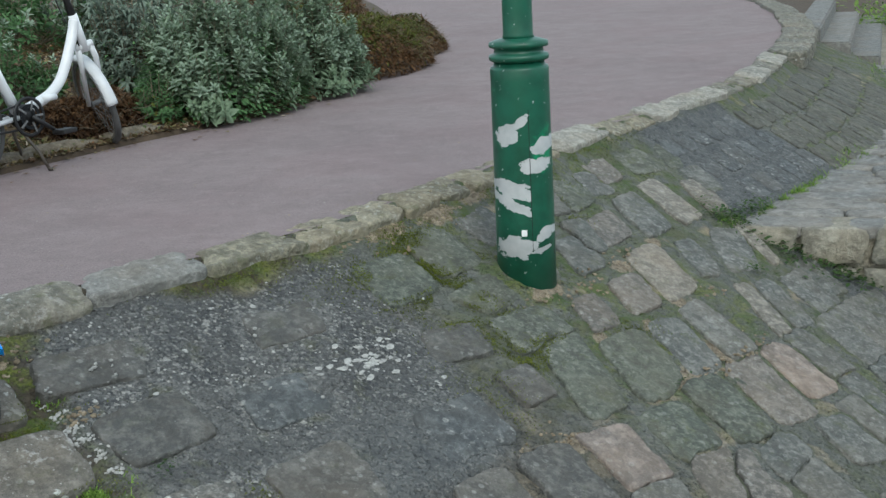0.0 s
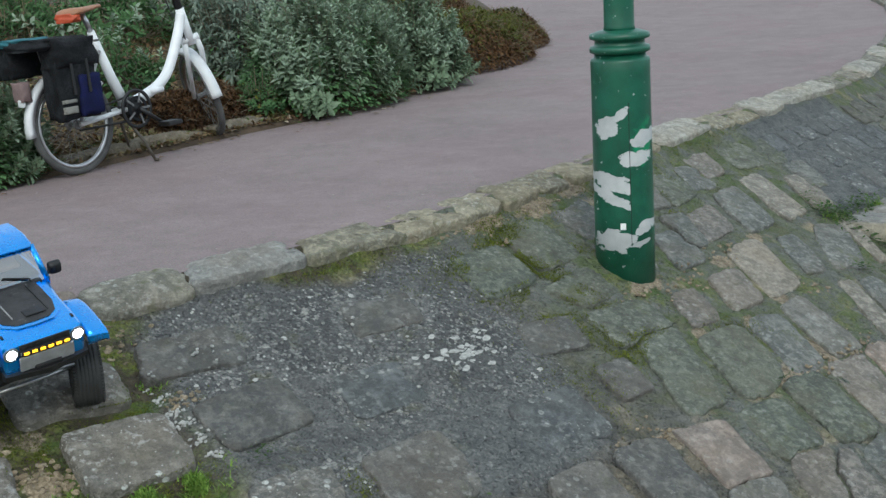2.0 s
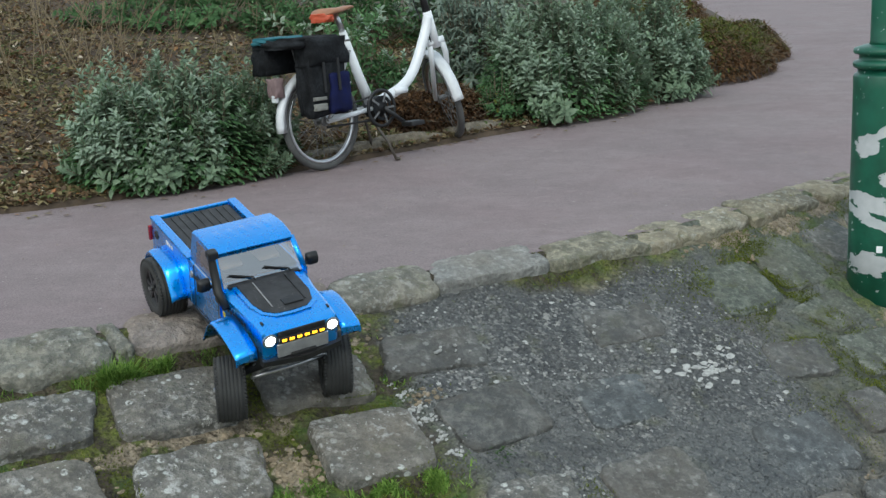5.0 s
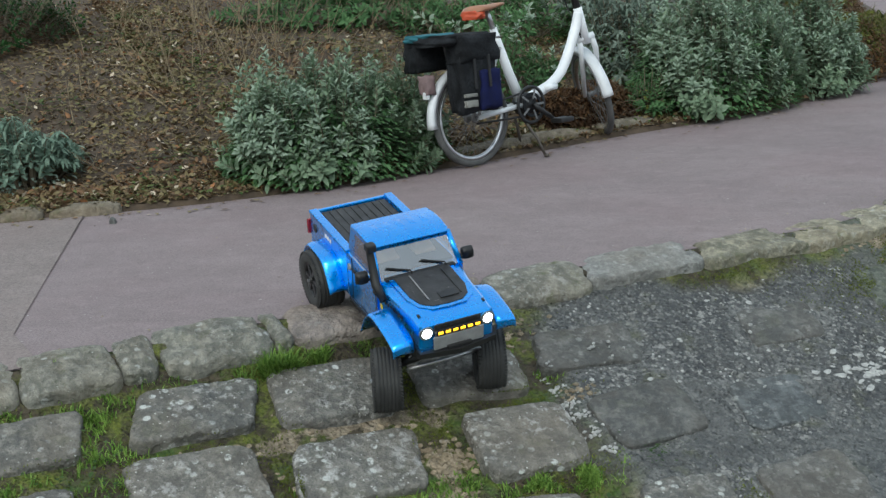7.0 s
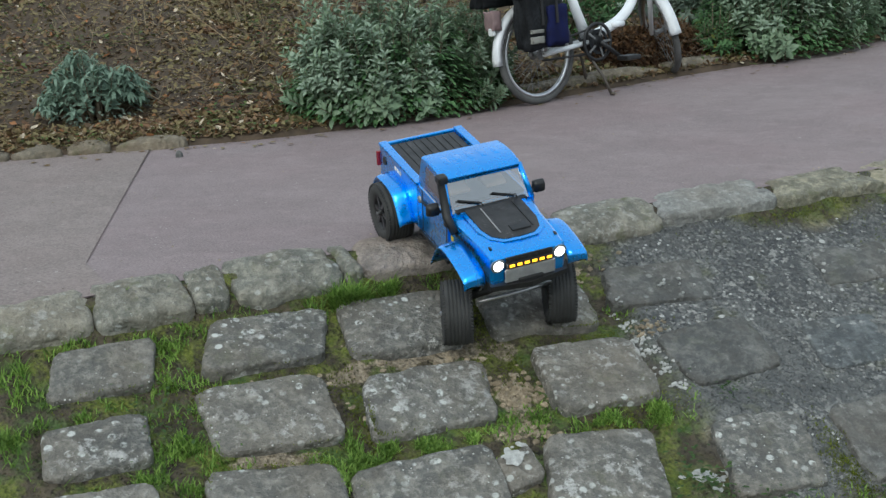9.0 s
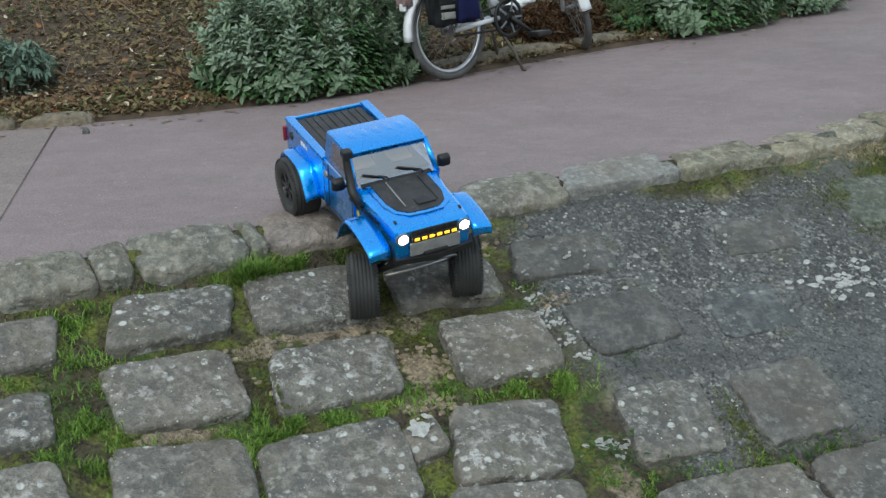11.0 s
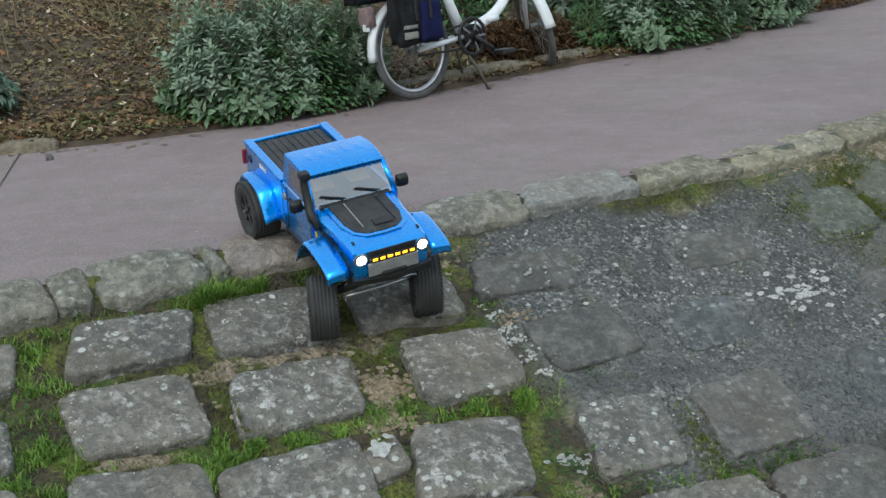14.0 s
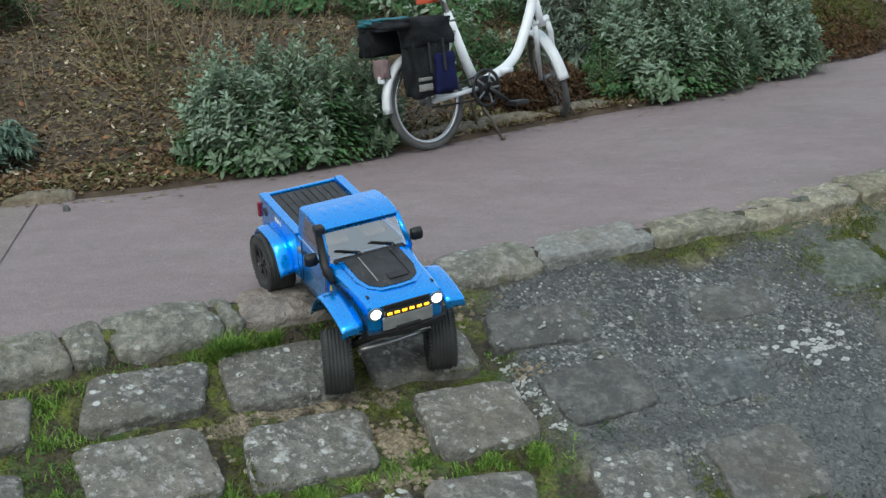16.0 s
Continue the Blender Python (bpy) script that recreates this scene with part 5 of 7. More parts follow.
def pickup(m):
    car = thing("toy_pickup", m, "large blue radio-controlled pickup truck with lit headlights and big black tyres", "toy car")
    fx, rx, ax = 0.2725, REAR_X, FRONT_X
    for x, y, st in ((ax, TRACK / 2, -19), (ax, -TRACK / 2, -19), (rx, TRACK / 2, 0), (rx, -TRACK / 2, 0)):
        foot = m @ Vector((x, y, 0))
        s, d = kerb_line.near(foot.x, foot.y)
        ground = bank_z(d) + (0.014 if d > 0.18 else 0.030 if d > 0 else 0.0)
        wheel(car, x, y, st, max(-0.075, min(0.048, (ground - foot.z) / (m.to_scale().z * 0.95))))
    # running gear
    part("front_axle", tube_bm([(ax, -0.13, TR), (ax, -0.05, TR + 0.004), (ax, 0.05, TR + 0.004), (ax, 0.13, TR)], [0.016, 0.013, 0.022, 0.016], 12), BLACK, car, "", True)
    part("rear_axle", tube_bm([(rx, -0.13, TR), (rx, -0.05, TR), (rx, 0.05, TR), (rx, 0.13, TR)], [0.016, 0.013, 0.022, 0.016], 12), BLACK, car, "", True)
    part("tie_rod", tube_bm([(ax + 0.045, -0.125, TR - 0.002), (ax + 0.045, 0.125, TR - 0.002)], 0.0055, 8), STEEL, car, "bright steel tie rod", True)
    part("drag_link", tube_bm([(ax + 0.052, -0.06, TR + 0.03), (ax + 0.05, 0.12, TR + 0.008)], 0.005, 8), STEEL, car, "", True)
    for sy in (-1, 1):
        part("chassis_rail", box_bm((0.70, 0.012, 0.034), (-0.02, sy * 0.055, 0.165), 0.003), BLACK, car)
        part("lower_link", tube_bm([(rx, sy * 0.08, TR), (0.0, sy * 0.06, 0.14)], 0.006, 8), GREY_METAL, car, "", True)
        part("lower_link", tube_bm([(ax, sy * 0.08, TR), (0.05, sy * 0.06, 0.14)], 0.006, 8), GREY_METAL, car, "", True)
        for x, lean in ((ax, 0.015), (rx, -0.02)):
            part("damper", tube_bm([(x, sy * 0.105, TR + 0.01), (x + lean, sy * 0.09, 0.245)], 0.0085, 10), BLACK, car, "", True)
            coil = [(x + lean * u + 0.014 * math.cos(u * 40), sy * (0.105 - 0.015 * u) + 0.014 * math.sin(u * 40), TR + 0.02 + 0.12 * u) for u in np.linspace(0, 1, 60)]
            part("spring", tube_bm(coil, 0.0026, 5), STEEL, car, "", True)
    part("gearbox", box_bm((0.12, 0.085, 0.06), (0.03, 0, 0.155), 0.01), BLACK, car)
    # bodywork
    secs = [ring_section(fx + 0.118, 0.112, 0.205, 0.307, 0.014), ring_section(fx + 0.110, 0.120, 0.200, 0.318, 0.020),
            ring_section(fx + 0.06, 0.123, 0.200, 0.330, 0.024), ring_section(fx - 0.06, 0.130, 0.195, 0.334, 0.024), ring_section(fx - 0.155, 0.142, 0.175, 0.340, 0.02)]
    part("bonnet", loft_bm(secs), PAINT, car, "", True).data.set_sharp_from_angle(angle=radians(16))
    secs = [ring_section(fx - 0.150, 0.1445, 0.164, 0.338, 0.010), ring_section(0.0, 0.1465, 0.164, 0.340, 0.010), ring_section(-0.128, 0.1465, 0.164, 0.340, 0.010)]
    part("cab_body", loft_bm(secs), PAINT, car, "", True).data.set_sharp_from_angle(angle=radians(20))
    # pillars and roof round the windows
    x0, x1 = fx - 0.150, fx - 0.226   # foot and head of the windscreen
    xr = -0.128
    zt = 0.432
    for sy in (-1, 1):
        part("windscreen_pillar", tube_bm([(x0, sy * 0.138, 0.336), (x1, sy * 0.127, zt)], 0.0095, 8), PAINT, car, "", True)
        part("rear_pillar", loft_bm([[(xr, sy * 0.142, 0.336), (xr + 0.052, sy * 0.142, 0.336), (xr + 0.052, sy * 0.130, 0.336), (xr, sy * 0.130, 0.336)], [(xr + 0.004, sy * 0.131, zt), (xr + 0.045, sy * 0.131, zt), (xr + 0.045, sy * 0.118, zt), (xr + 0.004, sy * 0.118, zt)]]), PAINT, car)
        out = [(x0 - 0.012, 0.343), (x1 - 0.006, zt - 0.004), (xr + 0.048, zt - 0.004), (xr + 0.052, 0.343)]
        bm = bmesh.new()
        ring = [bm.verts.new((x, sy * (0.142 - 0.11 * (z - 0.338)), z)) for x, z in out]
        bm.faces.new(ring)
        part("window_trim", tube_bm([(x0 - 0.012, sy * 0.1455, 0.342), (xr + 0.052, sy * 0.1455, 0.342)], 0.0022, 6), STEEL, car, "bright window trim")
        part("side_window", bm, GLASS, car, "clear side window").visible_shadow = False
    secs = []
    for x, w, z in ((x1 + 0.012, 0.126, zt + 0.002), (x1 - 0.01, 0.133, zt + 0.010), (x1 - 0.06, 0.135, zt + 0.016), (xr + 0.06, 0.135, zt + 0.016), (xr + 0.01, 0.134, zt + 0.010), (xr - 0.004, 0.129, zt + 0.002)):
        secs.append(ring_section(x, w, zt - 0.012, z, 0.010))
    part("roof", loft_bm(secs), PAINT, car, "", True).data.set_sharp_from_angle(angle=radians(14))
    for k in range(5):
        part("roof_rib", box_bm((abs(x1 - xr) - 0.125, 0.022, 0.004), ((x1 + xr) / 2, -0.084 + 0.042 * k, zt + 0.0150), 0.0019), PAINT, car, "", True)
    bm = bmesh.new()
    ring = [bm.verts.new(p) for p in ((x0 - 0.002, -0.130, 0.340), (x0 - 0.002, 0.131, 0.340), (x1 + 0.004, 0.122, zt - 0.006), (x1 + 0.004, -0.122, zt - 0.006))]
    bm.faces.new(ring)
    part("windscreen", bm, GLASS, car, "windscreen that mirrors the pale sky").visible_shadow = False
    for sy in (-0.075, 0.04):
        part("wiper", tube_bm([(x0 + 0.006, sy + 0.05, 0.343), (x0 - 0.002, sy + 0.042, 0.358), (x0 - 0.018, sy - 0.03, 0.376)], 0.003, 6), BLACK, car)
    bm = bmesh.new()
    ring = [bm.verts.new(p) for p in ((xr + 0.003, -0.128, 0.342), (xr + 0.003, 0.128, 0.342), (xr + 0.006, 0.120, zt - 0.004), (xr + 0.006, -0.120, zt - 0.004))]
    bm.faces.new(ring)
    part("rear_window", bm, GLASS, car).visible_shadow = False
    part("interior", box_bm((0.215, 0.255, 0.012), (-0.022, 0, 0.346), 0.002), BLACK, car, "dark cabin floor")
    for sy in (-0.062, 0.062):
        part("seat", loft_bm([ring_section(-0.115, 0.034, 0.348, 0.415, 0.012), ring_section(-0.085, 0.036, 0.348, 0.405, 0.012), ring_section(-0.050, 0.036, 0.348, 0.372, 0.010), ring_section(-0.005, 0.034, 0.348, 0.366, 0.008)]), TAN, car, "tan cloth seat", True).location = (0.030, sy, 0)
    # load bed
    bx0, bx1 = -0.126, -0.478
    for sy in (-1, 1):
        out = [(bx0, 0.170), (bx0, 0.338), (bx1, 0.330), (bx1, 0.205), (rx - 0.115, 0.195), (rx - 0.085, 0.252), (rx + 0.08, 0.255), (rx + 0.128, 0.168)]
        part("bed_side", prism_bm(out, sy * 0.122, sy * 0.148, 0.004), PAINT, car)
        part("bed_rail", box_bm((abs(bx1 - bx0), 0.030, 0.012), ((bx0 + bx1) / 2, sy * 0.137, 0.337), 0.004), PAINT, car)
    part("tailgate", box_bm((0.018, 0.285, 0.125), (bx1 - 0.004, 0, 0.270), 0.006), PAINT, car)
    part("bed_front_rail", box_bm((0.018, 0.25, 0.014), (bx0 - 0.012, 0, 0.338), 0.004), PAINT, car)
    bed_cover = part("bed_cover", box_bm((abs(bx1 - bx0) - 0.035, 0.242, 0.008), ((bx0 + bx1) / 2 - 0.003, 0, 0.324), 0.002), DUSTY, car, "dusty ribbed black bed liner")
    for k in range(9):
        part("liner_rib", box_bm((abs(bx1 - bx0) - 0.06, 0.021, 0.004), ((bx0 + bx1) / 2 - 0.008, -0.104 + 0.026 * k, 0.3295), 0.0015), DUSTY, bed_cover)
    part("latch", box_bm((0.035, 0.05, 0.008), (bx0 - 0.035, 0.085, 0.332), 0.002), BLACK, bed_cover)
    # fenders
    for sy in (-1, 1):
        part("front_fender", flare_bm(ax, sy, 0.12, 0.202, True), PAINT, car, "", True)
        part("rear_fender", flare_bm(rx, sy, 0.12, 0.198, False), PAINT, car, "", True)
        part("inner_arch", box_bm((0.20, 0.02, 0.07), (ax, sy * 0.115, 0.215), 0.004), BLACK, car)
        part("inner_arch", box_bm((0.20, 0.02, 0.05), (rx, sy * 0.112, 0.215), 0.004), BLACK, car)
        part("sill", box_bm((0.24, 0.010, 0.012), (-0.005, sy * 0.142, 0.160), 0.003), BLACK, car)
        part("door_mirror", loft_bm([ring_section(fx - 0.175, 0.017, 0.346, 0.378, 0.008), ring_section(fx - 0.192, 0.021, 0.340, 0.384, 0.008), ring_section(fx - 0.198, 0.019, 0.342, 0.382, 0.006)]), BLACK, car, "black door mirror", True).location = (0, sy * 0.178, -0.012)
        part("mirror_arm", tube_bm([(fx - 0.185, sy * 0.143, 0.335), (fx - 0.187, sy * 0.168, 0.346)], 0.005, 6), BLACK, car)
        part("door_handle", box_bm((0.030, 0.008, 0.010), (-0.060, sy * 0.150, 0.296), 0.003), BLACK, car)
        part("hinge", box_bm((0.020, 0.006, 0.012), (fx - 0.165, sy * 0.1475, 0.300), 0.002), BLACK, car)
        part("hinge", box_bm((0.020, 0.006, 0.012), (fx - 0.165, sy * 0.1475, 0.215), 0.002), BLACK, car)
        for x, z0, z1 in ((fx - 0.158, 0.180, 0.335), (-0.086, 0.180, 0.335)):
            part("door_gap", box_bm((0.0025, 0.0016, z1 - z0), (x, sy * 0.1472, (z0 + z1) / 2), 0), BLACK, car)
        part("door_gap", box_bm((fx - 0.158 + 0.086, 0.0016, 0.0025), ((fx - 0.158 - 0.086) / 2, sy * 0.1472, 0.180), 0), BLACK, car)
        part("fuel_cap", lathe_bm([(0.013, 0), (0.012, 0.004), (0.004, 0.005)], 18, "Y"), SILVER, car, "round silver cap").matrix_local = Matrix.Translation((-0.106, sy * 0.147, 0.290)) @ Matrix.Rotation(0 if sy > 0 else math.pi, 4, "Z")
        part("tail_lamp", box_bm((0.014, 0.034, 0.055), (bx1 - 0.008, sy * 0.140, 0.275), 0.004), RED, car, "red tail lamp")
        part("side_port", lathe_bm([(0.016, 0), (0.015, 0.003)], 16, "Y"), BLACK, car).matrix_local = Matrix.Translation((rx - 0.115, sy * 0.148, 0.290)) @ Matrix.Rotation(0 if sy > 0 else math.pi, 4, "Z")
        rng = random.Random(3)
        bm = bmesh.new()
        for k in range(7):
            x = fx - 0.100 + 0.0175 * k
            half = float(np.interp(x, [fx - 0.155, fx - 0.06, fx + 0.06], [0.142, 0.132, 0.123]))
            box_bm((0.0125 * rng.uniform(0.7, 1.1), 0.0012, 0.012), (x, sy * (half + 0.0022), 0.292), 0, bm, Matrix.Rotation(radians(-sy * 7), 4, "Z"))
        part("lettering", bm, WORD, car, "dark lettering on the bonnet's side")
        w = part("lettering", bars_bm(rx - 0.02, rx + 0.045, 0.308, 0, 3, 0.014, rng), WORD_PALE, car, "small pale lettering")
        w.location = (0, sy * 0.1492, 0)
        out = [(fx - 0.118, 0.285), (fx - 0.100, 0.285), (fx - 0.101, 0.270), (fx - 0.109, 0.261), (fx - 0.117, 0.270)]
        part("badge", prism_bm(out, sy * 0.1475, sy * 0.1490), YELLOW, car, "small yellow shield")
    # bonnet panel with its raised rim
    def bonnet_z(x):
        return float(np.interp(x, [fx - 0.155, fx - 0.06, fx + 0.06, fx + 0.11], [0.340, 0.334, 0.326, 0.316]))
    shape = [(fx - 0.142, -0.096), (fx - 0.142, 0.096), (fx - 0.02, 0.094), (fx + 0.030, 0.080), (fx + 0.056, 0.050), (fx + 0.060, 0.0), (fx + 0.056, -0.050), (fx + 0.030, -0.080), (fx - 0.02, -0.094)]
    for name, grow, lift, mat, lab in (("bonnet_rim", 1.12, 0.007, PAINT, ""), ("bonnet_panel", 0.97, 0.010, DUSTY, "black bonnet panel with an air scoop")):
        bm = bmesh.new()
        cx = fx - 0.04
        hi = [bm.verts.new((cx + (x - cx) * grow, y * grow, bonnet_z(x) + lift)) for x, y in shape]
        lo = [bm.verts.new((cx + (x - cx) * grow * 1.02, y * grow * 1.03, bonnet_z(x) - 0.006)) for x, y in shape]
        bm.faces.new(hi)
        for k in range(len(shape)):
            bm.faces.new((lo[k], lo[(k + 1) % len(shape)], hi[(k + 1) % len(shape)], hi[k]))
        bmesh.ops.recalc_face_normals(bm, faces=bm.faces)
        p = part(name, bm, mat, car, lab)
    part("scoop", box_bm((0.036, 0.060, 0.006), (fx + 0.010, 0.020, bonnet_z(fx + 0.010) + 0.0105), 0.0025), BLACK, car)
    for y in (-0.046, 0.060):
        part("bonnet_ridge", box_bm((0.150, 0.004, 0.004), (fx - 0.055, y, bonnet_z(fx - 0.055) + 0.0115), 0.0015, turn=Matrix.Rotation(radians(4.5), 4, "Y")), SILVER if y < 0 else BLACK, car)
    for sy in (-1, 1):
        part("bonnet_catch", box_bm((0.016, 0.008, 0.014), (fx + 0.075, sy * 0.105, 0.322), 0.003), BLACK, car)
    part("cowl", box_bm((0.022, 0.235, 0.010), (fx - 0.151, 0, 0.343), 0.003), BLACK, car)
    # front end
    part("grille", box_bm((0.008, 0.150, 0.055), (fx + 0.119, 0, 0.280), 0.002), BLACK, car)
    for k in range(7):
        part("grille_bar", box_bm((0.006, 0.010, 0.050), (fx + 0.122, -0.063 + 0.021 * k, 0.276), 0.002), BLACK, car)
    bar = part("light_bar", box_bm((0.014, 0.150, 0.016), (fx + 0.126, 0, 0.283), 0.003), BLACK, car, "bar of amber lamps")
    for k in range(6):
        part("amber_lamp", box_bm((0.005, 0.016, 0.009), (fx + 0.133, -0.060 + 0.024 * k, 0.283), 0.002), AMBER, bar)
    part("front_panel", box_bm((0.008, 0.162, 0.046), (fx + 0.128, 0, 0.247), 0.003), SILVER, car, "dull silver plate under the lamps")
    for sy in (-1, 1):
        ring = part("headlight", lathe_bm([(0.021, -0.012), (0.023, 0.002), (0.018, 0.004)], 24, "Y"), STEEL, car, "round lit headlight")
        ring.matrix_local = Matrix.Translation((fx + 0.118, sy * 0.099, 0.285)) @ Matrix.Rotation(radians(-90), 4, "Z")
        part("lens", lathe_bm([(0.0168, 0.003), (0.014, 0.007), (0.006, 0.010)], 24, "Y"), HEADLIGHT, ring, "glowing white lens", True)
    part("front_bumper", loft_bm([[(fx + 0.10, y, 0.196), (fx + 0.148 - abs(y) * 0.20, y, 0.200), (fx + 0.152 - abs(y) * 0.20, y, 0.220), (fx + 0.10, y, 0.224)] for y in (-0.125, -0.08, 0, 0.08, 0.125)]), BLACK, car, "black bumper")
    part("winch", box_bm((0.030, 0.08, 0.014), (fx + 0.126, 0, 0.226), 0.004), BLACK, car)
    part("rear_bumper", box_bm((0.030, 0.26, 0.028), (bx1 - 0.012, 0, 0.205), 0.006), BLACK, car, "black rear bumper")
    # the air-intake pipe at the far pillar
    part("snorkel", tube_bm([(fx - 0.10, -0.142, 0.300), (fx - 0.145, -0.150, 0.338), (x1 + 0.022, -0.143, zt - 0.004), (x1 + 0.020, -0.143, zt + 0.010)], [0.013, 0.014, 0.012, 0.013], 12), BLACK, car, "black intake pipe along the pillar", True)
    part("snorkel_head", box_bm((0.036, 0.032, 0.026), (x1 + 0.028, -0.143, zt + 0.016), 0.007), BLACK, car)
    return car


ahead, left, up = Vector((0.696, -0.670, -0.258)), Vector((0.706, 0.704, 0.076)), Vector((0.131, -0.235, 0.963))
turn = Matrix((ahead, left, up)).transposed().to_4x4()
pickup(Matrix.Translation((-1.620, 3.463, -0.092)) @ turn @ Matrix.Diagonal((0.897, 0.960, 0.897, 1)))
# ---- bicycle: x ahead, y to its left, z up; the rear wheel stands at the origin ----
def bike_wheel(bike, name, x, z, r, steer=0.0):
    w = part(name, lathe_bm([(0.022, -0.035), (0.026, -0.03), (0.014, -0.02), (0.014, 0.02), (0.026, 0.03), (0.022, 0.035)], 18, "Y"), GREY_METAL, bike, "bicycle wheel with a grey tyre")
    w.matrix_local = Matrix.Translation((x, 0, z)) @ Matrix.Rotation(radians(steer), 4, "Z")
    ring = [(r - 0.020 + 0.020 * math.cos(a), 0.019 * math.sin(a)) for a in np.linspace(0, 2 * math.pi, 12, endpoint=False)]
    part("tyre", lathe_bm(ring, 56, "Y", closed=True), BIKE_TYRE, w, "worn grey tyre", True)
    ring = [(r - 0.034, -0.012), (r - 0.034, 0.012), (r - 0.050, 0.010), (r - 0.056, 0.0), (r - 0.050, -0.010)]
    part("rim", lathe_bm(ring, 56, "Y", closed=True), STEEL, w, "bright metal rim", True)
    bm = bmesh.new()
    for k in range(28):
        a = 2 * math.pi * k / 28
        b = a + (0.9 if k % 2 else -0.9)
        sy = 0.026 if k % 4 < 2 else -0.026
        tube_bm([(0.022 * math.cos(b), sy, 0.022 * math.sin(b)), ((r - 0.05) * math.cos(a), 0, (r - 0.05) * math.sin(a))], 0.0011, 4, True, bm)
    part("spokes", bm, GREY_METAL, w)
    return w


def guard_bm(cx, cz, r, a0, a1, w=0.030):
    bm = bmesh.new()
    rows = []
    for a in np.linspace(a0, a1, 26):
        c, s = math.cos(radians(a)), math.sin(radians(a))
        rows.append([bm.verts.new((cx + (r + dr) * c, y, cz + (r + dr) * s)) for y, dr in ((-w, -0.030), (-w * 0.85, 0.0), (0, 0.008), (w * 0.85, 0.0), (w, -0.030), (w * 0.88, -0.026), (0, 0.002), (-w * 0.88, -0.026))])
    for a, b in zip(rows, rows[1:]):
        for k in range(8):
            bm.faces.new((a[k], a[(k + 1) % 8], b[(k + 1) % 8], b[k]))
    bm.faces.new(rows[0])
    bm.faces.new(rows[-1][::-1])
    bmesh.ops.recalc_face_normals(bm, faces=bm.faces)
    return bm


def bag_bm(x0, x1, z0, z1, y0, y1, seed):
    """A slack bag, a little bulged and creased."""
    bm = bmesh.new()
    bmesh.ops.create_cube(bm, size=1)
    bmesh.ops.subdivide_edges(bm, edges=bm.edges, cuts=9, use_grid_fill=True)
    for v in bm.verts:
        u = v.co * 2
        bulge = (1 - abs(u.x) ** 3) * (1 - abs(u.z) ** 3)
        y = u.y * (0.8 + 0.3 * bulge)
        k = 0.15 * noise.noise(Vector((u.x * 1.7, u.y * 1.7, u.z * 1.7)) + Vector((seed, 0, 0))) + 0.09 * noise.noise(Vector((u.x * 4, u.y * 5, u.z * 5)) + Vector((seed, 0, 0)))
        w = 1 + k - 0.06 * max(0, u.z) * abs(u.x)
        v.co = ((x0 + x1) / 2 + u.x * w * (x1 - x0) / 2, (y0 + y1) / 2 + y * (1 + k) * (y1 - y0) / 2, (z0 + z1) / 2 + u.z * (1 + k * 0.6) * (z1 - z0) / 2)
    return bm


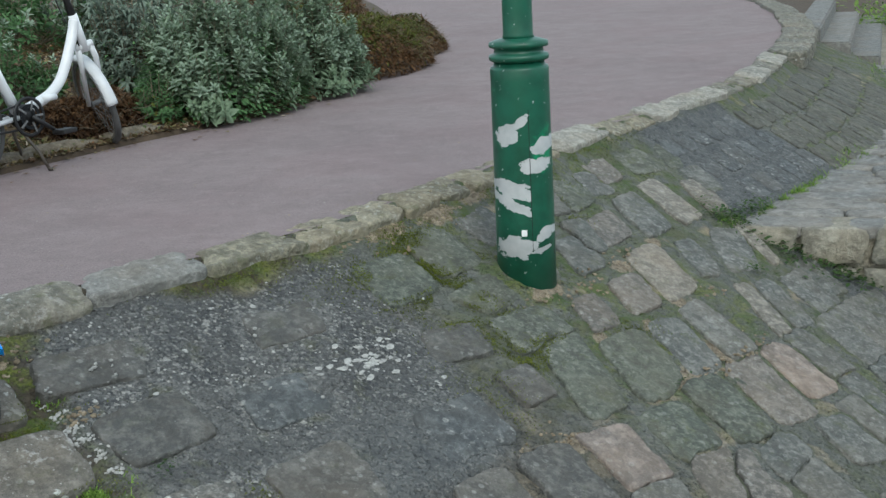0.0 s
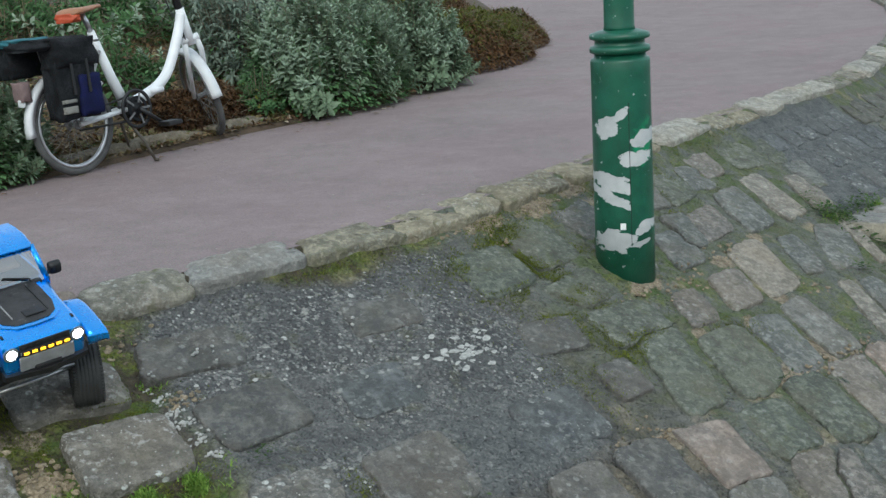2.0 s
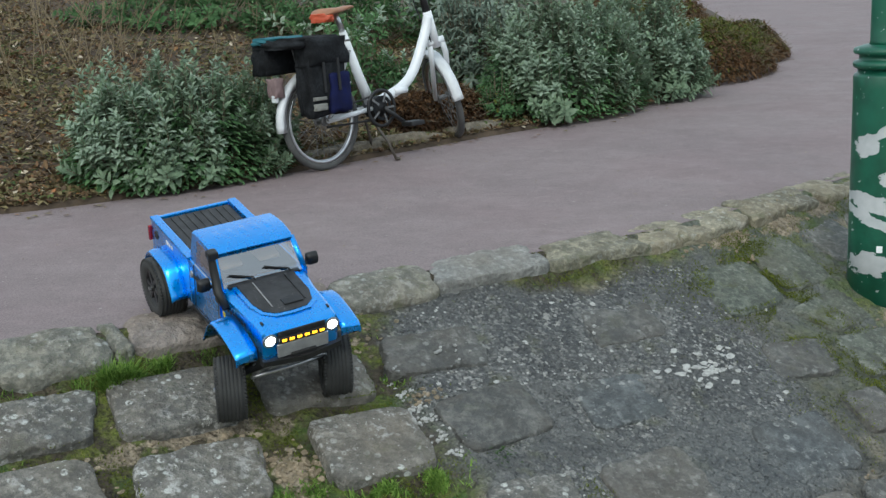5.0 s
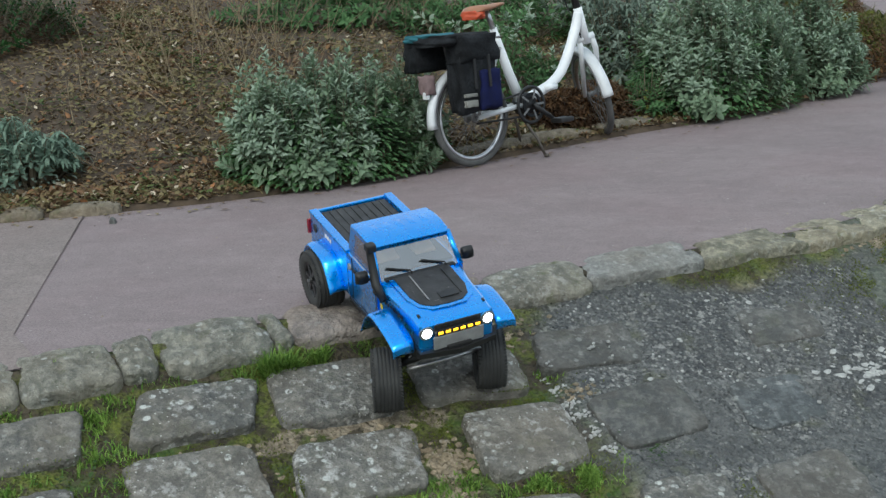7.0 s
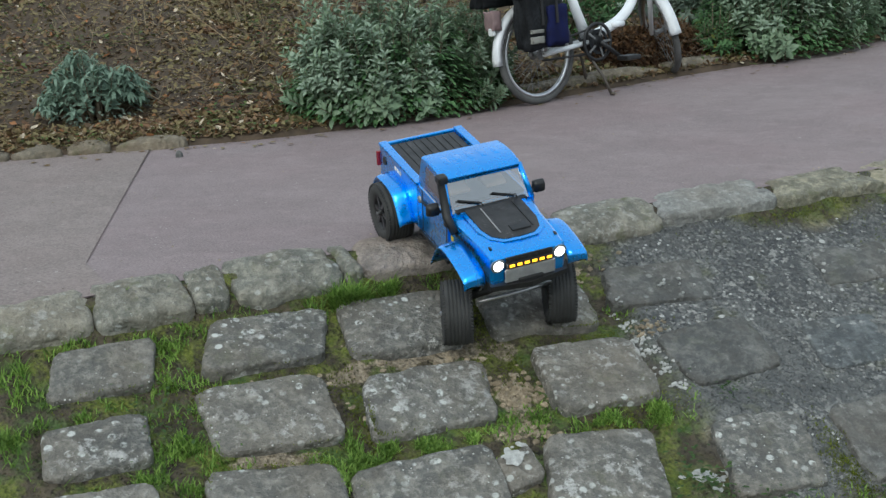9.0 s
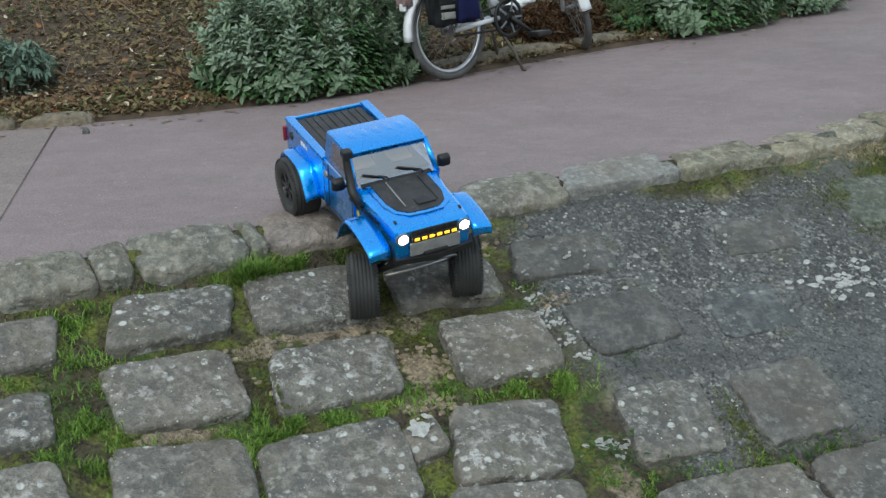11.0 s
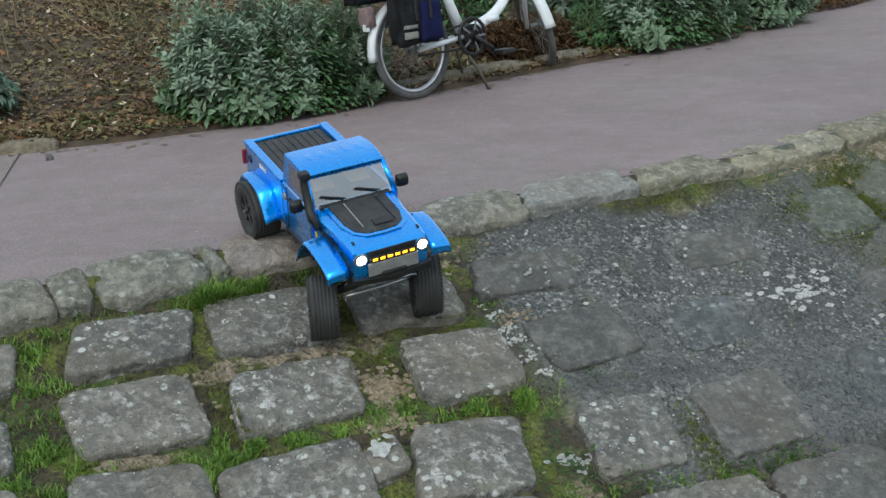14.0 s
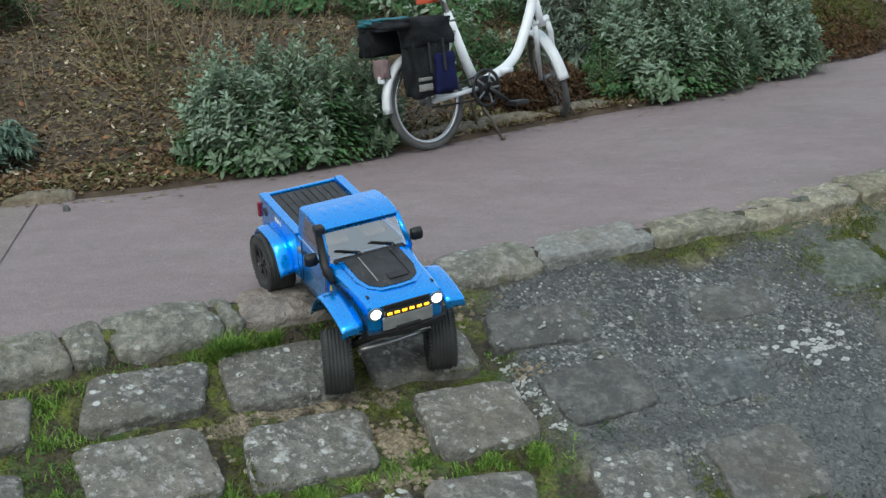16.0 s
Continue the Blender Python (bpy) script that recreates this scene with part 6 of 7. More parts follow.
def bicycle(m):
    bike = thing("bicycle", m, "white step-through bicycle with black pannier bags, parked by the bed", "bicycle")
    r, wb = 0.255, 1.130
    rz, fz = r, r + 0.035
    bike_wheel(bike, "rear_wheel", 0.0, rz, r)
    p0 = Matrix.Translation((0.872, 0, 0.66))
    flop = p0 @ Matrix.Rotation(radians(64), 4, Vector((-0.276, 0, 0.961))) @ p0.inverted()
    w = bike_wheel(bike, "front_wheel", wb, fz, r)
    w.matrix_local = flop @ Matrix.Translation((wb, 0, fz))
    bb, st = (0.365, 0, 0.285), (0.205, 0, 0.70)
    part("seat_tube", tube_bm([bb, (0.29, 0, 0.46), st], [0.030, 0.026, 0.020], 14), WHITE_PAINT, bike, "white frame tube", True)
    u_line = smooth_line([(0.37, 0.300), (0.43, 0.315), (0.52, 0.342), (0.605, 0.375), (0.685, 0.435), (0.757, 0.54), (0.820, 0.66), (0.850, 0.735)], 6)
    part("main_tube", tube_bm([(x, 0, z) for x, z in u_line], [0.028] * len(u_line), 16), WHITE_PAINT, bike, "thick curved white frame tube", True)
    part("head_tube", tube_bm([(0.898, 0, 0.565), (0.844, 0, 0.765)], 0.025, 14), WHITE_PAINT, bike, "", True)
    part("tube_cap", tube_bm([(0.52, -0.02, 0.352), (0.61, -0.022, 0.356)], 0.018, 12), WHITE_PAINT, bike, "", True)
    for sy in (-1, 1):
        part("chain_stay", tube_bm([(0.365, sy * 0.03, 0.285), (0.0, sy * 0.055, rz)], 0.013, 10), GUARD_WHITE, bike, "scuffed white lower stay", True)
        part("seat_stay", tube_bm([(0.225, sy * 0.02, 0.60), (0.0, sy * 0.055, rz)], 0.008, 8), SILVER, bike, "", True)
        part("fork_leg", tube_bm([(0.890, sy * 0.035, 0.60), (0.92, sy * 0.045, 0.52), (wb, sy * 0.048, fz)], [0.018, 0.016, 0.012], 10), WHITE_PAINT, bike, "", True).matrix_local = flop
    part("fork_crown", tube_bm([(0.890, -0.05, 0.595), (0.890, 0.05, 0.595)], 0.020, 10), WHITE_PAINT, bike, "", True).matrix_local = flop
    part("rear_guard", guard_bm(0, rz, r + 0.026, 40, 186, 0.026), GUARD_WHITE, bike, "scuffed white mudguard", True)
    g = part("front_guard", guard_bm(wb, fz, r + 0.024, 70, 190, 0.033), GUARD_WHITE, bike, "white front mudguard", True)
    g.matrix_local = flop
    # crank and drive
    part("chain_guard", lathe_bm([(0.087, -0.058), (0.104, -0.056), (0.104, -0.050), (0.087, -0.048)], 36, "Y", closed=True), BLACK, bike, "black ring-shaped chain guard", True).location = (0.385, 0, 0.280)
    part("chainring", lathe_bm([(0.050, -0.064), (0.066, -0.063), (0.066, -0.058), (0.050, -0.057)], 32, "Y", closed=True), CHARCOAL, bike).location = (0.385, 0, 0.280)
    for k in range(5):
        part("chainring_arm", box_bm((0.055, 0.005, 0.012), (0.058, 0, 0), 0.002), GREY_METAL, bike).matrix_local = Matrix.Translation((0.385, -0.062, 0.280)) @ Matrix.Rotation(2 * math.pi * k / 5, 4, "Y")
    for z0, z1 in ((0.350, 0.300), (0.222, 0.225)):
        part("chain", tube_bm([(0.345, -0.045, z0), (0.0, -0.045, z1)], 0.006, 6), BLACK, bike)
    part("crank_arm", tube_bm([(0.385, -0.075, 0.280), (0.520, -0.085, 0.185)], [0.014, 0.011], 8), BLACK, bike, "", True)
    part("crank_arm", tube_bm([(0.365, 0.065, 0.275), (0.21, 0.075, 0.335)], [0.014, 0.011], 8), BLACK, bike, "", True)
    part("pedal", box_bm((0.10, 0.085, 0.026), (0.530, -0.135, 0.182), 0.008), BLACK, bike, "black pedal")
    part("pedal", box_bm((0.10, 0.085, 0.026), (0.20, 0.12, 0.34), 0.008), BLACK, bike, "black pedal")
    part("motor", lathe_bm([(0.05, -0.045), (0.06, -0.03), (0.06, 0.03), (0.05, 0.045)], 24, "Y"), BLACK, bike, "", True).location = (0.385, 0, 0.285)
    # two-legged stand
    for sy, dx in ((-1, 0.03), (1, 0.07)):
        part("stand_leg", tube_bm([(0.335, sy * 0.03, 0.215), (0.345 + dx, sy * 0.09, 0.10), (0.37 + dx, sy * 0.12, 0.0)], 0.008, 8), DULL_METAL, bike, "", True)
    part("stand_foot", tube_bm([(0.398, -0.118, 0.006), (0.412, -0.132, 0.004)], 0.009, 8), DULL_METAL, bike, "", True)
    # saddle
    part("seat_post", tube_bm([st, (0.165, 0, 0.80)], 0.015, 12), STEEL, bike, "", True)
    sad = []
    for x, w, z0, z1 in ((0.05, 0.060, 0.780, 0.802), (0.075, 0.085, 0.780, 0.825), (0.12, 0.085, 0.787, 0.827), (0.18, 0.055, 0.797, 0.826), (0.24, 0.028, 0.808, 0.832), (0.285, 0.018, 0.815, 0.832)):
        sad.append([(x, w * math.cos(a), (z0 + z1) / 2 + (z1 - z0) / 2 * math.sin(a)) for a in np.linspace(0, 2 * math.pi, 14, endpoint=False)])
    part("saddle", loft_bm(sad), LEATHER, bike, "brown leather-look saddle", True)
    part("saddle_cover", bag_bm(0.045, 0.105, 0.755, 0.800, -0.070, 0.070, 9), ORANGE, bike, "orange-red cloth under the saddle", True)
    # handlebar
    part("stem", tube_bm([(0.844, 0, 0.765), (0.82, 0, 0.86), (0.805, 0, 0.98)], [0.022, 0.018, 0.016], 12), BLACK, bike, "", True).matrix_local = flop
    part("handlebar", tube_bm([(0.66, -0.27, 0.985), (0.70, -0.20, 0.985), (0.75, -0.08, 0.98), (0.80, 0, 0.98), (0.75, 0.08, 0.98), (0.70, 0.20, 0.985), (0.66, 0.27, 0.985)], 0.012, 10), BLACK, bike, "", True).matrix_local = flop
    for sy in (-1, 1):
        part("grip", tube_bm([(0.635, sy * 0.315, 0.985), (0.68, sy * 0.235, 0.985)], 0.017, 10), BLACK, bike, "", True).matrix_local = flop
        part("brake_lever", tube_bm([(0.71, sy * 0.20, 0.985), (0.74, sy * 0.235, 0.955), (0.715, sy * 0.285, 0.945)], 0.006, 6), GREY_METAL, bike).matrix_local = flop
    part("cable", tube_bm([(x, 0.03, z) for x, z in smooth_line([(0.76, 0.97), (0.88, 0.90), (0.91, 0.78), (0.86, 0.68), (0.87, 0.60)], 6)], 0.004, 6), BLACK, bike).matrix_local = flop
    part("front_lamp", lathe_bm([(0.02, 0), (0.03, 0.03), (0.028, 0.04)], 16, "Y"), BLACK, bike).matrix_local = flop @ Matrix.Translation((0.925, 0, 0.66)) @ Matrix.Rotation(radians(-90), 4, "Z")
    # carrier and bags
    rack = part("carrier", tube_bm([(0.20, 0.055, 0.655), (-0.24, 0.055, 0.655), (-0.26, 0, 0.655), (-0.24, -0.055, 0.655), (0.20, -0.055, 0.655)], 0.006, 8), GREY_METAL, bike, "", True)
    for sy in (-1, 1):
        part("carrier_strut", tube_bm([(-0.02, sy * 0.06, 0.27), (-0.10, sy * 0.056, 0.65)], 0.005, 6), GREY_METAL, rack)
    bag = part("pannier", bag_bm(-0.200, 0.040, 0.300, 0.665, -0.195, -0.065, 1), CHARCOAL, bike, "faded black pannier bag with a navy pocket", True)
    part("pocket", bag_bm(-0.095, 0.035, 0.310, 0.505, -0.222, -0.165, 2), NAVY, bag, "navy blue pocket", True)
    for z0, z1 in ((0.328, 0.362), (0.378, 0.396)):
        part("reflective_strip", bag_bm(-0.195, -0.115, z0, z1, -0.205, -0.185, 3), GREY_CLOTH, bag, "", True)
    part("pannier_flap", bag_bm(-0.20, 0.048, 0.55, 0.685, -0.212, -0.060, 4), CHARCOAL, bag, "", True)
    part("strap", box_bm((0.016, 0.006, 0.17), (-0.125, -0.208, 0.50), 0.002), BLACK, bag)
    part("strap", box_bm((0.016, 0.006, 0.16), (-0.05, -0.232, 0.50), 0.002), BLACK, bag)
    part("pannier", bag_bm(-0.265, -0.03, 0.515, 0.67, 0.065, 0.19, 6), CHARCOAL, bike, "faded black pannier bag", True)
    part("bag_top", bag_bm(-0.275, 0.05, 0.640, 0.695, -0.17, 0.17, 7), CHARCOAL, bike, "black bag top with teal trim", True)
    part("teal_trim", bag_bm(-0.275, -0.09, 0.668, 0.704, -0.06, 0.17, 8), TEAL, bike, "teal cloth trim", True)
    part("tail_cloth", bag_bm(-0.295, -0.235, 0.405, 0.500, -0.03, 0.05, 11), DUSTY_PINK, bike, "dull pink reflector and cloth behind the carrier", True)
    part("rear_lamp", box_bm((0.02, 0.04, 0.04), (-0.285, 0, 0.40), 0.008), GUARD_WHITE, bike, "pale rear lamp")
    return bike


m = pose(-2.312, 6.195, 0.0, 0, 0, 60) @ Matrix.Rotation(radians(-3), 4, "X")
bicycle(m)
# ---- plants ----
class Leaves:
    """Many leaves gathered for one mesh."""

    def __init__(self):
        self.v, self.f = [], []

    def leaf(self, base, way, up, length, width, droop=0.25, fold=0.25):
        way = way.normalized()
        side = way.cross(up)
        side = side.normalized() if side.length > 1e-4 else way.orthogonal().normalized()
        nrm = side.cross(way)
        k = len(self.v)
        a, b = base + way * length * 0.38 - nrm * length * droop * 0.12, base + way * length * 0.72 - nrm * length * droop * 0.5
        w = width / 2
        self.v += [base, a + side * w + nrm * w * fold, a, a - side * w + nrm * w * fold, b + side * w * 0.75 + nrm * w * fold * 0.6, b, b - side * w * 0.75 + nrm * w * fold * 0.6, base + way * length - nrm * length * droop]
        self.f += [(k, k + 2, k + 1), (k, k + 3, k + 2), (k + 1, k + 2, k + 5, k + 4), (k + 2, k + 3, k + 6, k + 5), (k + 4, k + 5, k + 7), (k + 5, k + 6, k + 7)]

    def put(self, name, material, parent=None):
        return data_ob(name, self.v, self.f, material, parent)


def rod(verts, faces, a, b, r):
    """A three-sided twig from a to b."""
    d = (b - a).normalized()
    s = d.orthogonal().normalized()
    t = d.cross(s)
    k = len(verts)
    for p, q in ((a, r), (b, r * 0.5)):
        for i in range(3):
            g = 2 * math.pi * i / 3
            verts.append(p + (s * math.cos(g) + t * math.sin(g)) * q)
    faces += [(k + i, k + (i + 1) % 3, k + 3 + (i + 1) % 3, k + 3 + i) for i in range(3)]


def sprig(lv, base, tip, rng, size, count, spread=0.9):
    """Pairs of leaves up a stem, smaller to the tip."""
    axis = (tip - base).normalized()
    s = axis.orthogonal().normalized()
    t = axis.cross(s)
    g = rng.uniform(0, 6.28)
    for k in range(count):
        u = (k + 0.5) / count
        p = base.lerp(tip, 0.25 + 0.75 * u)
        g += 1.57 + rng.uniform(-0.3, 0.3)
        for q in (g, g + math.pi):
            out = s * math.cos(q) + t * math.sin(q)
            way = out * spread * (1 - 0.45 * u) + axis * (0.25 + 0.8 * u) + Vector((0, 0, rng.uniform(-0.2, 0.2)))
            n = size * (1.05 - 0.5 * u) * rng.uniform(0.75, 1.2)
            lv.leaf(p, way, axis, n * 1.12, n * rng.uniform(0.42, 0.58), rng.uniform(0.05, 0.45))


def bush(name, label, centre, a, b, turn, height, stems, seed, top, low, leaf=0.075, pairs=6, tips=SAGE_TOP, tip_share=0.35, low_count=900, droop=False, clumps=0):
    """A rounded shrub: stems from the soil, leafy tops over an uneven dome, darker leaves within."""
    rng = random.Random(seed)
    cx, cy = centre
    z0 = bed_ground(cx, cy) - 0.02
    it = thing(name, pose(cx, cy, z0, 0, 0, turn), label, "shrub", group="shrubs of the planted bank")
    upper, young, lower = Leaves(), Leaves(), Leaves()
    sv, sf = [], []

    def soil(x, y):
        w = it.matrix_world @ Vector((x, y, 0))
        s, d = bed_line.near(w.x, w.y)
        return max(0.0, bed_ground(w.x, w.y)) - z0 if d < 0 else -z0 + 0.005

    centres = []
    for _ in range(clumps):
        q, r = rng.uniform(0, 6.283), 0.92 * rng.random() ** 0.5
        centres.append((a * r * math.cos(q), b * r * math.sin(q), rng.uniform(0.62, 1.12)))
    for _ in range(stems):
        q, r = rng.uniform(0, 6.283), rng.random() ** 0.5
        x, y, tall = a * r * math.cos(q), b * r * math.sin(q), 1.0
        if centres:
            x, y, tall = rng.choice(centres)
            x, y = x + rng.gauss(0, 0.045), y + rng.gauss(0, 0.045)
            r = min(1.0, math.hypot(x / a, y / b))
        if clumps:
            top_z = height * tall * max(0.05, 1 - r ** 2.6) ** 0.5 * rng.uniform(0.72, 1.05)
            tip = Vector((x * 1.10, y * 1.10, soil(x, y) + max(0.09, top_z)))
            start = Vector((x * 0.86, y * 0.86, soil(x, y) + 0.25 * max(0.09, top_z)))
            rod(sv, sf, Vector((x * 0.7, y * 0.7, soil(x * 0.7, y * 0.7))), start, 0.005)
            rod(sv, sf, start, tip, 0.003)
            sprig(upper, start, tip, rng, leaf * rng.uniform(0.85, 1.15), pairs, 1.0)
            axis = (tip - start).normalized()
            if rng.random() < tip_share and top_z > 0.30 * height:
                sprig(young, start.lerp(tip, 0.72), tip + axis * 0.02, rng, leaf * 0.80, 5, 1.2)
            continue
        dome = height * (max(0.0, 1 - r ** 2.6)) ** 0.5 * rng.uniform(0.55, 1.16) * (1 + 0.80 * noise.noise(Vector((x * 3.2, y * 3.2, seed))))
        tip = Vector((x * 1.08, y * 1.08, soil(x, y) + max(0.10, dome)))
        root = Vector((x * 0.55, y * 0.55, soil(x * 0.55, y * 0.55)))
        start = root.lerp(tip, 0.45)
        rod(sv, sf, root, start, 0.006)
        rod(sv, sf, start, tip, 0.004)
        size = leaf * rng.uniform(0.8, 1.15)
        sprig(upper if rng.random() > tip_share * 0.3 else young, start, tip, rng, size, pairs, 1.0)
        if droop:
            for k in range(5):
                g = rng.uniform(0, 6.28)
                upper.leaf(tip, Vector((math.cos(g), math.sin(g), rng.uniform(-0.4, 0.5))), Vector((0, 0, 1)), size * 1.15, size * 0.36, 0.7)
        elif rng.random() < tip_share:
            shoot = tip + Vector((rng.gauss(0, 0.015), rng.gauss(0, 0.015), rng.uniform(0.05, 0.17)))
            rod(sv, sf, tip, shoot, 0.003)
            sprig(upper, start.lerp(tip, 0.7), shoot, rng, size * 0.7, 7, 0.7)
            sprig(young, tip.lerp(shoot, 0.55), shoot + Vector((0, 0, 0.012)), rng, size * 0.95, 5, 1.0)
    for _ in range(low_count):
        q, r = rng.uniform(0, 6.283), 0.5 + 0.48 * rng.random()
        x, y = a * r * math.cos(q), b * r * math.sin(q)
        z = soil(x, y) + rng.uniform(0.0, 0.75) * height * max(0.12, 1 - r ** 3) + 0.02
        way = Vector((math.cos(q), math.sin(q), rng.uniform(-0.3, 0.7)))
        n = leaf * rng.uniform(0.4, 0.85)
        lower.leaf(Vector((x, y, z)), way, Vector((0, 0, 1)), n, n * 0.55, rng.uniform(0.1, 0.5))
    tagged(data_ob("branchwork", sv, sf, STEM, it), kind="stuff")
    tagged(upper.put("foliage", top, it), kind="stuff")
    if young.v:
        tagged(young.put("pale_foliage", tips, it), kind="stuff")
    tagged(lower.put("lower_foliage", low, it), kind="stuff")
    return it


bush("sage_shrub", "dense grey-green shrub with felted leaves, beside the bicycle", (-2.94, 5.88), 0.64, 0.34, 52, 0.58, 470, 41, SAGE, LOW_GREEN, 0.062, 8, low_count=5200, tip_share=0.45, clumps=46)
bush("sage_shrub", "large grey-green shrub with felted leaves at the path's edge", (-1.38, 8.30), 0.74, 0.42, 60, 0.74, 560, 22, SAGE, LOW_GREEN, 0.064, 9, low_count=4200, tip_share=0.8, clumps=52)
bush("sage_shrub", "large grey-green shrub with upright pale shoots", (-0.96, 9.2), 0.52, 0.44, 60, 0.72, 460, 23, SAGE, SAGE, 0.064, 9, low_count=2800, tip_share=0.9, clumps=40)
bush("grey_shrub", "greyish shrub with drooping leaves behind the bicycle", (-1.98, 8.55), 0.44, 0.38, 50, 0.55, 230, 24, GREY_SAGE, LOW_GREEN, 0.055, 7, low_count=900, droop=True)
bush("olive_shrub", "low green plant with yellowish lower leaves by the front wheel", (-1.70, 7.68), 0.17, 0.16, 60, 0.27, 90, 25, LOW_GREEN, OLIVE, 0.040, 6, tip_share=0.0, low_count=260)
bush("small_sage_shrub", "small drooping grey-green shrub at the bed's edge", (-4.28, 5.10), 0.25, 0.20, 45, 0.27, 150, 26, PALE_SAGE, GREY_SAGE, 0.046, 7, tip_share=0.3, low_count=300, droop=True)
bush("green_shrub", "leafy green plant behind the bicycle", (-2.55, 7.55), 0.40, 0.28, 60, 0.42, 130, 27, LOW_GREEN, IVY, 0.055, 6, tip_share=0.12, low_count=800)


def mound(name, label, centre, a, b, turn, height, count, seed, main, other):
    """A low, matted plant: fine leaves and twigs lying over an uneven mound, a second colour in drifts on its top."""
    rng = random.Random(seed)
    cx, cy = centre
    z0 = bed_ground(cx, cy) - 0.02
    it = thing(name, pose(cx, cy, z0, 0, 0, turn), label, "shrub", group="shrubs of the planted bank")
    first, second = Leaves(), Leaves()
    sv, sf = [], []
    for k in range(count):
        q, r = rng.uniform(0, 6.283), rng.random() ** 0.42
        x, y = a * r * math.cos(q), b * r * math.sin(q)
        w = it.matrix_world @ Vector((x, y, 0))
        soil = (max(0.0, bed_ground(w.x, w.y)) if bed_line.near(w.x, w.y)[1] < 0 else 0.0) - z0
        top = height * max(0.0, 1 - r ** 2.2) ** 0.6 * (1 + 0.5 * noise.noise(Vector((x * 4, y * 4, seed)))) + 0.012
        p = Vector((x, y, soil + top * (1 - 0.5 * rng.random() ** 2)))
        way = Vector((math.cos(q) + rng.gauss(0, 0.9), math.sin(q) + rng.gauss(0, 0.9), rng.gauss(0.0, 0.45)))
        n = rng.uniform(0.022, 0.060)
        drift = noise.noise(Vector((w.x * 2.2, w.y * 2.2, 5))) + 1.1 * (top / height - 0.62)
        (second if drift + rng.gauss(0, 0.22) > 0.18 else first).leaf(p, way, Vector((0, 0, 1)), n, n * rng.uniform(0.2, 0.42), rng.uniform(0.1, 0.6))
        if k % 14 == 0:
            rod(sv, sf, p - Vector((0, 0, 0.03)), p + way.normalized() * rng.uniform(0.05, 0.13), 0.002)
    tagged(data_ob("branchwork", sv, sf, STEM, it), kind="stuff")
    tagged(first.put("foliage", main, it), kind="stuff")
    tagged(second.put("green_foliage", other, it), kind="stuff")
    return it


mound("russet_shrub", "heap of dead russet leaves and stems behind the front wheel", (-2.02, 7.42), 0.46, 0.22, 60, 0.17, 6500, 35, DEAD, RUSSET)
mound("russet_shrub", "low matted russet-brown shrub near the end of the bed", (-0.62, 10.55), 1.05, 0.50, 68, 0.34, 17000, 28, RUSSET, OLIVE)
mound("russet_shrub", "low matted brown and green shrub at the tip of the bed", (-0.36, 12.10), 0.95, 0.46, 80, 0.22, 14000, 29, RUSSET, OLIVE)
mound("russet_shrub", "low matted green and brown shrub at the far edge", (-1.20, 12.0), 1.1, 0.62, 70, 0.42, 12000, 30, RUSSET, OLIVE)
# undergrowth whose dark leaf colours also stand in for the deep shade there
bush("dark_shrub", "dark undergrowth shrub high on the bank, also standing in for deep shade", (-6.25, 7.15), 0.72, 0.50, 45, 0.42, 260, 31, IVY, DEAD, 0.05, 6, tip_share=0.0, low_count=2600)
bush("green_shrub", "patch of low ivy-green plants on the bank", (-4.25, 9.0), 1.0, 0.35, 45, 0.24, 150, 32, LOW_GREEN, IVY, 0.07, 5, tip_share=0.0, low_count=900)
bush("green_shrub", "patch of low green plants behind the bicycle", (-3.1, 9.3), 0.9, 0.45, 50, 0.35, 150, 33, LOW_GREEN, IVY, 0.07, 5, tip_share=0.1, low_count=900)
bush("grey_shrub", "greyish shrub further back on the bank", (-2.3, 10.0), 0.7, 0.5, 60, 0.6, 130, 34, GREY_SAGE, LOW_GREEN, 0.08, 5, low_count=600)

# fallen leaves over the bank
rng = random.Random(40)
litter = Leaves()
for k in range(120000):
    s = rng.uniform(4.3, 12.6)
    d = 0.02 + 4.3 * rng.random() ** 1.15 if k % 5 else 0.015 + 0.30 * rng.random()
    x, y = bed_line.at(s, -d)
    g = rng.uniform(0, 6.28)
    n = rng.choice((0.012, 0.016, 0.022, 0.030, 0.042)) * rng.uniform(0.8, 1.2)
    tilt = Vector((rng.gauss(0, 0.55), rng.gauss(0, 0.55), 1)).normalized()
    litter.leaf(Vector((x, y, bed_ground(x, y) + rng.uniform(0.002, 0.022))), Vector((math.cos(g), math.sin(g), rng.uniform(-0.35, 0.6))), tilt, n, n * (rng.uniform(0.35, 0.75) if k % 3 else rng.uniform(0.12, 0.25)), rng.uniform(-0.5, 0.5), rng.uniform(-0.4, 0.6))
tagged(litter.put("leaf_litter", LITTER), "brown fallen leaves covering the planted bank", "fallen leaves", kind="stuff")

# small green seedlings and ivy sprays among the litter
cover = Leaves()
for _ in range(800):
    s, d = rng.uniform(5.0, 13.0), 0.12 + 3.6 * rng.random()
    x, y = bed_line.at(s, -d)
    if noise.noise(Vector((x * 1.3, y * 1.3, 3))) < 0.02:
        continue
    for _ in range(rng.randint(7, 22)):
        px, py = x + rng.gauss(0, 0.07), y + rng.gauss(0, 0.07)
        g, n = rng.uniform(0, 6.28), rng.uniform(0.02, 0.045)
        cover.leaf(Vector((px, py, bed_ground(px, py) + rng.uniform(0.005, 0.05))), Vector((math.cos(g), math.sin(g), rng.uniform(-0.1, 0.6))), Vector((0, 0, 1)), n, n * rng.uniform(0.4, 0.7), rng.uniform(0, 0.4))
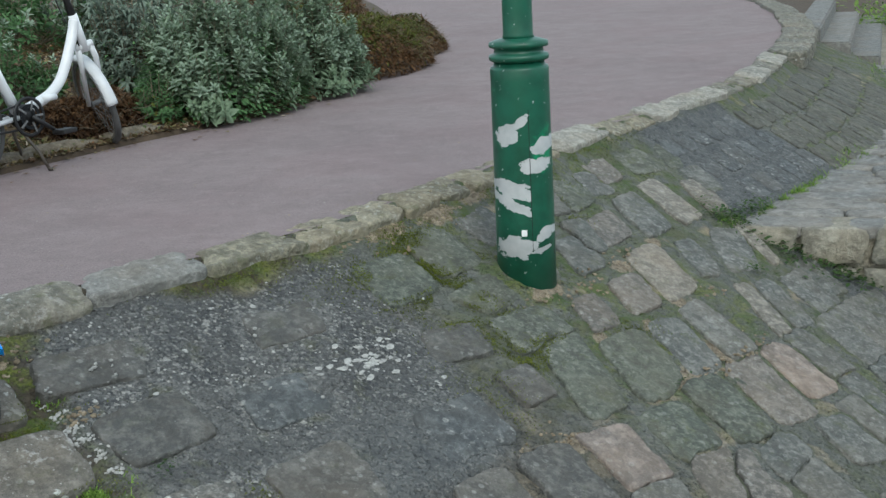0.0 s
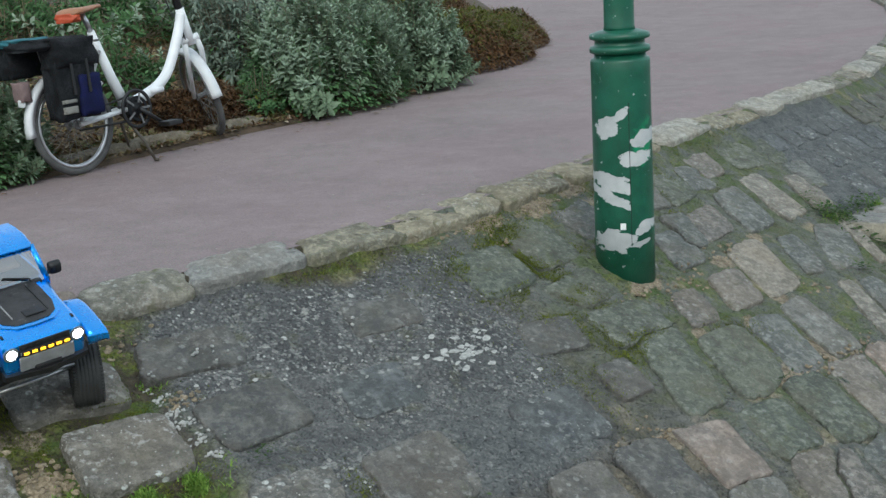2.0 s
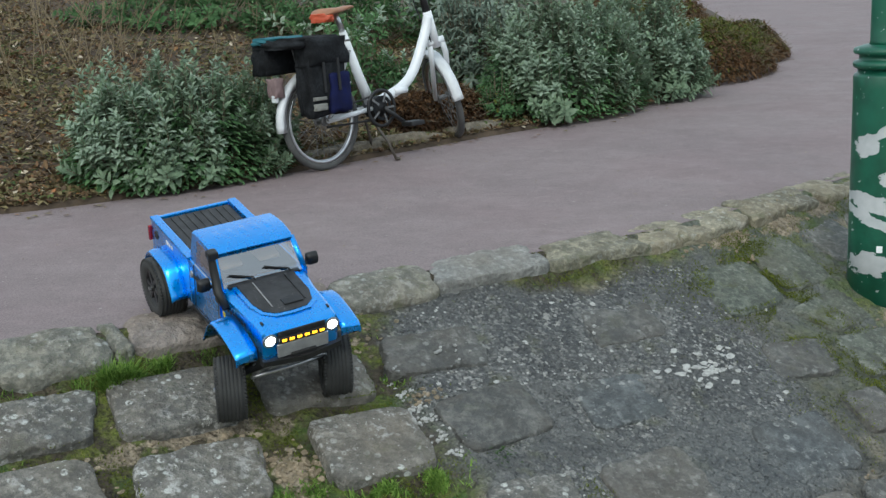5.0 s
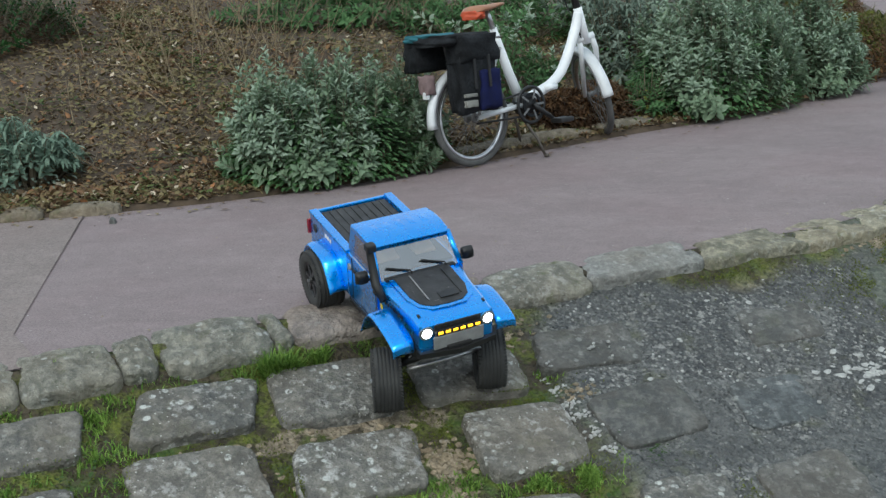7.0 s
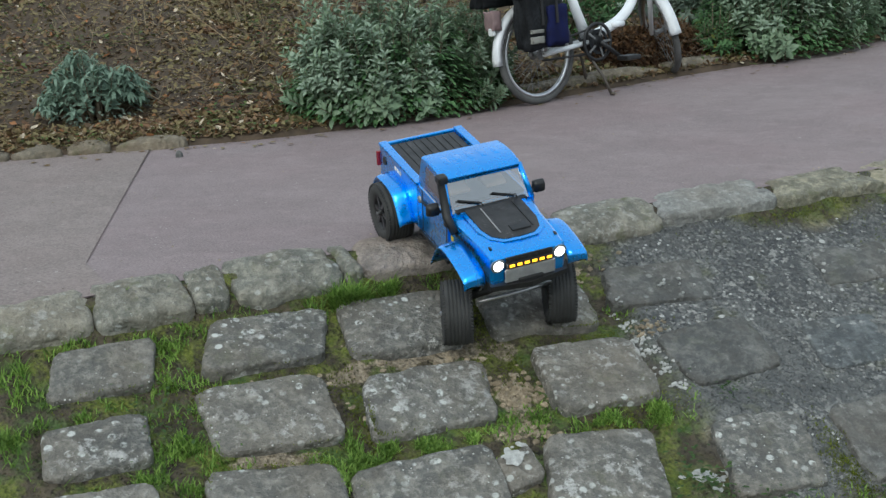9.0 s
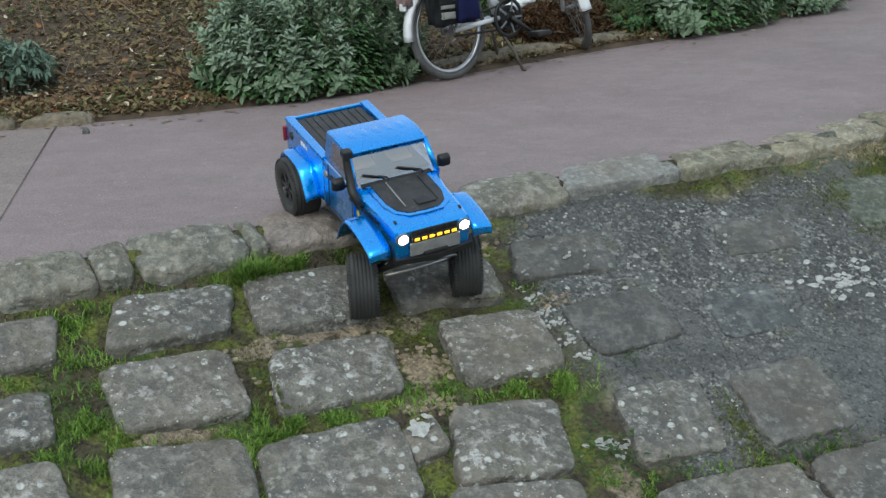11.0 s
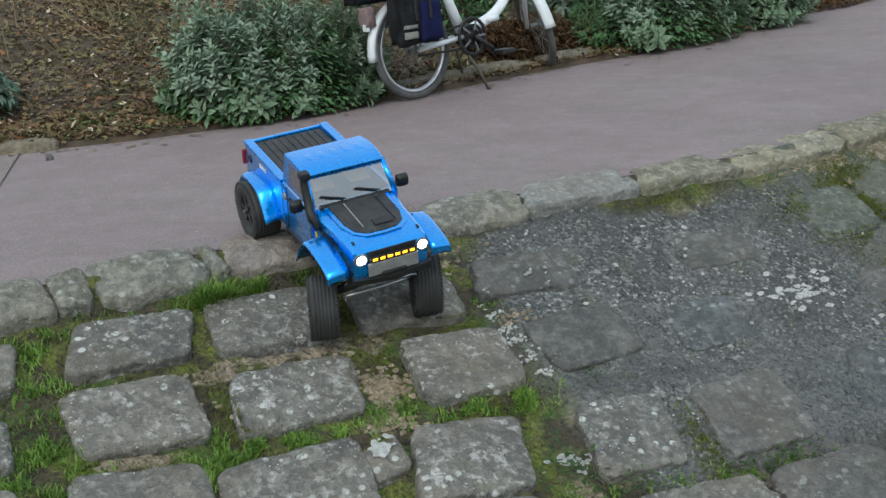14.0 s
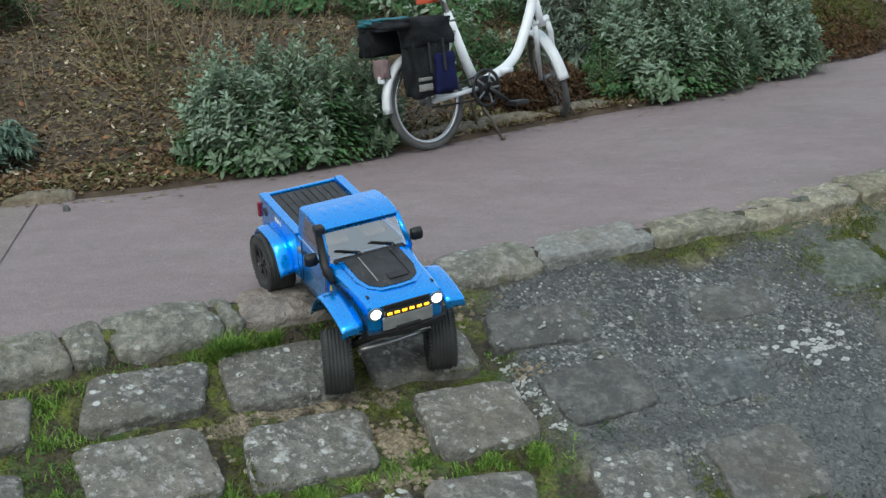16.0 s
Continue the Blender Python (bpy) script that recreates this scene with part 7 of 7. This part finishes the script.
for _ in range(90):
    s, d = rng.uniform(5.0, 12.5), rng.uniform(0.03, 0.16)
    for _ in range(rng.randint(5, 14)):
        px, py = bed_line.at(s + rng.gauss(0, 0.06), -max(0.0, d + rng.gauss(0, 0.03)))
        g, n = rng.uniform(0, 6.28), rng.uniform(0.015, 0.035)
        cover.leaf(Vector((px, py, max(0.0, bed_ground(px, py)) + rng.uniform(0.008, 0.045))), Vector((math.cos(g), math.sin(g), rng.uniform(-0.2, 0.5))), Vector((0, 0, 1)), n, n * rng.uniform(0.5, 0.8), rng.uniform(0, 0.4))
tagged(cover.put("ground_cover", COVER), "low green and olive seedlings among the fallen leaves", "ground cover", kind="stuff")

# dry stalks and twigs
sv, sf = [], []
for k in range(330):
    s, d = rng.uniform(5.0, 11), rng.uniform(0.3, 3.8)
    x, y = bed_line.at(s, -d)
    p = Vector((x, y, bed_ground(x, y)))
    g = rng.uniform(0, 6.28)
    if k % 9 == 0:
        q = p + Vector((rng.gauss(0, 0.14), rng.gauss(0, 0.14), rng.uniform(0.08, 0.3)))
    elif k < 36:
        x, y = -4.3 + rng.gauss(0, 0.30), 7.35 + rng.gauss(0, 0.25)
        p = Vector((x, y, bed_ground(x, y)))
        q = p + Vector((rng.gauss(0.1, 0.18), rng.gauss(0, 0.15), rng.uniform(0.25, 0.65)))
    elif k < 240:
        q = p + Vector((0.16 * math.cos(g), 0.16 * math.sin(g), 0.03))
    else:
        q = p + Vector((rng.gauss(0, 0.06), rng.gauss(0, 0.06), rng.uniform(0.1, 0.3)))
    mid = p.lerp(q, 0.5) + Vector((rng.gauss(0, 0.02), rng.gauss(0, 0.02), 0.01))
    rod(sv, sf, p, mid, 0.004)
    rod(sv, sf, mid, q, 0.003)
    for _ in range(2):
        rod(sv, sf, mid, mid + (q - p) * 0.4 + Vector((rng.gauss(0, 0.07), rng.gauss(0, 0.07), rng.uniform(0, 0.06))), 0.002)
tagged(data_ob("dry_twigs", sv, sf, TWIG), "pale dry stalks and twigs on the bank", "twigs", kind="stuff")

# low stones that edge the bed
bed_edge = new("bed_edging")
tagged(bed_edge, "low irregular stones edging the planted bank", "edging", kind="structure")
rng = random.Random(44)
for s0, s1 in ((5.4, 7.25), (9.05, 10.55)):
    s = s0
    while s < s1:
        w = rng.uniform(0.22, 0.42) if s0 < 8 else rng.uniform(0.45, 0.75)
        x, y = bed_line.at(s + w / 2, -0.10 if s0 > 8 else -0.03)
        ob = mesh_ob("edging_stone", stone_bm(w - 0.015, 0.13, 0, 0.09, rng.random() * 1e6, 24, 0.02, 0.010), EDGE_STONE, bed_edge, smooth=True)
        ob.matrix_world = pose(x, y, 0.062 if s0 > 8 else 0.028, rng.uniform(-6, 6), rng.uniform(-4, 4), math.degrees(bed_line.heading(s + w / 2)))
        s += w

# ---- grass and weeds in the joints of the embankment ----
def blade(lv, p, rng, h, w):
    g = rng.uniform(0, 6.28)
    tilt = rng.uniform(0.1, 1.3)
    lean = Vector((math.cos(g) * tilt, math.sin(g) * tilt, 1)).normalized()
    side = Vector((-math.sin(g), math.cos(g), 0)) * w
    k = len(lv.v)
    mid = p + lean * h * 0.55
    tip = p + lean * h + Vector((math.cos(g), math.sin(g), -0.25)) * h * 0.25
    lv.v += [p - side, p + side, mid + side * 0.7, mid - side * 0.7, tip]
    lv.f += [(k, k + 1, k + 2, k + 3), (k + 3, k + 2, k + 4)]


rng = random.Random(50)
grass = Leaves()
# tufts: along, down, spread along, spread down, blades, height
TUFTS_LEFT = [
    (6.95, 0.35, 0.05, 0.1, 220, 0.05), (7.0, 0.45, 0.15, 0.02, 220, 0.045), (7.2, 0.21, 0.22, 0.035, 420, 0.055), (7.25, 0.7, 0.1, 0.03, 200, 0.045),
    (7.32, 0.62, 0.05, 0.1, 330, 0.05), (7.38, 0.44, 0.07, 0.025, 150, 0.045), (7.4, 0.3, 0.06, 0.12, 330, 0.05),
    (7.68, 0.95, 0.03, 0.1, 160, 0.045), (7.72, 0.8, 0.05, 0.08, 260, 0.05), (7.9, 0.24, 0.05, 0.05, 160, 0.05), (7.95, 0.228, 0.045, 0.016, 560, 0.135), (8.05, 0.225, 0.04, 0.012, 260, 0.09),
    (7.80, 0.775, 0.08, 0.020, 420, 0.05), (8.03, 0.785, 0.07, 0.02, 300, 0.045), (8.1, 0.98, 0.02, 0.05, 40, 0.04), (8.25, 0.79, 0.1, 0.03, 200, 0.04)]
TUFTS_FAR = [
    (8.28, 0.22, 0.09, 0.02, 130, 0.035), (8.54, 0.845, 0.11, 0.02, 330, 0.045), (8.62, 1.22, 0.02, 0.03, 40, 0.035),
    (8.69, 0.86, 0.035, 0.025, 170, 0.045), (8.75, 1.24, 0.06, 0.03, 120, 0.04), (8.78, 0.4, 0.03, 0.06, 70, 0.03), (9.1, 1.27, 0.12, 0.02, 90, 0.035),
    (9.3, 1.3, 0.1, 0.02, 140, 0.04), (12.45, 0.92, 0.05, 0.03, 120, 0.05), (12.95, 0.98, 0.15, 0.03, 200, 0.06), (13.4, 0.98, 0.2, 0.03, 260, 0.07),
    (14.3, 1.0, 0.2, 0.05, 260, 0.09), (16.8, 0.08, 0.3, 0.03, 260, 0.05), (18.5, 1.3, 0.5, 0.2, 500, 0.14)]
for s0, d0, ws, wd, count, h in TUFTS_LEFT + TUFTS_FAR:
    for _ in range(int(count * 6.5)):
        s, d = s0 + rng.gauss(0, ws), d0 + rng.gauss(0, wd)
        if d < 0.02 or (s < 12 and on_stone(s, d, 0.93)):
            continue
        if noise.noise(Vector((s * 14, d * 14, 2))) < rng.uniform(-0.12, 0.40):
            continue
        blade(grass, on_bank(s, d, recess(s, d) if s < 20 else 0), rng, h * rng.uniform(0.18, 0.72), 0.0019 * rng.uniform(0.7, 1.6))
tagged(grass.put("joint_grass", GRASS), "fresh green grass tufts in the joints of the stones", "grass", kind="stuff")

moss = Leaves()
MOSS_JOINTS = [
    (9.13, 1.16, 0.035, 0.08, 900),
    (7.3, 0.45, 0.2, 0.1, 900), (7.55, 0.75, 0.2, 0.03, 700), (7.6, 0.47, 0.2, 0.03, 700), (7.82, 0.66, 0.03, 0.1, 900),
    (8.1, 0.22, 0.3, 0.03, 800), (8.3, 0.4, 0.035, 0.09, 900), (8.33, 0.62, 0.04, 0.05, 400), (8.6, 0.85, 0.1, 0.03, 700),
    (8.62, 0.53, 0.09, 0.03, 500), (9.1, 1.22, 0.05, 0.05, 250), (9.6, 0.2, 0.1, 0.015, 300), (9.75, 0.15, 0.15, 0.05, 700),
    (10.0, 1.05, 0.06, 0.1, 400), (10.15, 0.35, 0.15, 0.06, 1200), (10.2, 0.74, 0.03, 0.05, 300)]
MOSS_STONES = [
    (10.25, 0.5, 0.12, 0.1, 1600), (10.28, 0.95, 0.12, 0.04, 900), (10.32, 0.6, 0.1, 0.03, 800), (10.35, 0.8, 0.14, 0.12, 1500),
    (10.38, 0.42, 0.03, 0.1, 900), (10.42, 0.25, 0.1, 0.04, 900), (10.6, 0.14, 0.3, 0.05, 1500), (10.6, 0.5, 0.1, 0.1, 900),
    (10.8, 1.1, 0.08, 0.05, 250), (11.3, 0.16, 0.2, 0.05, 900), (11.45, 0.42, 0.08, 0.06, 700), (11.9, 0.3, 0.08, 0.05, 500),
    (12.2, 0.22, 0.15, 0.03, 400), (12.6, 0.15, 0.2, 0.04, 500)]
for s0, d0, ws, wd, count in MOSS_JOINTS + MOSS_STONES:
    for _ in range(count * 2):
        s, d = s0 + rng.gauss(0, ws), d0 + rng.gauss(0, wd)
        over = on_stone(s, d)
        if d < 0.02 or (on_stone(s, d, 0.93) if s < 10 else noise.noise(Vector((s * 6, d * 6, 7))) < (0.22 if on_stone(s, d, 0.85) else -0.05)):
            continue
        blade(moss, on_bank(s, d, 0.006 if over else recess(s, d) - 0.001), rng, 0.006 * rng.uniform(0.5, 1.4), 0.0020)
tagged(moss.put("moss", MOSS), "cushions of yellow-green moss between the stones", "moss", kind="stuff")

weeds = Leaves()
WEEDS = [(9.30, 1.285, 0.06, 0.02, 45, 0.032), (8.66, 1.12, 0.05, 0.05, 60, 0.03), (8.80, 1.26, 0.06, 0.03, 50, 0.03), (12.50, 1.18, 0.10, 0.16, 300, 0.04), (12.40, 0.90, 0.06, 0.06, 120, 0.035), (12.55, 1.45, 0.10, 0.10, 160, 0.04), (12.75, 0.93, 0.10, 0.03, 60, 0.04), (8.93, 0.85, 0.03, 0.03, 24, 0.022), (10.67, 1.37, 0.03, 0.03, 24, 0.025), (11.95, 1.2, 0.03, 0.03, 40, 0.03), (7.3, 0.5, 0.1, 0.1, 60, 0.025), (18.4, 1.4, 0.5, 0.2, 300, 0.09)]
for s0, d0, ws, wd, count, size in WEEDS:
    for _ in range(int(count * 1.7)):
        s, d = s0 + rng.gauss(0, ws), d0 + rng.gauss(0, wd)
        g = rng.uniform(0, 6.28)
        n = size * rng.uniform(0.35, 0.85)
        if s < 12 and on_stone(s, d, 0.94):
            continue
        weeds.leaf(on_bank(s, d, 0.004 + rng.uniform(0, 0.03)), Vector((math.cos(g), math.sin(g), rng.uniform(0.0, 0.8))), Vector((0, 0, 1)), n, n * rng.uniform(0.4, 0.7), rng.uniform(0, 0.4))
tagged(weeds.put("joint_weeds", WEED), "leafy green weeds rooted in the stone joints", "weeds", kind="stuff")

tall = Leaves()
for _ in range(900):
    x, y = 6.35 + rng.gauss(0, 0.35), 17.0 + rng.gauss(0, 0.6)
    g, n = rng.uniform(0, 6.28), rng.uniform(0.06, 0.15)
    tall.leaf(Vector((x, y, LAND_Z - 0.04 + abs(rng.gauss(0, 0.22)))), Vector((math.cos(g), math.sin(g), rng.uniform(0.1, 1.4))), Vector((0, 0, 1)), n, n * rng.uniform(0.2, 0.45), rng.uniform(0.1, 0.5))
tagged(tall.put("bank_weeds", GRASS), "yellow-green weeds on the bank beyond the steps", "weeds", kind="stuff")

# stray leaves, pebbles and grit on the tarmac
grit = Leaves()
for _ in range(260):
    s, d = rng.uniform(6.5, 13), -(0.03 + 2.9 * rng.random() ** 2.2)
    x, y = kerb_line.at(s, d)
    g, n = rng.uniform(0, 6.28), rng.uniform(0.004, 0.012)
    grit.leaf(Vector((x, y, 0.003)), Vector((math.cos(g), math.sin(g), 0.2)), Vector((0, 0, 1)), n, n * 0.7, -0.2)
tagged(grit.put("path_grit", BUFF), "pale grit scattered over the tarmac", "grit", kind="stuff")
fallen = Leaves()
for _ in range(160):
    s, d = rng.uniform(5.5, 13), 0.02 + 0.25 * rng.random() ** 2
    x, y = bed_line.at(s, d)
    g, n = rng.uniform(0, 6.28), rng.uniform(0.015, 0.045)
    fallen.leaf(Vector((x, y, 0.004)), Vector((math.cos(g), math.sin(g), 0.15)), Vector((0, 0, 1)), n, n * 0.55, 0.1)
tagged(fallen.put("stray_leaves", LITTER), "stray dry leaves along the edge of the tarmac", "fallen leaves", kind="stuff")
bm = stone_bm(0.030, 0.026, 0, 0.01, 77, 12, 0.012, 0.004)
peb = mesh_ob("pebble", bm, BURIED, smooth=True)
peb.matrix_world = pose(-3.52, 4.68, 0.012)
tagged(peb, "dark pebble lying on the tarmac", "pebble")
